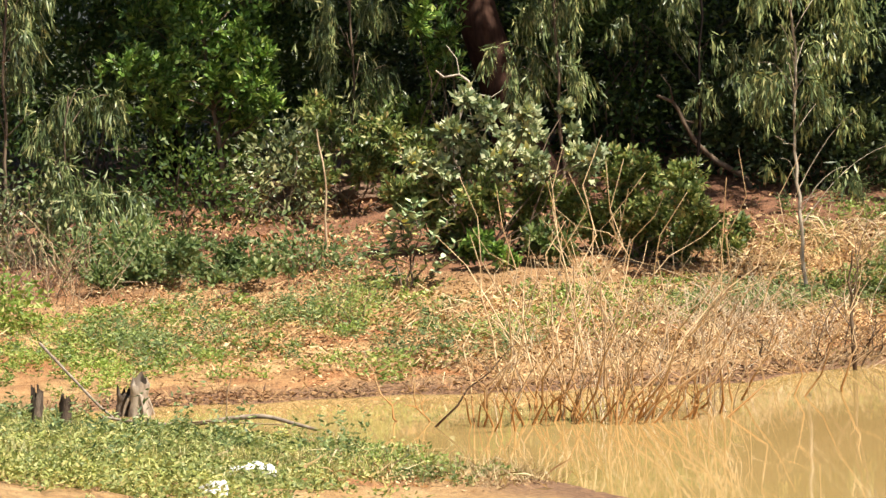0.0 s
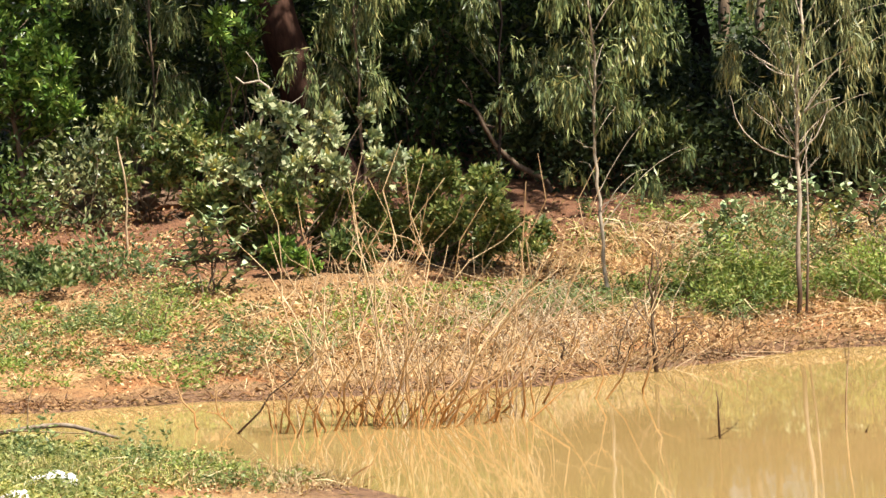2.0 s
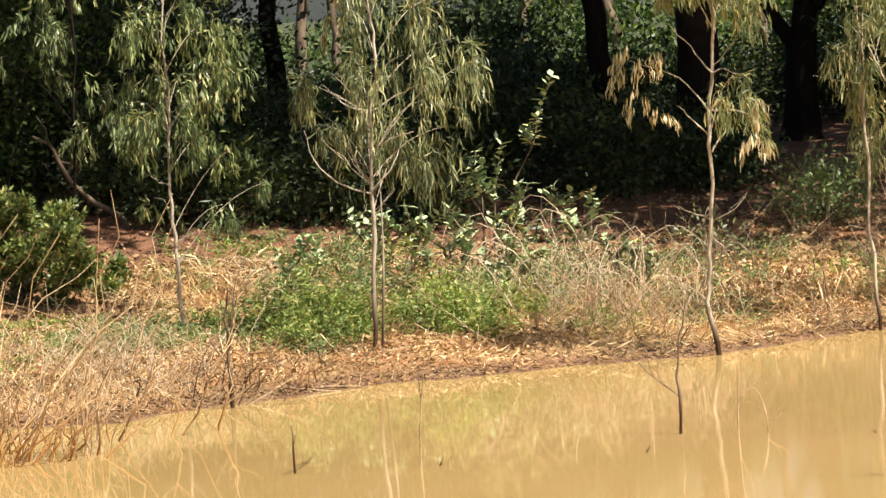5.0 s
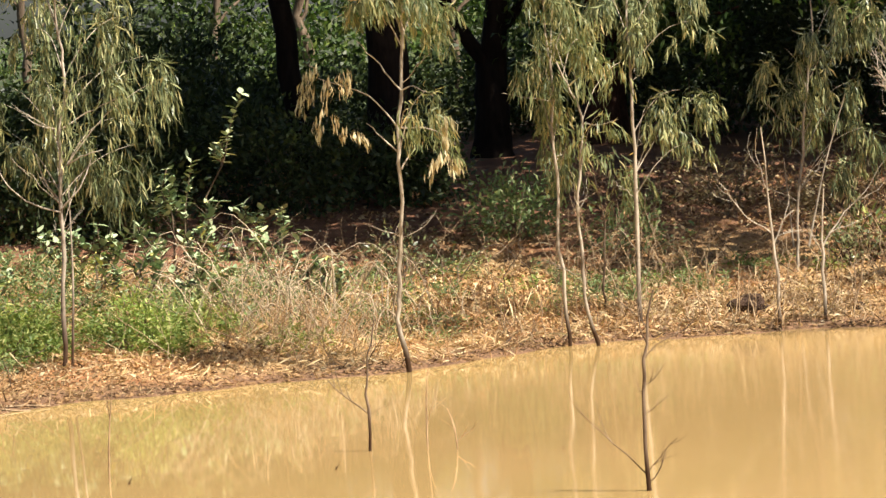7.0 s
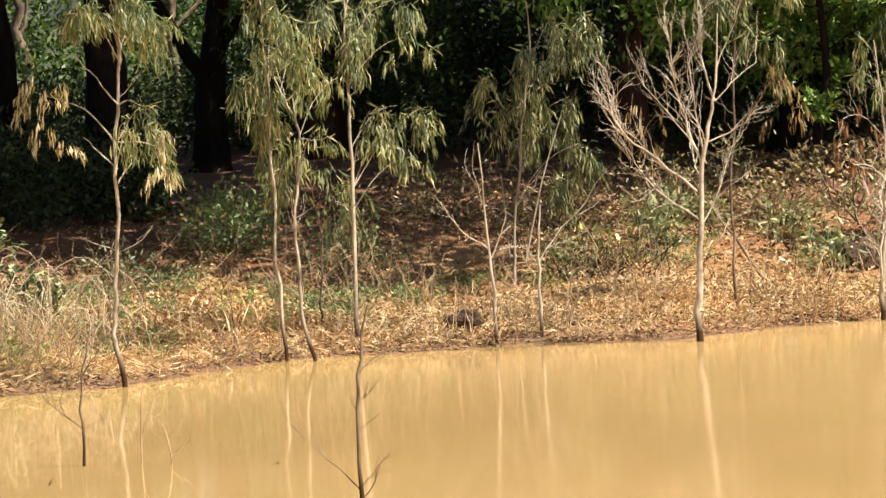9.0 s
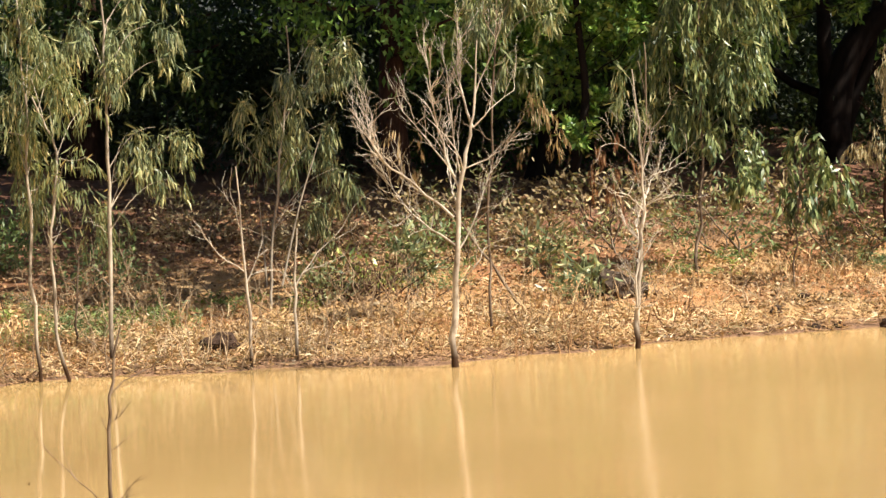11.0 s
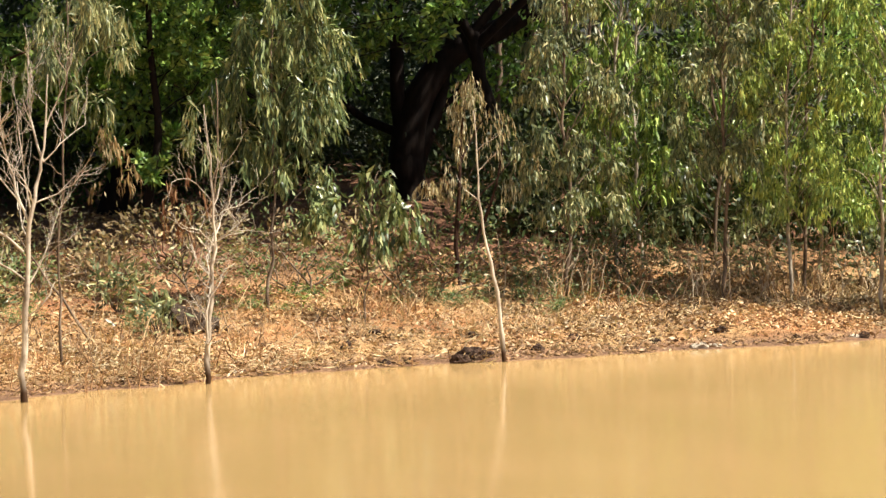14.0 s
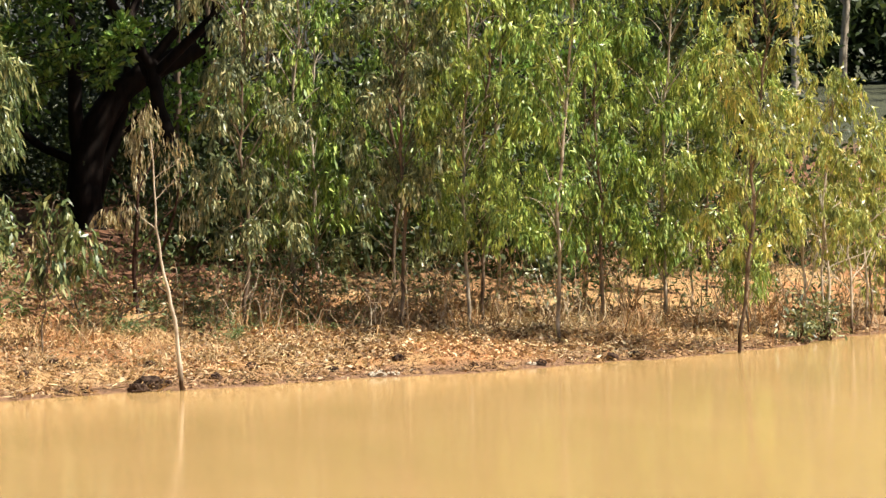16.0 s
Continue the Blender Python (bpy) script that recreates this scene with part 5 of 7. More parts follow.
bare_tree("bare_sapling", 1.62, 43.95, "leafless pale sapling in shallow water", ([(0, 0, -0.1), (0.0, 0, 0.5), (-0.03, 0, 1.0), (-0.07, 0, 1.9)], 0.02, 0.006), [((-0.7, 0, 0.7), 0.9, 0.5, 0.008), ((0.6, 0.1, 0.8), 0.8, 0.4, 0.008), ((-0.5, 0.2, 0.8), 1.3, 0.35, 0.006)], M_BLEACHED, 337, 2, group="bare saplings at the waterline")
bare_tree("bare_sapling", 2.06, 44.14, "leafless pale sapling in shallow water", ([(0, 0, -0.1), (0.0, 0, 0.5), (0.01, 0, 0.9), (0.05, 0, 1.25)], 0.018, 0.006), [((0.5, 0, 0.9), 0.7, 0.7, 0.008), ((-0.4, 0.1, 0.8), 0.6, 0.3, 0.006)], M_BLEACHED, 338, 2, group="bare saplings at the waterline")
bare_tree("dead_tree", 3.48, 43.04, "bare dead young tree with upswept pale branches", ([(0, 0, -0.1), (-0.04, 0, 0.26), (0.02, 0, 0.67), (0.04, 0, 1.16), (0.08, 0, 1.65), (0.17, 0, 1.98), (0.23, 0, 2.2), (0.26, 0, 2.55), (0.3, 0, 3.0)], 0.033, 0.006), [((-0.2, 0.6, 0.9), 1.5, 0.8, 0.008), ((0.3, -0.6, 0.9), 1.8, 0.7, 0.007)], M_BLEACHED, 339, 2, spread=0.5, up=0.25, kids=(2, 3),
    drawn=[([(0.03, 1.12), (-0.3, 1.35), (-0.49, 1.6), (-0.57, 1.75)], 0.011), ([(0.02, 1.38), (-0.34, 1.7), (-0.64, 1.94), (-0.75, 2.13), (-0.71, 2.3)], 0.014), ([(0.08, 1.65), (-0.06, 2.09), (-0.15, 2.43), (-0.17, 2.8)], 0.014), ([(0.05, 1.75), (-0.22, 2.13), (-0.49, 2.5)], 0.009), ([(0.23, 2.2), (0.11, 2.62), (0.13, 3.05)], 0.013), ([(0.15, 1.83), (0.45, 1.95), (0.56, 2.12)], 0.008), ([(0.06, 1.08), (0.26, 1.42), (0.37, 1.76)], 0.009), ([(0.04, 0.79), (0.22, 0.93), (0.3, 1.1)], 0.007), ([(0.23, 2.2), (0.37, 2.36), (0.64, 2.52)], 0.008), ([(0.26, 2.5), (0.42, 2.85), (0.5, 3.1)], 0.008), ([(0.1, 1.75), (0.02, 2.3), (0.02, 2.75)], 0.009)])
weeping("drying_sapling", 4.0, 45.2, "thin sapling with drying brown leaves behind the dead tree", [(0.0, 0.76), (0.05, 1.86), (0.15, 2.94)], [(-0.16, 3.28, 0.22, 0.5), (0.17, 3.38, 0.22, 0.5), (0.5, 3.59, 0.33, 0.61), (0.37, 2.88, 0.19, 0.39), (0.66, 3.25, 0.17, 0.33)], M_EUCA, M_GREYBARK, 0.022, 340, 3.9, dry=[(0.41, 2.53, 0.21, 0.33), (-0.76, 1.78, 0.06, 0.28), (-0.78, 2.21, 0.06, 0.28), (0.56, 2, 0.12, 0.33)], dense=0.55, dry_leaves=M_DEAD)
bare_tree("bare_sapling", 5.31, 44.37, "grey-white twisted leafless stems of a dead sapling", ([(0, 0, -0.1), (0.01, 0, 0.4), (0.05, 0, 0.75), (0.13, 0, 1.31), (0.12, 0, 1.68), (0.09, 0, 2.13), (0.06, 0, 2.66)], 0.026, 0.005), [((-0.4, 0.2, 0.8), 2.1, 0.3, 0.005), ((0.4, 0, 0.8), 1.9, 0.3, 0.005)], M_BLEACHED, 341, 2,
    drawn=[([(0.02, 0.1), (0.0, 0.5), (0.02, 0.8), (0.06, 1.15), (0.16, 1.4)], 0.016), ([(0.13, 1.35), (0.26, 1.46), (0.36, 1.5)], 0.007), ([(0.12, 1.6), (0.24, 1.66), (0.38, 1.7)], 0.006), ([(0.1, 1.75), (-0.1, 1.98), (-0.32, 1.95)], 0.006), ([(0.12, 1.3), (-0.05, 1.5), (-0.2, 1.5)], 0.006), ([(0.12, 1.7), (0.22, 1.9), (0.2, 2.1)], 0.006)])
weeping("drying_sapling", 5.4, 45.2, "dying sapling with a few hanging rust-brown leaves", [(0.01, 0.3), (0.14, 1.64), (0.2, 2.51)], [(0.12, 2.73, 0.17, 0.33), (0.19, 2.4, 0.14, 0.33), (0.05, 2.24, 0.17, 0.28)], M_EUCA_DRY, M_GREYBARK, 0.014, 342, 2.9, dry=[(-0.33, 1.68, 0.05, 0.28), (-0.14, 1.62, 0.05, 0.28), (-0.35, 1.9, 0.04, 0.22), (-0.04, 1.92, 0.04, 0.22)], dense=0.4, dry_dense=0.18, dry_leaves=M_RUSTY, twigs=9)
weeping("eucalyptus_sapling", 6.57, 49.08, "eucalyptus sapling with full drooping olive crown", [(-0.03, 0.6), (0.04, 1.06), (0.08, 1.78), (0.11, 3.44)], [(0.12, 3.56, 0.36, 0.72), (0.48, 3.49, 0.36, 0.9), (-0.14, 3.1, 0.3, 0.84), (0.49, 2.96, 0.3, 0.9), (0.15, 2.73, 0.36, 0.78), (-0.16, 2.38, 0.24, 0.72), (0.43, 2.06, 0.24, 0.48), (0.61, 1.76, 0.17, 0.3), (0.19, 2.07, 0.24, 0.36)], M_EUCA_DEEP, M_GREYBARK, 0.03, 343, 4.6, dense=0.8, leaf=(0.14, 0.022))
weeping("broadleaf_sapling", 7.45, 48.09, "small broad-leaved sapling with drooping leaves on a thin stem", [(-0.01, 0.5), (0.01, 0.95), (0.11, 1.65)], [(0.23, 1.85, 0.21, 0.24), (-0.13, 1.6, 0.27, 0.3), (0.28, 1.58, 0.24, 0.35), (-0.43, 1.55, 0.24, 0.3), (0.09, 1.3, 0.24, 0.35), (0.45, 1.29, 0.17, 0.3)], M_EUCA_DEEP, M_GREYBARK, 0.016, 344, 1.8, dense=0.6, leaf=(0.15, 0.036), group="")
bare_tree("bare_sapling", 8.44, 45.66, "crooked pale leafless stem at the waterline", ([(0, 0, -0.1), (-0.04, 0, 0.4), (-0.06, 0, 0.85), (-0.2, 0, 1.3), (-0.22, 0, 1.8), (-0.24, 0, 2.5)], 0.026, 0.006), [((0.7, 0, 0.4), 1.9, 0.3, 0.006), ((-0.6, 0, 0.5), 1.6, 0.25, 0.006), ((0.5, 0, 0.7), 2.1, 0.3, 0.005)], M_BLEACHED, 345, 1)
weeping("dead_sapling", 9.1, 50.4, "sapling hung with withered tan leaves before the dark trunk", [(-0.28, 0.9), (-0.23, 1.85), (-0.11, 2.83)], [], M_TAN, M_REDBARK, 0.05, 346, 2.9, crest=0, dry=[(-0.11, 2.83, 0.11, 0.6), (-0.24, 2.53, 0.1, 0.95), (0.19, 2.45, 0.1, 0.8), (0.53, 2.01, 0.11, 0.8), (-0.49, 1.61, 0.15, 0.4), (-0.02, 2.77, 0.1, 1.2), (0.3, 1.7, 0.12, 0.5), (-0.3, 1.75, 0.12, 0.6)], limbs=[[(-0.2, 1.9), (0.05, 2.35), (0.2, 2.45)], [(-0.2, 1.3), (0.3, 1.8), (0.53, 2.01)]], stems=[[(-0.1, 0.9), (0.2, 1.6), (0.3, 2.3)]], dry_dense=0.4)
tufted("broadleaf_tree", 5.6, 53.0, "broad-leaved tree with sunlit green leaf sprays", [(-0.07, 3.39, 0.39), (0.31, 3.12, 0.39), (-0.35, 2.76, 0.29), (0.03, 2.55, 0.33), (0.7, 3.3, 0.39), (-0.46, 3.28, 0.33), (0.41, 2.22, 0.26), (0.14, 1.84, 0.26), (-0.11, 2.11, 0.23), (0.88, 2.65, 0.29), (1.22, 3.22, 0.33), (0.2, 4.0, 0.5), (-0.5, 4.1, 0.5), (0.9, 4.2, 0.5)], M_LEAFY, 1346, (0.11, 0.045), 0.75, 13, 0.4, M_SHADE_BARK, ([(0.1, 0, 1.4), (0.3, 0, 2.2), (0.2, 0, 3.2), (0.2, 0, 4.2)], 0.06), "tree", "broad-leaved trees at the forest edge")
tufted("broadleaf_tree", 8.0, 54.0, "broad-leaved tree with sunlit green leaf sprays", [(-0.74, 3.67, 0.46), (-1.28, 3.42, 0.4), (-1.87, 3.57, 0.46), (-2.52, 3.65, 0.46), (-0.42, 3.39, 0.27), (0.78, 3.42, 0.36), (1.18, 3.22, 0.3), (0.5, 3.1, 0.27), (-2.34, 3.06, 0.4), (-2.69, 2.55, 0.33), (-1.63, 2.84, 0.33), (0.05, 3.58, 0.4), (1.39, 3.61, 0.33), (-0.4, 4.3, 0.5), (0.6, 4.2, 0.5), (-1.5, 4.3, 0.5)], M_LEAFY, 1347, (0.11, 0.045), 0.75, 13, 0.4, M_SHADE_BARK, ([(-0.6, 0.2, 1.4), (-0.7, 0.2, 2.4), (-0.5, 0.2, 4.0)], 0.09), "tree", "broad-leaved trees at the forest edge")

for i, (x, y, n, r, m_) in enumerate([(-3.4, 43.9, 18, 1.0, M_STRAWSTEM), (-2.6, 43.6, 20, 1.1, M_STRAWSTEM), (-2.0, 44.4, 14, 1.0, M_STRAWSTEM), (-3.2, 44.9, 12, 1.0, M_GREYBARK), (-1.9, 46.4, 10, 1.1, M_GREYBARK), (0.2, 45.8, 10, 0.8, M_TWIG), (3.0, 46.2, 12, 0.8, M_TWIG), (-6.2, 39.3, 8, 0.6, M_GREYBARK), (-5.7, 39.9, 7, 0.6, M_GREYBARK), (-13.9, 42.1, 18, 1.0, M_TWIG), (1.9, 45.0, 10, 0.6, M_TWIG), (7.0, 47.0, 8, 0.6, M_TWIG), (10.2, 48.6, 8, 0.6, M_TWIG)]):
    arc_brush(x, y, "pale dry stems arching over the bank", n, r, m_, 620 + i)

# green and dry growth on the middle bank
bush("fern_weed", -5.5, 42.1, "patch of bright green feathery weeds", (0.5, 0.3, 0.36), M_GRASS, 60, 24, (0.06, 0.02), 350, 6, 0.4, "bush", "", 0.07)
bush("fern_weed", -4.25, 42.95, "patch of bright green feathery weeds", (0.4, 0.3, 0.5), M_WEED, 60, 24, (0.06, 0.02), 351, 6, 0.45, "bush", "", 0.07)
bush("weed_bush", -5.6, 44.6, "grey-green weeds on the bank", (0.7, 0.5, 0.5), M_BLUISH, 80, 22, (0.06, 0.02), 352, 6, 0.4, "bush", "", 0.1)
bush("weed_bush", -3.5, 44.8, "grey-green weeds on the bank", (0.7, 0.5, 0.55), M_BLUISH, 80, 22, (0.06, 0.02), 353, 6, 0.4, "bush", "", 0.1)
for i, (x, y, h, n) in enumerate([(-3.3, 42.3, 0.8, 60), (-2.6, 42.5, 0.9, 70), (-2.9, 43.4, 1.0, 60), (-2.1, 43.2, 0.7, 50), (-1.2, 43.6, 0.5, 40), (-3.8, 43.6, 0.8, 40)]):
    twig_clump("dry_brush", x, y, "heap of dry straw-coloured twigs and stalks", (0.35, 0.3), h, n // 2, M_TWIG, 360 + i, (0.25 * (-1) ** i, 0), 0.0042, group="dry brush on the bank", wild=0.7)
for i, (x, y, h, n) in enumerate([(-0.2, 46.6, 1.0, 30), (0.4, 46.2, 1.1, 34), (0.9, 46.0, 0.9, 26), (-0.6, 44.9, 0.6, 24), (2.6, 45.6, 0.8, 30), (3.2, 46.3, 0.8, 34), (4.2, 46.0, 0.7, 26), (2.0, 44.9, 0.5, 20), (5.9, 47.5, 0.6, 20), (1.3, 45.2, 0.5, 20)]):
    twig_clump("dry_brush", x, y, "thin upright dry stalks among leaf litter", (0.4, 0.35), h, n // 2, M_TWIG, 370 + i, (0, 0), 0.005, group="dry brush on the bank")
twig_clump("brush_pile", 2.9, 47.2, "low pile of dark red-brown dry brush", (0.35, 0.2), 0.55, 46, M_REDBARK, 1380, (0.1, 0), 0.007, wild=0.8)
bush("dry_bush", 2.85, 47.35, "low brown withering bush on the slope", (0.45, 0.3, 0.45), M_DEBRIS, 40, 18, (0.08, 0.024), 1381, 10, 0.5, "bush", "", 0.11, False, M_REDBARK)
bush("weed_bush", -0.93, 49.6, "dull grey-green bush in half shade", (0.6, 0.45, 0.65), M_BLUISH, 70, 22, (0.08, 0.03), 380, 8, 0.5, "bush", "", 0.11)
bush("lime_bush", 2.9, 47.9, "low lime-green leafy plant", (0.34, 0.3, 0.36), M_EUCA_YOUNG, 20, 16, (0.13, 0.03), 381, 6, 0.45, "bush", "", 0.1, True)
bush("lime_bush", 3.5, 48.6, "low lime-green leafy plant", (0.35, 0.3, 0.5), M_EUCA, 24, 16, (0.13, 0.03), 382, 6, 0.5, "bush", "", 0.1, True)
bush("lime_bush", 4.95, 48.9, "low lime-green leafy plant", (0.25, 0.2, 0.45), M_EUCA, 16, 16, (0.12, 0.03), 383, 6, 0.6, "bush", "", 0.1, True)
bush("lime_bush", 5.2, 47.3, "low lime-green leafy plant", (0.22, 0.2, 0.35), M_EUCA, 14, 16, (0.12, 0.03), 384, 6, 0.5, "bush", "", 0.1, True)
for i, (x, y, rx, h, n) in enumerate([(7.0, 50.2, 0.9, 0.9, 60), (8.3, 49.6, 0.8, 0.8, 60), (9.0, 51.0, 0.9, 0.9, 60), (5.9, 50.6, 0.7, 0.8, 50), (10.6, 50.4, 0.9, 1.0, 70), (4.4, 51.6, 0.8, 0.8, 50)]):
    bush("weed_bush", x, y, "olive and grey-green bush at the forest edge", (rx, 0.5, h), M_EUCA_DRY if i % 2 else M_BLUISH, int(n * 0.4), 20, (0.085, 0.026), 390 + i, 8, 0.45, "bush", "", 0.12)

for i, (x, y, h, n) in enumerate([(-2.6, 46.8, 0.9, 26), (-1.6, 46.0, 0.8, 26), (-0.4, 47.8, 0.7, 22), (1.0, 47.4, 0.7, 22), (2.2, 46.2, 0.7, 22), (3.9, 47.4, 0.7, 24), (5.0, 46.6, 0.5, 20), (6.6, 48.0, 0.5, 20), (8.6, 48.4, 0.5, 20), (-3.4, 47.8, 0.8, 22)]):
    twig_clump("dry_brush", x, y, "loose tangle of thin brown twigs on the slope", (0.5, 0.4), h, n * 6 // 10, M_GREYBARK if i % 2 else M_TWIG, 510 + i, (0.2 * (-1) ** i, 0), 0.0045, group="dry brush on the slope", wild=0.6)
for i, (x, y, rx, h) in enumerate([(-2.0, 47.6, 0.5, 0.35), (0.3, 48.4, 0.5, 0.5), (2.5, 47.2, 0.4, 0.35), (3.9, 49.6, 0.6, 0.6)]):
    bush("slope_weed", x, y, "straggling grey-green weed on the shaded slope", (rx, 0.4, h), M_BLUISH if i % 2 else M_EUCA, 34, 16, (0.075, 0.028), 530 + i, 6, 0.45, "bush", "weeds on the slope", 0.1)

for i, (x, y, rx, h) in enumerate([(2.6, 50.4, 0.6, 0.5), (3.8, 51.2, 0.7, 0.6), (4.9, 50.4, 0.5, 0.45), (5.8, 51.8, 0.7, 0.7), (6.8, 51.4, 0.6, 0.6), (1.4, 51.2, 0.6, 0.5), (8.0, 51.6, 0.6, 0.6)]):
    bush("dry_bush", x, y, "low brown withering bush under the trees", (rx, 0.4, h), M_DEAD, 34, 18, (0.09, 0.03), 680 + i, 14, 0.5, "bush", "withering bushes under the trees", 0.12, False, M_GREYBARK)
    twig_clump("dry_brush", x + 0.5, y - 0.4, "loose tangle of dark twigs under the trees", (0.4, 0.3), 0.7, 16, M_GREYBARK, 690 + i, (0.1, 0), 0.005, group="dry brush on the slope", wild=0.6)

# ---- the eucalyptus wall of the right bank ----
WALL = [    # the front rank: x, y, lean, crown bottom, spread, young
    (9.82, 49.3, 0.05, 1.0, 0.8, 0), (10.6, 50.4, 0.1, 1.0, 0.9, 0), (11.5, 49.14, 0.1, 1.4, 0.85, 0), (12.31, 49.35, 0.05, 1.2, 0.85, 1), (12.5, 49.6, 0.2, 1.1, 0.8, 0),
    (13.01, 48.23, 0.2, 1.1, 0.7, 0), (13.95, 49.9, 0.0, 1.0, 0.9, 1), (14.68, 49.84, 0.1, 0.9, 0.9, 1), (14.82, 47.54, 0.35, 1.1, 0.75, 1), (16.25, 49.02, 0.15, 1.2, 0.7, 1),
    (17.2, 50.24, 0.05, 0.9, 0.8, 1),
]
WALL += [   # the ranks behind
    (11.1, 51.4, 0.0, 0.9, 1.0, 0), (12.0, 51.6, 0.1, 0.9, 1.0, 0), (13.2, 51.5, 0.1, 0.9, 1.0, 0), (14.3, 51.8, 0.1, 0.9, 1.0, 1),
    (15.4, 51.2, 0.0, 0.9, 1.0, 1), (16.0, 52.6, 0.0, 0.9, 1.0, 1), (15.5, 49.4, 0.1, 0.8, 0.7, 1), (18.1, 52.0, 0.1, 0.7, 0.9, 1), (17.4, 53.2, 0.1, 0.7, 0.9, 1),
    (17.75, 51.3, 0.05, 0.6, 0.7, 1), (18.35, 51.6, 0.05, 0.5, 0.7, 1), (10.9, 53.2, 0.1, 1.2, 1.0, 0), (12.6, 53.6, 0.1, 1.0, 1.0, 0),
]
for i, (x, y, lx, lo, sp, young) in enumerate(WALL):
    tall = 5.0 + 0.3 * (i % 3) if x < 15.3 else 3.3 - 0.35 * min(x - 15.5, 2.4) + 0.2 * (i % 2)
    r_ = np.random.default_rng(1400 + i)
    ground_here = float(ground_z(x, y))
    first = ground_here + lo * (1.0 if y < 51 else 0.7)
    hang = []
    tiers = int((tall - first) / (0.34 if y < 51 else 0.5))
    for k in range(tiers):      # whorls of sprays, each a tight clump, with open air between
        z = first + (tall - 0.15 - first) * (k + r_.uniform(0, 0.7)) / tiers
        reach = sp * 0.78 * min(1.0, 0.4 + (tall - z) * 0.5)
        turn = r_.uniform(0, 2 * math.pi)
        for n_ in range(2 if z < 4.9 else 1):
            out = reach * math.cos(turn + n_ * 2.4) * r_.uniform(0.55, 1.05)
            wide = r_.uniform(0.1, 0.19)
            hang.append((lx * (z - ground_here) / 4 + out, z, wide, r_.uniform(0.22, 0.42)))
            hang.append((lx * (z - ground_here) / 4 + out * 0.62 + r_.normal(0, 0.05), z + 0.12, wide * 0.8, r_.uniform(0.2, 0.32)))
    foot_ = [(0.0, ground_here + 0.3), (0.05 * (-1) ** i + lx * 0.3, ground_here + 1.2), (lx, tall - 0.75)] if x > 15.3 else [(0.0, ground_here + 0.3), (0.05 * (-1) ** i + lx * 0.3, ground_here + 1.2), (lx * 0.6 - 0.04, ground_here + 2.2), (lx + 0.05, ground_here + 3.3), (lx, tall - 0.4)]
    weeping("eucalyptus_sapling", x, y, "young eucalyptus in a dense stand, yellow-green hanging leaves" if young else "young eucalyptus in a dense stand, olive hanging leaves", foot_, hang,
            M_EUCA_GOLD if x > 15.9 or i == 8 else M_EUCA_YOUNG if young and i % 2 else M_EUCA_GREEN if young or i % 2 else M_EUCA if x < 12.4 else M_EUCA_YOUNG, M_PALE if i % 2 else M_GREYBARK, 0.038 if x < 15.3 else 0.026, 400 + i, tall - 0.6 if x > 15.3 else tall, dense=0.65 if i in (5, 8) else 0.95 if y < 50.5 else 0.6, leaf=(0.105, 0.021) if y < 51 else (0.14, 0.03), crest=0, twigs=6, depth=0.4, behind=-0.2, group="eucalyptus stand on the bank")
for x, y in ((15.85, 48.65), (16.2, 49.0)):
    bush("water_shrub", x, y, "small drooping olive shrub at the waterline", (0.2, 0.2, 0.45), M_EUCA, 16, 14, (0.11, 0.024), 425 + int(x * 10), 7, 0.6, "bush", "shrubs at the waterline", 0.08, True)
for i, (x, y, h) in enumerate([(16.35, 49.2, 1.9), (16.75, 49.6, 1.5), (16.05, 49.1, 1.2), (17.1, 50.1, 1.7)]):
    bare_tree("bare_sapling", x, y, "pale leafless sapling at the end of the eucalyptus stand", ([(0, 0, -0.1), (0.03, 0, h * 0.3), (-0.02, 0, h * 0.6), (0.03, 0, h)], 0.02, 0.006), [((0.7, 0, 0.7), h * 0.4, 0.5, 0.008), ((-0.6, 0.1, 0.8), h * 0.55, 0.4, 0.007), ((0.6, 0.1, 0.8), h * 0.7, 0.45, 0.006), ((-0.5, 0, 0.9), h * 0.3, 0.5, 0.007)], M_BLEACHED, 1425 + i, 2, group="bare saplings at the waterline")
for i, (x, y) in enumerate([(34.0, 104.0), (36.5, 108.0), (37.6, 104.5), (39.5, 110.0), (33.0, 112.0), (41.0, 106.0)]):
    rng_ = np.random.default_rng(560 + i)
    far_tree = thing("distant_tree", x, y, "distant tree with pale trunk before dark woods", "tree", "distant trees across the clearing")
    stem = bent((0, 0, -0.1), (rng_.normal(0, 0.3), 0, 6.5), rng_, 0.08, 7)
    put("trunk", tube(stem, taper(0.11, 0.05, 7), 7), M_PALE, far_tree, smooth=True)
    for j in range(3):
        put("limb", tube(bent(stem[2 + j], stem[2 + j] + [rng_.normal(0, 1.0), 0.3, 1.2], rng_, 0.08, 5), taper(0.05, 0.015, 5), 5), M_PALE, far_tree)
    c, p, d = clumps((0, 0, 7.0), (2.2, 2.2, 2.0), 90, 24, rng_, 0.3, 0.3)
    put("crown", leaf_cloud(p, d, 0.17 * rng_.uniform(0.6, 1.3, len(p)), 0.07, rng_, False), M_SHADE, far_tree)
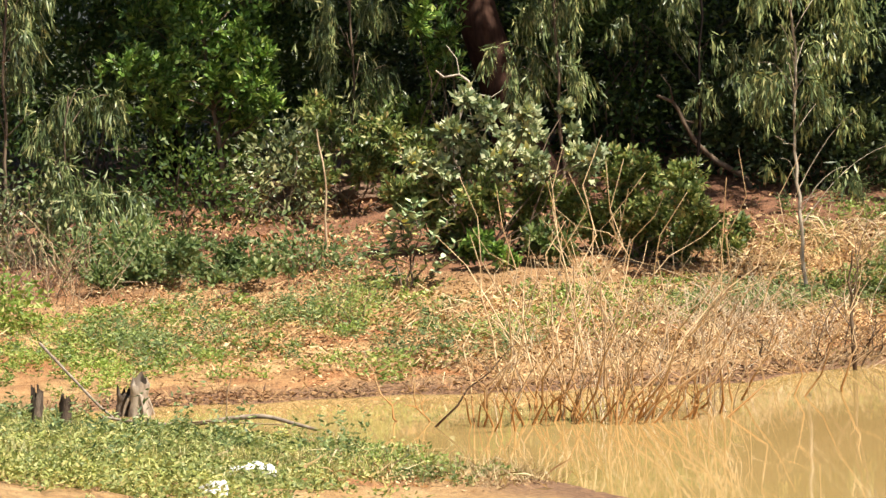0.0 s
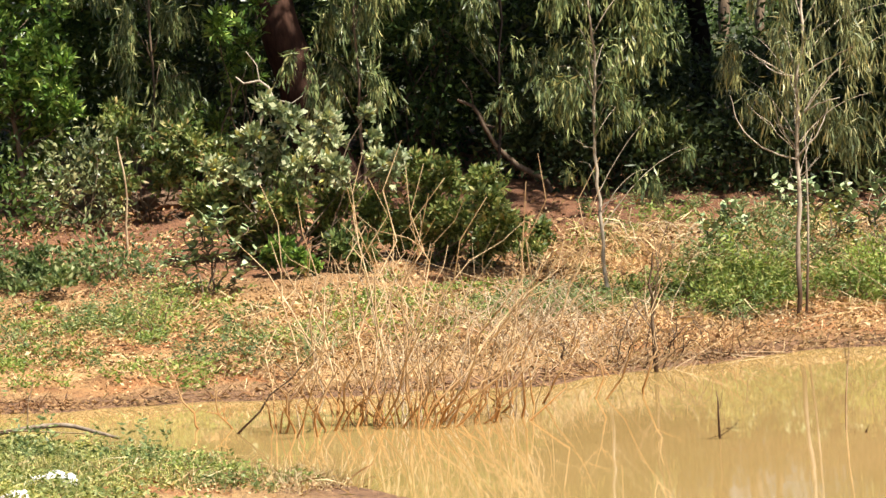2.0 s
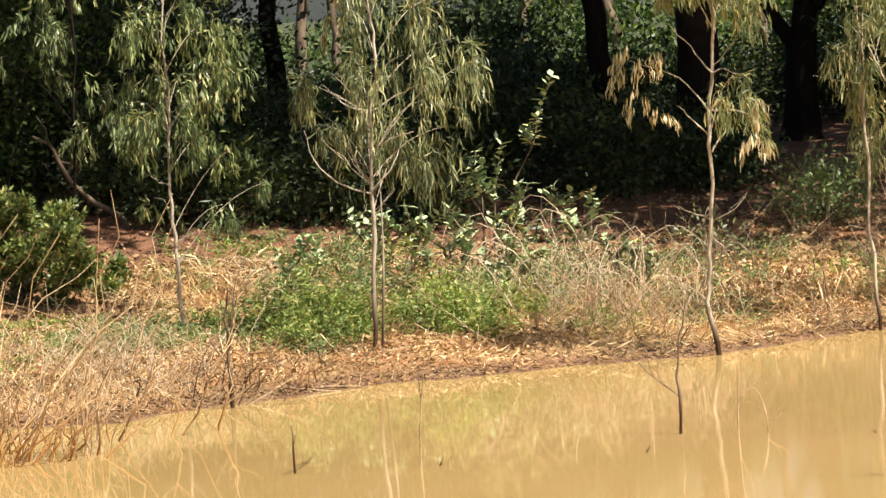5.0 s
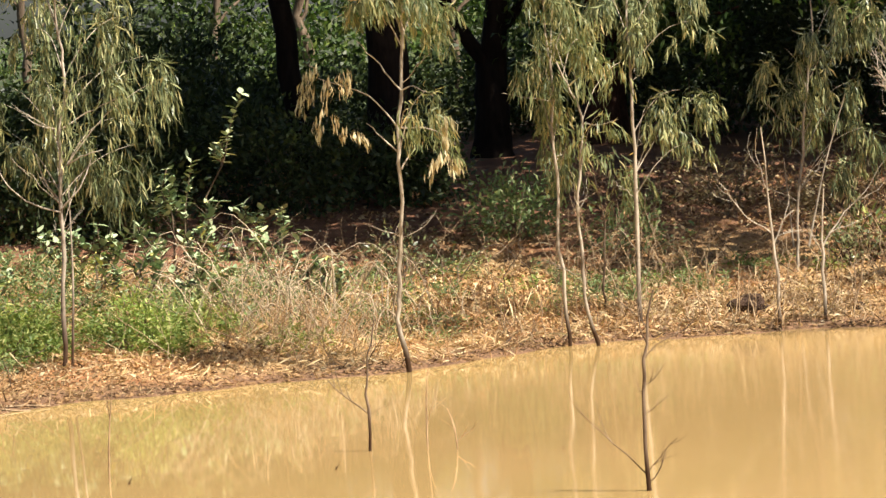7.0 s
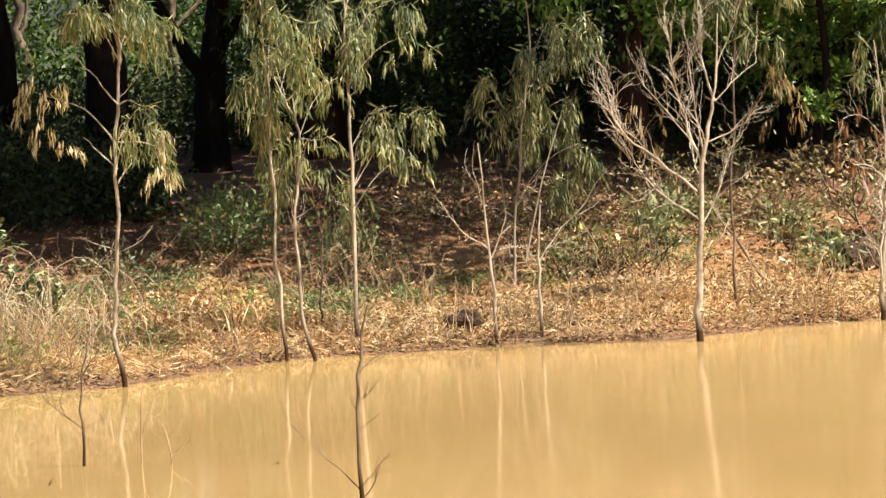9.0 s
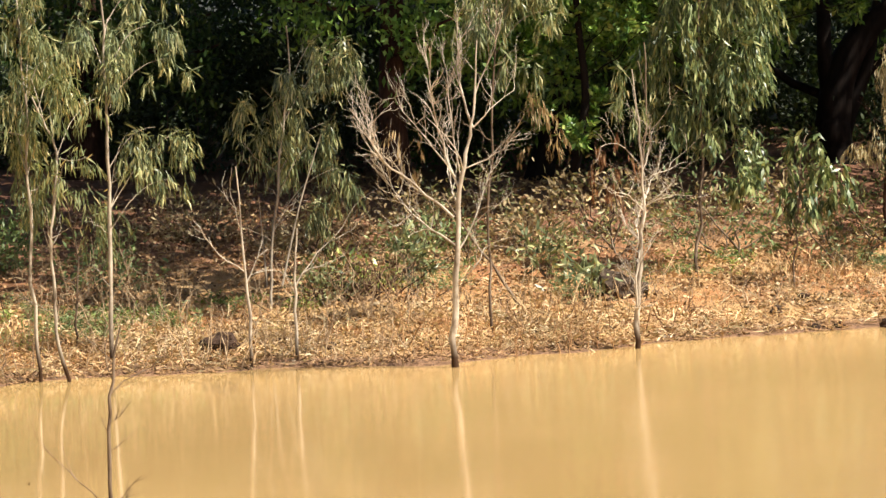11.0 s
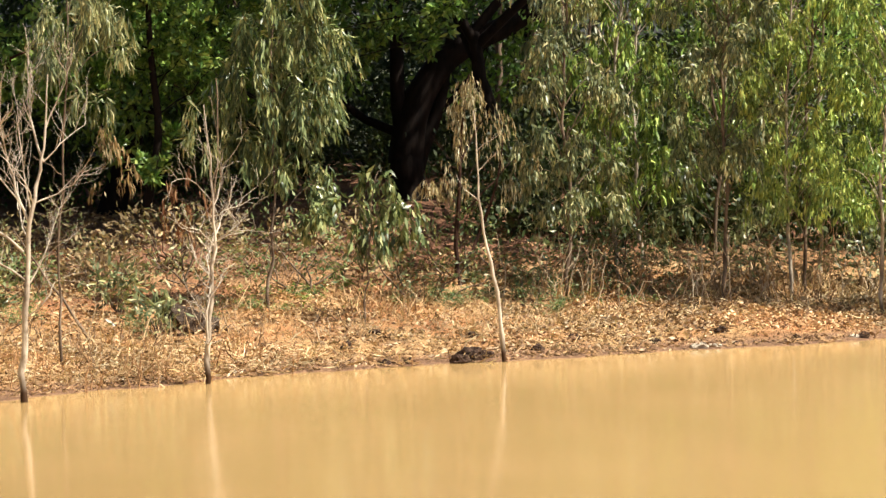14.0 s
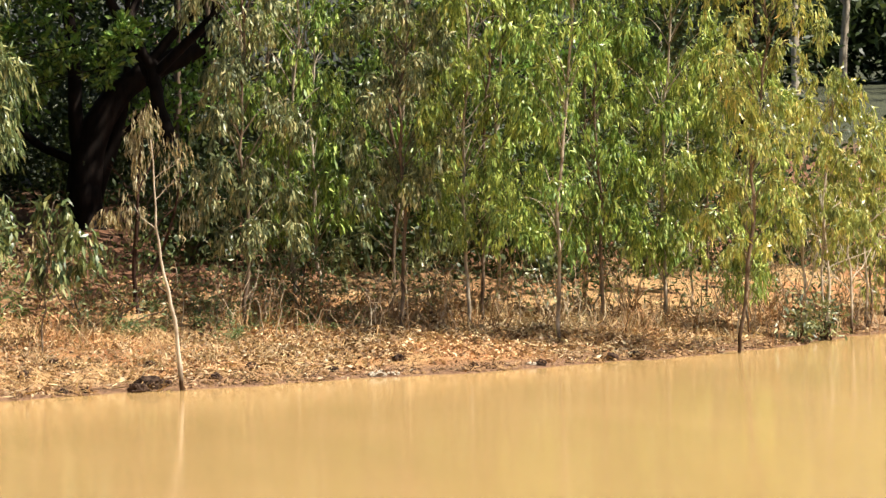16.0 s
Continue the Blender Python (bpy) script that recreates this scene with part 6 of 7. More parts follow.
for i in range(13):
    x = 9.6 + i * 0.62
    y = 49.6 + (i % 3) * 0.5 + max(0, x - 13) * 0.25
    bush("weed_bush", x, y, "brownish olive scrub under the eucalyptus stand", (0.5, 0.35, 0.75), M_EUCA_DRY if i % 2 else M_EUCA, 16, 16, (0.09, 0.024), 430 + i, 10, 0.55, "bush", "scrub under the eucalyptus stand", 0.12, False, M_TWIG)
    twig_clump("thin_stems", x + 0.2, y - 0.5, "thin upright brown stems under the eucalyptus stand", (0.3, 0.25), 0.9, 12, M_STRAWSTEM if i % 3 == 0 else M_REDTWIG if i % 3 == 1 else M_TWIG, 450 + i, (0, 0), 0.007, "dry brush", "scrub under the eucalyptus stand")

for i, (x, y, n, reach) in enumerate([(-4.0, 45.3, 26, 1.0), (-3.4, 45.8, 26, 1.0), (-2.7, 45.1, 24, 0.9), (-3.5, 44.6, 20, 0.8), (-6.2, 45.5, 14, 0.7)]):
    arc_brush(x, y, "pale straw-coloured dead stems arching over the weeds", n, reach, M_STRAWSTEM, 710 + i)
M_ORANGESTEM = bark_mat("orange-brown dry stem", (0.4, 0.22, 0.1), (0.74, 0.5, 0.27), 20, relief=0.2)
for i, (x, y, h, n) in enumerate([(-3.2, 43.1, 0.5, 30), (-2.75, 43.4, 0.55, 34), (-2.35, 43.7, 0.5, 30), (-2.6, 44.1, 0.55, 26), (-1.95, 44.1, 0.45, 22)]):
    twig_clump("dry_brush", x, y, "dense clump of orange-brown dry stalks near the water", (0.3, 0.22), h, n, M_ORANGESTEM, 720 + i, (0.25 * (-1) ** i, 0), 0.005, group="dry brush on the slope", wild=0.55)
for i, (x, y, h, n) in enumerate([(-7.2, 40.2, 0.55, 30), (-6.75, 40.5, 0.6, 34), (-6.35, 40.2, 0.5, 30), (-6.9, 41.1, 0.6, 28), (-7.5, 40.9, 0.6, 26), (-6.5, 39.8, 0.4, 24)]):
    twig_clump("dry_brush", x, y, "heap of straw-coloured dead sticks on the shore", (0.34, 0.25), h, n, M_STRAWSTEM if i % 2 else M_TWIG, 730 + i, (0.6 * (-1) ** i, 0), 0.006, group="dry brush on the bank", wild=0.8)

# ---- sticks in the water ----
M_RUST = bark_mat("sun-bleached stick, rusty below", (0.42, 0.27, 0.14), (0.8, 0.64, 0.42), 20, wet=True, relief=0.2, soak=0.45, soaked=(0.34, 0.18, 0.065))
STICKS = [(-8.0, 34.7, 1.0, 7, 0.2), (-7.6, 34.9, 1.5, 8, -0.05), (-7.25, 34.9, 1.6, 10, 0.05), (-6.95, 34.8, 1.5, 9, 0.2), (-6.95, 34.8, 1.1, 5, 0.7), (-6.6, 34.9, 0.95, 4, 0.9), (-6.5, 35.1, 1.5, 6, 0.1), (-7.0, 35.6, 1.6, 6, 0.0), (-6.5, 36.0, 1.5, 5, 0.1), (-8.5, 35.3, 1.0, 3, -0.05), (-7.7, 36.0, 1.5, 4, 0.0), (-5.9, 36.6, 1.2, 3, 0.1)]
for i, (x, y, h, n, lx) in enumerate(STICKS):
    twig_clump("drowned_bush", x, y, "rusty leafless sticks of a drowned bush in the pond", (0.13, 0.2), h * 1.4, int(n * 1.25), M_RUST, 470 + i, (lx, 0), 0.009, "drowned bush", "drowned bushes in the pond", -0.02, 3, 0.34, 0.045, 0.2)
for i, (x, y, h, n) in enumerate([(-7.5, 35.2, 1.5, 8), (-7.1, 35.0, 1.7, 10), (-6.75, 35.3, 1.6, 9), (-6.3, 35.6, 1.5, 7)]):
    twig_clump("drowned_bush", x, y, "pale leafless stalks of a drowned bush in the pond", (0.2, 0.2), h, n, M_STRAWSTEM, 1470 + i, (0.1, 0), 0.0055, "drowned bush", "drowned bushes in the pond", -0.02, 3, 0.3, 0.04, 0.3)
twig_clump("drowned_stick", -8.42, 34.75, "long dark stick leaning out of the pond", (0.01, 0.01), 1.0, 1, M_GREYBARK, 1484, (1.05, 0), 0.014, "stick", "", -0.02, 1, 0.0)
for i, (x, y, h, n) in enumerate([(-5.9, 38.9, 0.35, 34), (-6.3, 38.6, 0.45, 14), (-5.6, 40.0, 0.4, 20)]):
    twig_clump("dry_brush", x, y, "heap of dry brown sticks at the water's edge", (0.4, 0.2), h, n, M_REDTWIG if i else M_TWIG, 485 + i, (0.9 * (-1) ** i, 0), 0.006, group="dry brush on the bank", wild=0.6)
bare_tree("bare_sapling", -5.72, 38.79, "dark leafless sapling at the water's edge", ([(0, 0, -0.1), (-0.02, 0, 0.3), (-0.02, 0, 0.6), (0, 0, 1.0)], 0.022, 0.006), [((0.4, 0, 0.9), 0.45, 0.5, 0.008), ((-0.5, 0, 0.8), 0.35, 0.4, 0.008), ((0.3, 0.2, 0.9), 0.7, 0.3, 0.006)], M_GREYBARK, 490, 2)
bare_tree("water_twig", -4.45, 32.99, "short dark twig standing in the pond", ([(0, 0, -0.2), (0, 0, 0.1), (-0.01, 0, 0.34)], 0.012, 0.004), [((0.9, 0, 0.2), 0.02, 0.16, 0.004), ((0.8, 0.1, 0.6), 0.05, 0.14, 0.003), ((-0.9, 0.1, 0.2), 0.02, 0.12, 0.003), ((0.5, -0.2, 0.8), 0.2, 0.1, 0.003)], M_GREYBARK, 491, 1, "twig", "twigs standing in the pond")
bare_tree("water_twig", -1.82, 34.45, "forked dark twig standing in the pond", ([(0, 0, -0.2), (0.03, 0, 0.25), (0.03, 0, 0.5), (0.06, 0, 0.7), (0.12, 0, 0.98)], 0.014, 0.004), [((-0.6, 0, 0.8), 0.27, 0.4, 0.007), ((0.9, 0, 0.4), 0.26, 0.16, 0.004), ((0.3, 0, 0.9), 0.6, 0.3, 0.005)], M_GREYBARK, 492, 1, "twig", "twigs standing in the pond")
bare_tree("water_twig", 0.2, 30.63, "long thin stem standing in the pond with a few side twigs", ([(0, 0, -0.3), (0.0, 0, 0.4), (0.0, 0, 0.75), (0.04, 0, 1.05), (0.1, 0, 1.3)], 0.017, 0.005), [((0.8, 0, 0.6), 0.05, 0.26, 0.005), ((-0.8, 0, 1.0), 0.1, 0.5, 0.005), ((0.9, 0, 0.2), 0.5, 0.17, 0.004), ((-0.5, 0, 0.9), 0.95, 0.3, 0.005), ((0.5, 0, 0.9), 0.85, 0.35, 0.005), ((0.7, 0.1, 0.7), 0.12, 0.3, 0.004), ((0.9, 0, 0.5), 0.68, 0.22, 0.004), ((-0.7, 0, 0.7), 0.62, 0.12, 0.003), ((-0.4, 0.3, 0.9), 1.05, 0.3, 0.004)], M_GREYBARK, 493, 1, "twig", "twigs standing in the pond")
bare_tree("water_twig", -1.37, 34.37, "thin twig standing in the pond", ([(0, 0, -0.2), (0.0, 0, 0.3), (0.05, 0, 0.6)], 0.008, 0.003), [((0.5, 0, 0.9), 0.15, 0.3, 0.004)], M_TWIG, 494, 1, "twig", "twigs standing in the pond")
bare_tree("water_twig", -1.13, 34.23, "small branching twig standing in the pond", ([(0, 0, -0.2), (0.0, 0, 0.1), (-0.07, 0, 0.3)], 0.008, 0.003), [((0.7, 0, 0.7), 0.05, 0.22, 0.004), ((-0.2, 0, 0.9), 0.1, 0.2, 0.003)], M_TWIG, 495, 1, "twig", "twigs standing in the pond")
bare_tree("water_twig", -3.61, 33.2, "thin pale stalk standing in the pond", ([(0, 0, -0.2), (0.04, 0, 0.3), (0.1, 0, 0.75)], 0.008, 0.003), [((0.1, 0, 0.9), 0.45, 0.25, 0.003)], M_TWIG, 496, 1, "twig", "twigs standing in the pond")

for i, (x, y, h, n) in enumerate([(16.0, 49.0, 1.1, 10), (16.7, 49.6, 1.0, 12), (17.3, 50.2, 0.9, 12), (15.2, 48.3, 0.8, 8), (14.2, 47.6, 0.5, 6), (4.3, 44.1, 0.6, 14), (2.7, 43.8, 0.7, 16), (5.0, 44.7, 0.6, 12), (1.2, 44.1, 0.8, 16), (6.3, 45.6, 0.5, 10), (0.3, 44.1, 0.6, 14), (3.6, 44.2, 0.8, 14), (2.0, 44.4, 0.9, 12), (7.2, 45.9, 0.4, 8), (-0.6, 43.9, 0.6, 12), (-1.3, 42.9, 0.5, 12)]):
    twig_clump("shore_stalks", x, y, "thin upright dead stalks at the waterline", (0.35, 0.2), h, n, M_REDTWIG if i % 2 else M_TWIG, 570 + i, (0, 0), 0.006, "dead stalk", "dead stalks along the waterline", wild=0.2)

for i, (x, y, h, lx, n) in enumerate([(-3.72, 33.0, 0.1, 0.3, 2), (-3.66, 33.05, 0.08, 0.2, 1), (-3.53, 33.0, 0.12, 0.35, 2), (-3.47, 33.05, 0.13, 0.5, 2), (-3.38, 32.95, 0.12, 0.35, 1), (-3.95, 33.05, 0.09, 0.3, 1), (-3.2, 32.95, 0.08, 0.9, 2), (-0.42, 33.7, 0.07, 0.2, 2), (-0.36, 33.75, 0.1, -0.1, 1), (-1.98, 33.2, 0.12, 0.5, 3)]):
    twig_clump("water_stub", x, y, "tiny broken twig stub just above the pond surface", (0.015, 0.015), h, n, M_GREYBARK, 660 + i, (lx, 0), 0.007, "twig", "twig stubs in the pond", -0.01, 1, 0.15)

# ---- small things ----
rng1 = np.random.default_rng(77)
M_PALEGREY = bark_mat("weathered grey branch", (0.17, 0.13, 0.1), (0.5, 0.43, 0.35), 12, relief=0.4)
branch = thing("fallen_branch", -9.8, 33.6, "long crooked grey branch lying across the inlet", "branch", z=0.12)
put("bough", tube(smooth_line([(-0.95, 0.35, 0.1), (-0.5, 0.12, 0.05), (-0.1, 0.0, 0.06), (0.15, 0.08, 0.09), (0.38, 0.12, 0.1), (0.58, 0.0, 0.06), (0.85, -0.12, 0.0)], 3), np.concatenate([taper(0.011, 0.02, 10), taper(0.02, 0.012, 9)]), 7), M_PALEGREY, branch, smooth=True)
put("twig", tube(np.array([(-0.3, 0.05, 0.06), (0.05, -0.2, 0.1), (0.45, -0.5, 0.1), (0.8, -0.9, 0.12)]), taper(0.008, 0.004, 4), 5), M_TWIG, branch)
put("twig", tube(np.array([(0.1, 0.05, 0.08), (0.12, 0.05, 0.28), (0.16, 0.08, 0.42)]), taper(0.006, 0.003, 3), 4), M_TWIG, branch)
pole = thing("leaning_pole", -11.0, 34.7, "thin pale pole slanting down to the inlet", "stick", z=0.12)
put("stick", tube(smooth_line([(-1.0, 1.6, 0.5), (-0.5, 0.8, 0.3), (0.0, 0.0, 0.1), (0.25, -0.4, 0.04)], 3), taper(0.013, 0.009, 10), 6), M_PALEGREY, pole, smooth=True)
M_STUMP = bark_mat("rotten grey wood", (0.03, 0.022, 0.017), (0.24, 0.19, 0.15), 18, relief=0.8)
for k, (x, y, h, r, bark) in enumerate(((-11.66, 35.1, 0.3, 0.05, M_STUMP), (-11.34, 34.82, 0.28, 0.055, M_STUMP), (-11.5, 35.3, 0.22, 0.045, M_STUMP), (-11.38, 36.48, 0.2, 0.07, M_STUMP), (-11.22, 36.4, 0.3, 0.085, M_PALEGREY), (-11.85, 35.6, 0.26, 0.04, M_STUMP))):
    post = thing("weathered_stump", x, y, "bleached splintered wooden stump with bare roots at the inlet" if bark is M_PALEGREY else "short rotten grey wooden stump at the inlet", "stump", "stumps at the inlet")
    ring = np.array([(0, 0, -0.1), (0.0, 0, h * 0.15), (0.005, 0, h * 0.35), (0.012, 0.005, h * 0.6), (0.015, 0.005, h * 0.85), (0.02, 0.0, h)])
    v, f = tube(ring, np.array([r * 1.35, r * 1.05, r * 0.9, r * 0.85, r * 0.9, r * 0.7]), 14)
    v[-14:, 2] += rng1.uniform(-0.06, 0.05, 14)
    v[:, :2] += rng1.normal(0, r * 0.1, (len(v), 2))
    put("post", (v, f), bark, post)
    for q in range(3 if bark is M_PALEGREY else 0):
        a = q * 1.9 + 3.4
        put("root", tube(smooth_line([(0, 0, h * 0.7), (math.cos(a) * 0.09, math.sin(a) * 0.09, h * 0.5), (math.cos(a) * 0.15, math.sin(a) * 0.15, -0.03)], 3), taper(0.022, 0.01, 7), 6), bark, post, smooth=True)
lump("rock", -12.6, 47.0, "weathered grey-brown rock outcrop at the top of the path", (0.34, 0.3, 0.2), M_STONE, "rock", 2, 0.3)
lump("rock", -12.0, 47.3, "weathered grey-brown rock outcrop at the top of the path", (0.4, 0.3, 0.14), M_STONE, "rock", 3, 0.3)
lump("rock", -13.1, 46.4, "weathered grey-brown rock outcrop at the top of the path", (0.22, 0.2, 0.14), M_STONE, "rock", 5, 0.35)
lump("plastic_litter", -8.12, 28.55, "crumpled white plastic bag on grass", (0.12, 0.085, 0.08), M_WHITE, "litter", 4, 0.6, sink=-0.25)
lump("plastic_litter", -7.97, 28.5, "crumpled white plastic bag on grass", (0.07, 0.06, 0.07), M_WHITE, "litter", 8, 0.6, sink=-0.25)
lump("tan_stone", -8.0, 27.5, "rounded tan stone among the weeds", (0.06, 0.05, 0.05), M_STONE, "rock", 15, 0.3)
lump("plastic_litter", -7.9, 27.15, "crumpled white plastic bag on grass", (0.08, 0.06, 0.06), M_WHITE, "litter", 6, 0.6, sink=-0.2)
lump("stump", 1.35, 44.77, "dark rotten stump on the shore", (0.15, 0.13, 0.14), M_CLOD, "stump", 7, 0.5, sink=0.12)
lump("termite_mound", 5.45, 47.8, "low grey-brown mound of earth", (0.2, 0.2, 0.2), M_MOUND, "mound", 9, 0.6)
lump("termite_mound", 5.68, 47.9, "low grey-brown mound of earth", (0.17, 0.2, 0.12), M_MOUND, "mound", 10, 0.6)
for i, (x, y, s) in enumerate([(8.16, 45.95, 0.12), (8.0, 45.75, 0.1), (8.32, 46.0, 0.07), (7.5, 45.75, 0.05), (7.25, 45.7, 0.05), (8.9, 46.3, 0.06), (12.4, 46.75, 0.06), (13.3, 47.2, 0.07), (13.55, 47.3, 0.06), (7.4, 47.3, 0.06), (7.0, 46.6, 0.06), (6.6, 46.1, 0.05), (9.4, 46.9, 0.07), (10.2, 46.7, 0.05), (11.0, 47.2, 0.06), (8.4, 47.2, 0.05), (6.2, 46.9, 0.05), (11.7, 46.8, 0.05), (9.0, 47.6, 0.05), (5.2, 45.7, 0.06), (4.4, 45.2, 0.05), (2.4, 44.6, 0.06)]):
    lump("clod", x, y, "dark wet clod of earth at the waterline", (s * 1.0, s * 0.8, s * 0.75), M_CLOD, "clod", 20 + i, 0.6, group="clods along the waterline")
for i, (x, y, w) in enumerate([(10.58, 46.35, 0.1), (10.75, 46.4, 0.07), (12.3, 46.75, 0.06), (4.9, 44.75, 0.05), (5.7, 45.35, 0.06), (6.0, 45.5, 0.05)]):
    lump("pale_stone", x, y, "flat pale stone at the waterline", (w, w * 0.7, w * 0.4), M_PALESTONE, "stone", 60 + i, 0.4, group="pale stones at the waterline")
lump("paper_scrap", -3.93, 49.4, "pale scrap on the forest floor", (0.06, 0.05, 0.03), M_WHITE, "litter", 12, 0.5, sink=0.1)
for i, (x, y, a, l) in enumerate([(9.9, 47.2, -0.15, 0.65), (8.6, 46.6, 0.3, 0.4), (6.1, 46.2, 0.5, 0.4), (-5.2, 39.9, 0.05, 0.5), (-5.0, 40.1, 0.2, 0.4), (2.9, 44.6, 0.1, 0.4), (12.9, 47.6, -0.2, 0.5)]):
    stick = thing("fallen_stick", x, y, "fallen pale stick lying on the bank", "stick", "fallen sticks on the bank")
    e = np.array([math.cos(a), math.sin(a), 0]) * l / 2
    b = bent(-e, e, rng1, 0.02, 6)
    b[:, 2] = ground_z(x + b[:, 0], y + b[:, 1]) - stick.location.z + 0.012
    put("stick", tube(b, taper(0.014, 0.007, 6), 5), M_TWIG, stick)
bare_tree("leaning_branch", 4.5, 47.2, "bare branch leaning over the litter", ([(0, 0, -0.03), (-0.3, 0, 0.45), (-0.55, 0, 0.8), (-0.75, 0, 1.15)], 0.018, 0.006), [((-0.2, 0, 0.9), 0.6, 0.3, 0.005)], M_GREYBARK, 500, 1, "branch")
for x, y, z, pts, r, label in ((-8.3, 49.0, None, [(0.1, 0, -0.1), (0.0, 0, 0.12), (-0.3, 0, 0.3), (-0.5, -0.05, 0.5), (-0.62, -0.1, 0.75), (-0.66, -0.1, 0.86), (-0.72, -0.1, 0.95), (-0.9, 0, 1.02)], 0.034, "thick twisted grey dead limb in the dark hollow"),
                          (-10.6, 45.6, None, [(-0.1, 0, -0.1), (-0.05, 0, 0.6), (0.0, 0, 1.05), (0.06, 0, 1.2), (0.18, -0.02, 1.33), (0.13, 0, 1.45), (0.04, 0, 1.52), (-0.12, 0, 1.5), (-0.2, 0, 1.57)], 0.02, "zigzag white dead branch above the milkweed")):
    limb_thing = thing("dead_branch", x, y, label, "branch", z=z)
    p = np.array(pts, float)
    wood = M_GREYBARK if r > 0.03 else M_BLEACHED
    put("limb", tube(p, taper(r, r * 0.45, len(p)), 8), wood, limb_thing, smooth=True)
    put("twig", tube(np.array([p[4], p[4] + [0.18, 0, -0.05], p[4] + [0.3, 0, 0.02]]), taper(r * 0.35, 0.004, 3), 5), wood, limb_thing)
    put("twig", tube(np.array([p[6], p[6] + [-0.02, 0, 0.16], p[6] + [-0.12, 0, 0.3]]), taper(r * 0.3, 0.004, 3), 5), wood, limb_thing)

# ---- uncounted growth on the ground ----
scatter("leaf_litter", "dry tan and brown fallen leaves on the bank", "leaf litter",
        [(-9.0, 40.5, 4.5, 3.0, 5624), (-4.5, 43.0, 3.5, 2.5, 4017), (0.5, 45.2, 2.8, 1.8, 4981), (4.0, 45.8, 3.0, 2.2, 3200), (8.5, 48.0, 3.5, 2.0, 2600), (13.0, 49.0, 3.5, 2.0, 4300), (3.0, 50.0, 5.0, 3.5, 9641), (-2.0, 47.5, 3.0, 3.0, 6427), (10.0, 50.0, 4.0, 2.5, 6427), (-12.5, 45.5, 1.6, 2.5, 2008), (-7.0, 45.5, 2.0, 2.5, 3213), (-3, 52, 6, 4, 4820), (5, 53.5, 6, 3, 4820)], flat_leaves((0.064, 0.025)), M_LITTER, 600, 150, 0.4, 0.9)
M_BROAD_LITTER = litter_mat("broad fallen leaf", [(0.0, (0.12, 0.065, 0.04)), (0.3, (0.34, 0.2, 0.115)), (0.7, (0.54, 0.37, 0.24)), (1.0, (0.7, 0.57, 0.43))])
scatter("broad_litter", "broad pale tan fallen leaves strewn over the orange soil", "leaf litter",
        [(1.2, 45.2, 2.0, 1.0, 1800), (4.6, 45.7, 2.4, 1.3, 2100), (8.6, 47.2, 3.0, 1.4, 1500), (13.0, 48.6, 3.2, 1.4, 2400), (12.6, 50.2, 3.4, 1.0, 2200), (16.2, 50.4, 1.6, 1.0, 900)], flat_leaves((0.06, 0.028), 0.28), M_BROAD_LITTER, 616, 30, 0.3)
scatter("small_litter", "fine broken leaves and twigs on the bare soil", "leaf litter",
        [(-9.0, 40.2, 4.5, 2.6, 12000), (-5.0, 41.5, 3.0, 2.0, 8000), (-12.0, 42.5, 2.0, 2.5, 7000), (-7.4, 30.6, 1.3, 1.5, 3500), (-8.8, 33.6, 0.8, 1.4, 1500), (0.5, 44.6, 2.5, 1.2, 9000), (4.5, 45.2, 2.8, 1.2, 10000), (8.5, 46.6, 3.0, 1.2, 2600), (13.0, 48.0, 3.0, 1.2, 8000)], flat_leaves((0.04, 0.014)), M_LITTER, 610, 8, 0.16, 0.55)
scatter("shore_debris", "drift of wet twigs and leaves along the waterline", "debris",
        [(SHORE[i][0] * (1 - k) + SHORE[i + 1][0] * k, SHORE[i][1] * (1 - k) + SHORE[i + 1][1] * k + 0.1, 0.3, 0.16, 75) for i in range(27) for k in (0.0, 0.33, 0.67)], flat_leaves((0.09, 0.013)), M_DEBRIS, 611, 6, 0.06)
scatter("soil_crumbs", "small clods and stones on the soil", "clods",
        [(SHORE[i][0] * 0.5 + SHORE[i + 1][0] * 0.5, SHORE[i][1] * 0.5 + SHORE[i + 1][1] * 0.5 + 0.2, 0.7, 0.3, 110) for i in range(27)] + [(-9.0, 40.0, 3.5, 2.0, 700), (8.5, 46.8, 3.0, 0.9, 700), (13.0, 47.9, 2.5, 0.8, 400), (4.0, 45.0, 2.5, 0.9, 400)], crumbs(0.035), earth("soil crumb", (0.16, 0.085, 0.04), (0.44, 0.27, 0.13), 6), 614, 6, 0.12)
scatter("fallen_twigs", "thin pale twigs fallen on the bank", "twigs",
        [(-9.0, 40.2, 4.0, 2.4, 1600), (-4.0, 42.6, 3.0, 1.8, 1500), (0.5, 45.0, 2.6, 1.4, 2800), (4.5, 45.6, 3.0, 1.5, 3000), (-2.2, 43.2, 1.4, 1.0, 1400), (8.5, 47.0, 3.2, 1.6, 700), (13.0, 48.6, 3.2, 1.4, 1500), (2.0, 48.5, 4.0, 2.0, 900), (-7.4, 30.6, 1.2, 1.4, 300)], flat_leaves((0.19, 0.011), 0.35), M_STRAW, 615, 10, 0.25)
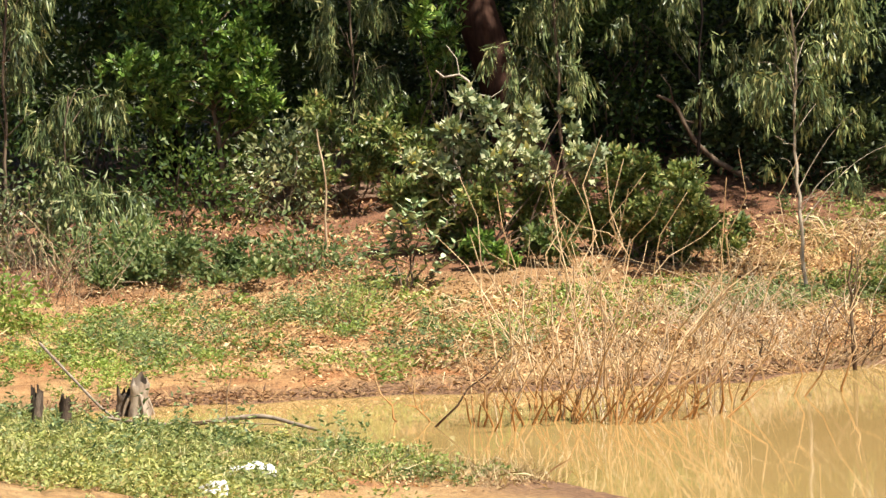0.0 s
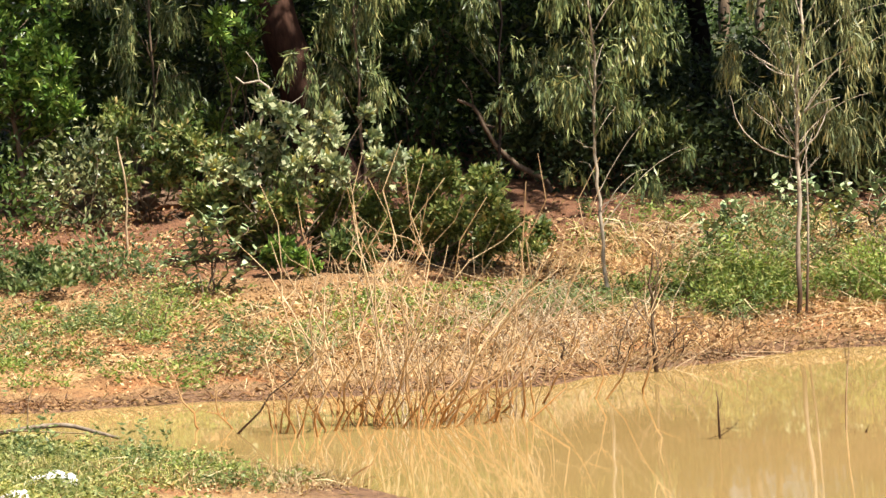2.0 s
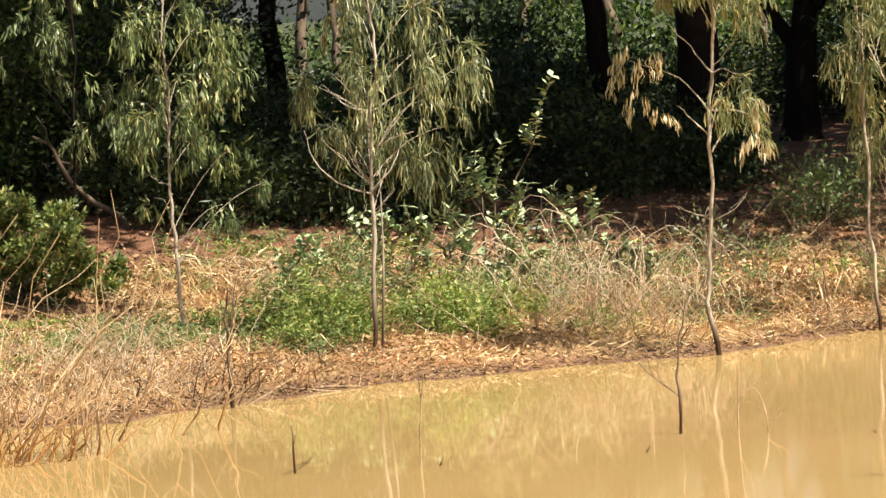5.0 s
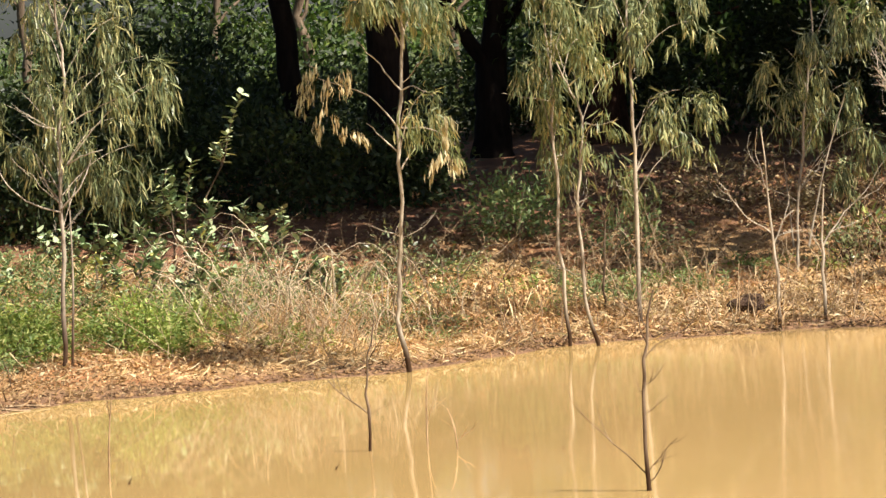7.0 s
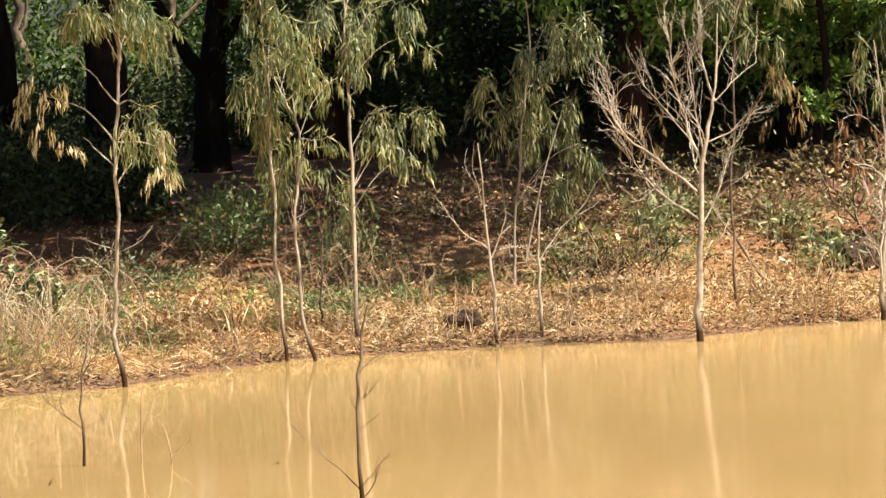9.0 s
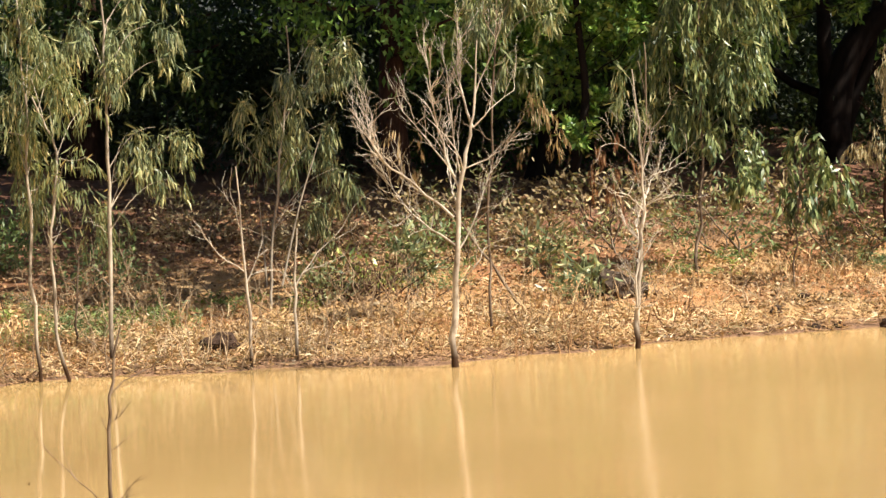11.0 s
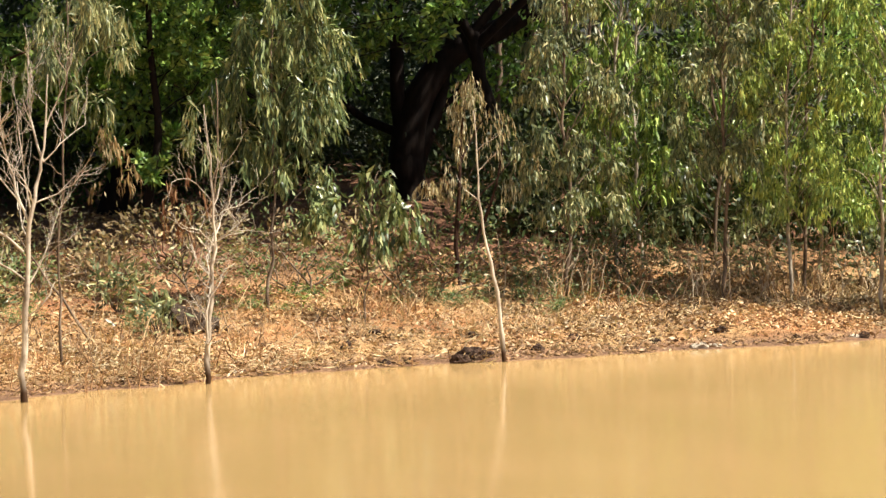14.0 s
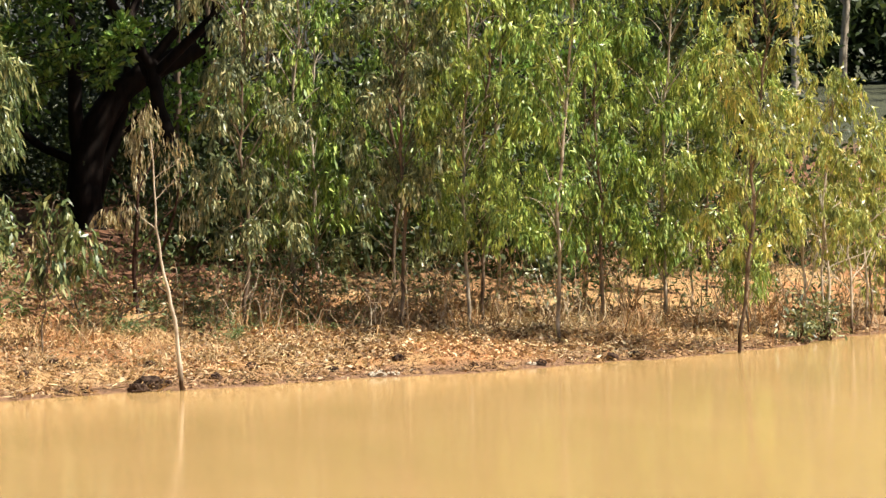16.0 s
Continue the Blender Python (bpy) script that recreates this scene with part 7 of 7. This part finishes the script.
scatter("straw_stalks", "dry straw-coloured grass stalks", "dry grass",
        [(-7.5, 40.0, 2.6, 1.6, 90), (-7.2, 30.6, 0.9, 1.0, 260), (-8.7, 33.8, 0.4, 1.2, 120), (-6.6, 44.6, 1.3, 1.2, 250), (-6.3, 40.9, 1.6, 1.4, 140), (-2.6, 43.0, 1.3, 1.1, 260), (0.5, 45.3, 2.4, 1.3, 160), (3.8, 45.4, 2.2, 1.4, 160), (-5.5, 43.5, 1.5, 1.3, 250), (8.0, 48.0, 2.5, 1.6, 500), (14.0, 49.5, 3.0, 1.2, 500), (0.0, 47.0, 2.5, 1.5, 100)], blades(0.22, 0.005, 4, 0.9), M_STRAW, 601, 8, 0.14)
M_SPITGRASS = leaf_mat("yellowing spit grass", [(0.0, (0.17, 0.21, 0.06)), (0.5, (0.37, 0.38, 0.14)), (1.0, (0.66, 0.57, 0.32))], 0.25, 0.5, 1.6)
M_SPIT = leaf_mat("pale spit weed", [(0.0, (0.13, 0.17, 0.055)), (0.5, (0.31, 0.36, 0.125)), (0.85, (0.5, 0.5, 0.21)), (1.0, (0.62, 0.55, 0.28))], 0.3, 0.5, 1.6)
scatter("spit_weeds", "short bright green weeds covering the near spit", "weeds",
        [(-10.6, 32.7, 2.4, 1.7, 2500), (-9.4, 31.4, 1.9, 1.9, 1500), (-12.2, 35.2, 1.0, 0.9, 500), (-9.6, 29.0, 2.6, 2.0, 2600), (-8.2, 31.2, 0.8, 1.0, 350), (-8.6, 27.4, 1.8, 1.2, 1300)], rosettes(0.1, (0.046, 0.017), 9), M_SPIT, 602, 20, 0.16)
scatter("tall_weeds", "taller dark green weed shoots on the spit", "weeds",
        [(-10.6, 32.4, 2.2, 1.6, 110), (-9.4, 31.4, 1.9, 1.9, 60), (-12.2, 34.8, 0.8, 0.8, 90), (-9.6, 29.2, 2.2, 1.8, 40)], rosettes(0.26, (0.06, 0.02), 16), M_BLUISH, 613, 6, 0.12)
scatter("spit_grass", "thin grass blades among the weeds of the spit", "grass",
        [(-10.6, 32.6, 2.5, 1.8, 3000), (-9.0, 31.0, 2.2, 2.2, 2200), (-11.8, 35.3, 1.2, 1.2, 900), (-9.2, 28.6, 2.0, 1.6, 900)], blades(0.13, 0.007, 5, 0.7), M_SPITGRASS, 612, 14, 0.14)
scatter("green_weeds", "low green weeds on the bank", "weeds",
        [(-7.0, 46.9, 1.4, 0.9, 140), (-5.6, 47.2, 1.2, 0.9, 110), (-13.0, 40.0, 1.6, 1.6, 480), (-11.5, 40.5, 2.0, 1.8, 350), (-9.5, 41.2, 2.2, 1.6, 350), (-10.6, 39.0, 2.2, 0.9, 250), (-7.6, 43.0, 2.0, 0.6, 220), (-5.6, 43.3, 1.2, 0.9, 420), (-4.4, 44.2, 1.0, 1.0, 260), (-2.2, 45.6, 1.6, 1.2, 200), (-0.6, 47.0, 1.4, 1.0, 130), (1.5, 47.2, 1.5, 0.8, 100), (-12.6, 38.5, 0.9, 0.9, 360), (6.5, 49.5, 2.0, 0.8, 100), (-8.0, 41.6, 1.6, 1.0, 260), (-5.6, 45.5, 1.5, 1.5, 90), (-7.6, 30.8, 0.9, 1.1, 260), (-6.8, 45.6, 1.4, 1.2, 60)], rosettes(0.1, (0.05, 0.02), 8), M_WEED, 603, 16, 0.13)
scatter("pale_weeds", "pale grey-green weeds among dry grass", "weeds",
        [(-6.6, 47.4, 1.5, 1.0, 120), (-5.2, 44.5, 1.4, 1.2, 200), (-11.0, 41.3, 1.6, 1.0, 260), (-9.8, 40.0, 2.0, 1.2, 260), (-6.8, 42.0, 1.6, 0.9, 400), (-3.0, 44.2, 1.6, 1.2, 330), (-4.2, 45.2, 1.3, 1.0, 260), (-2.4, 46.2, 1.4, 0.9, 250), (0.4, 46.3, 1.6, 0.9, 300), (-12.3, 39.4, 1.2, 1.0, 260), (-1.5, 47.0, 2.0, 1.5, 180), (-6.6, 45.4, 1.5, 1.4, 80), (-5.2, 47.0, 1.5, 1.2, 150), (4.5, 48.5, 2.5, 1.2, 120), (9.0, 49.5, 2.5, 1.0, 300)], rosettes(0.16, (0.06, 0.014), 12), M_BLUISH, 604, 14, 0.12)
scatter("dry_scrub", "thin brown and grey dead stalks at the foot of the eucalyptus stand", "dry scrub",
        [(10.2, 49.2, 1.3, 0.6, 70), (12.2, 49.1, 1.4, 0.6, 70), (14.2, 49.3, 1.4, 0.7, 70), (16.2, 50.4, 1.3, 0.8, 70), (7.2, 48.8, 1.6, 0.8, 40), (0.5, 45.6, 2.2, 1.0, 20), (3.4, 45.6, 2.0, 0.9, 25), (-1.5, 45.2, 1.5, 1.2, 40), (5.6, 46.6, 1.5, 0.8, 40)], blades(0.38, 0.012, 3, 0.5), M_LITTER, 605, 3, 0.13)
M_FERN = leaf_mat("fresh fern-like weed", [(0.0, (0.113, 0.175, 0.0406)), (0.5, (0.235, 0.316, 0.0812)), (1.0, (0.405, 0.417, 0.162))], 0.36, 0.5)
scatter("fern_weeds", "bright green fern-like weeds at the foot of the saplings", "weeds",
        [(-5.7, 42.8, 0.5, 0.45, 90), (-5.2, 42.6, 0.35, 0.35, 70), (-5.5, 43.7, 0.5, 0.4, 40), (-4.05, 43.0, 0.35, 0.45, 90), (-3.75, 43.7, 0.4, 0.5, 60), (-4.5, 43.6, 0.4, 0.5, 30), (-2.9, 42.9, 0.3, 0.25, 30)], rosettes(0.24, (0.08, 0.019), 20), M_FERN, 617, 9, 0.13)
scatter("dry_stalks", "pale dead stalks lying tangled among the weeds", "dry grass",
        [(-7.0, 44.6, 1.4, 1.2, 700), (-6.3, 45.9, 1.5, 1.2, 800), (-5.2, 46.5, 1.3, 1.0, 700), (-5.0, 45.0, 1.1, 0.8, 420), (-3.6, 45.9, 1.2, 0.9, 700), (-2.9, 44.8, 1.0, 0.8, 600), (-1.6, 45.0, 1.0, 0.9, 350), (-7.0, 41.2, 1.0, 0.9, 200)], flat_leaves((0.3, 0.011), 0.4), M_STRAW, 618, 9, 0.22, 0.5)
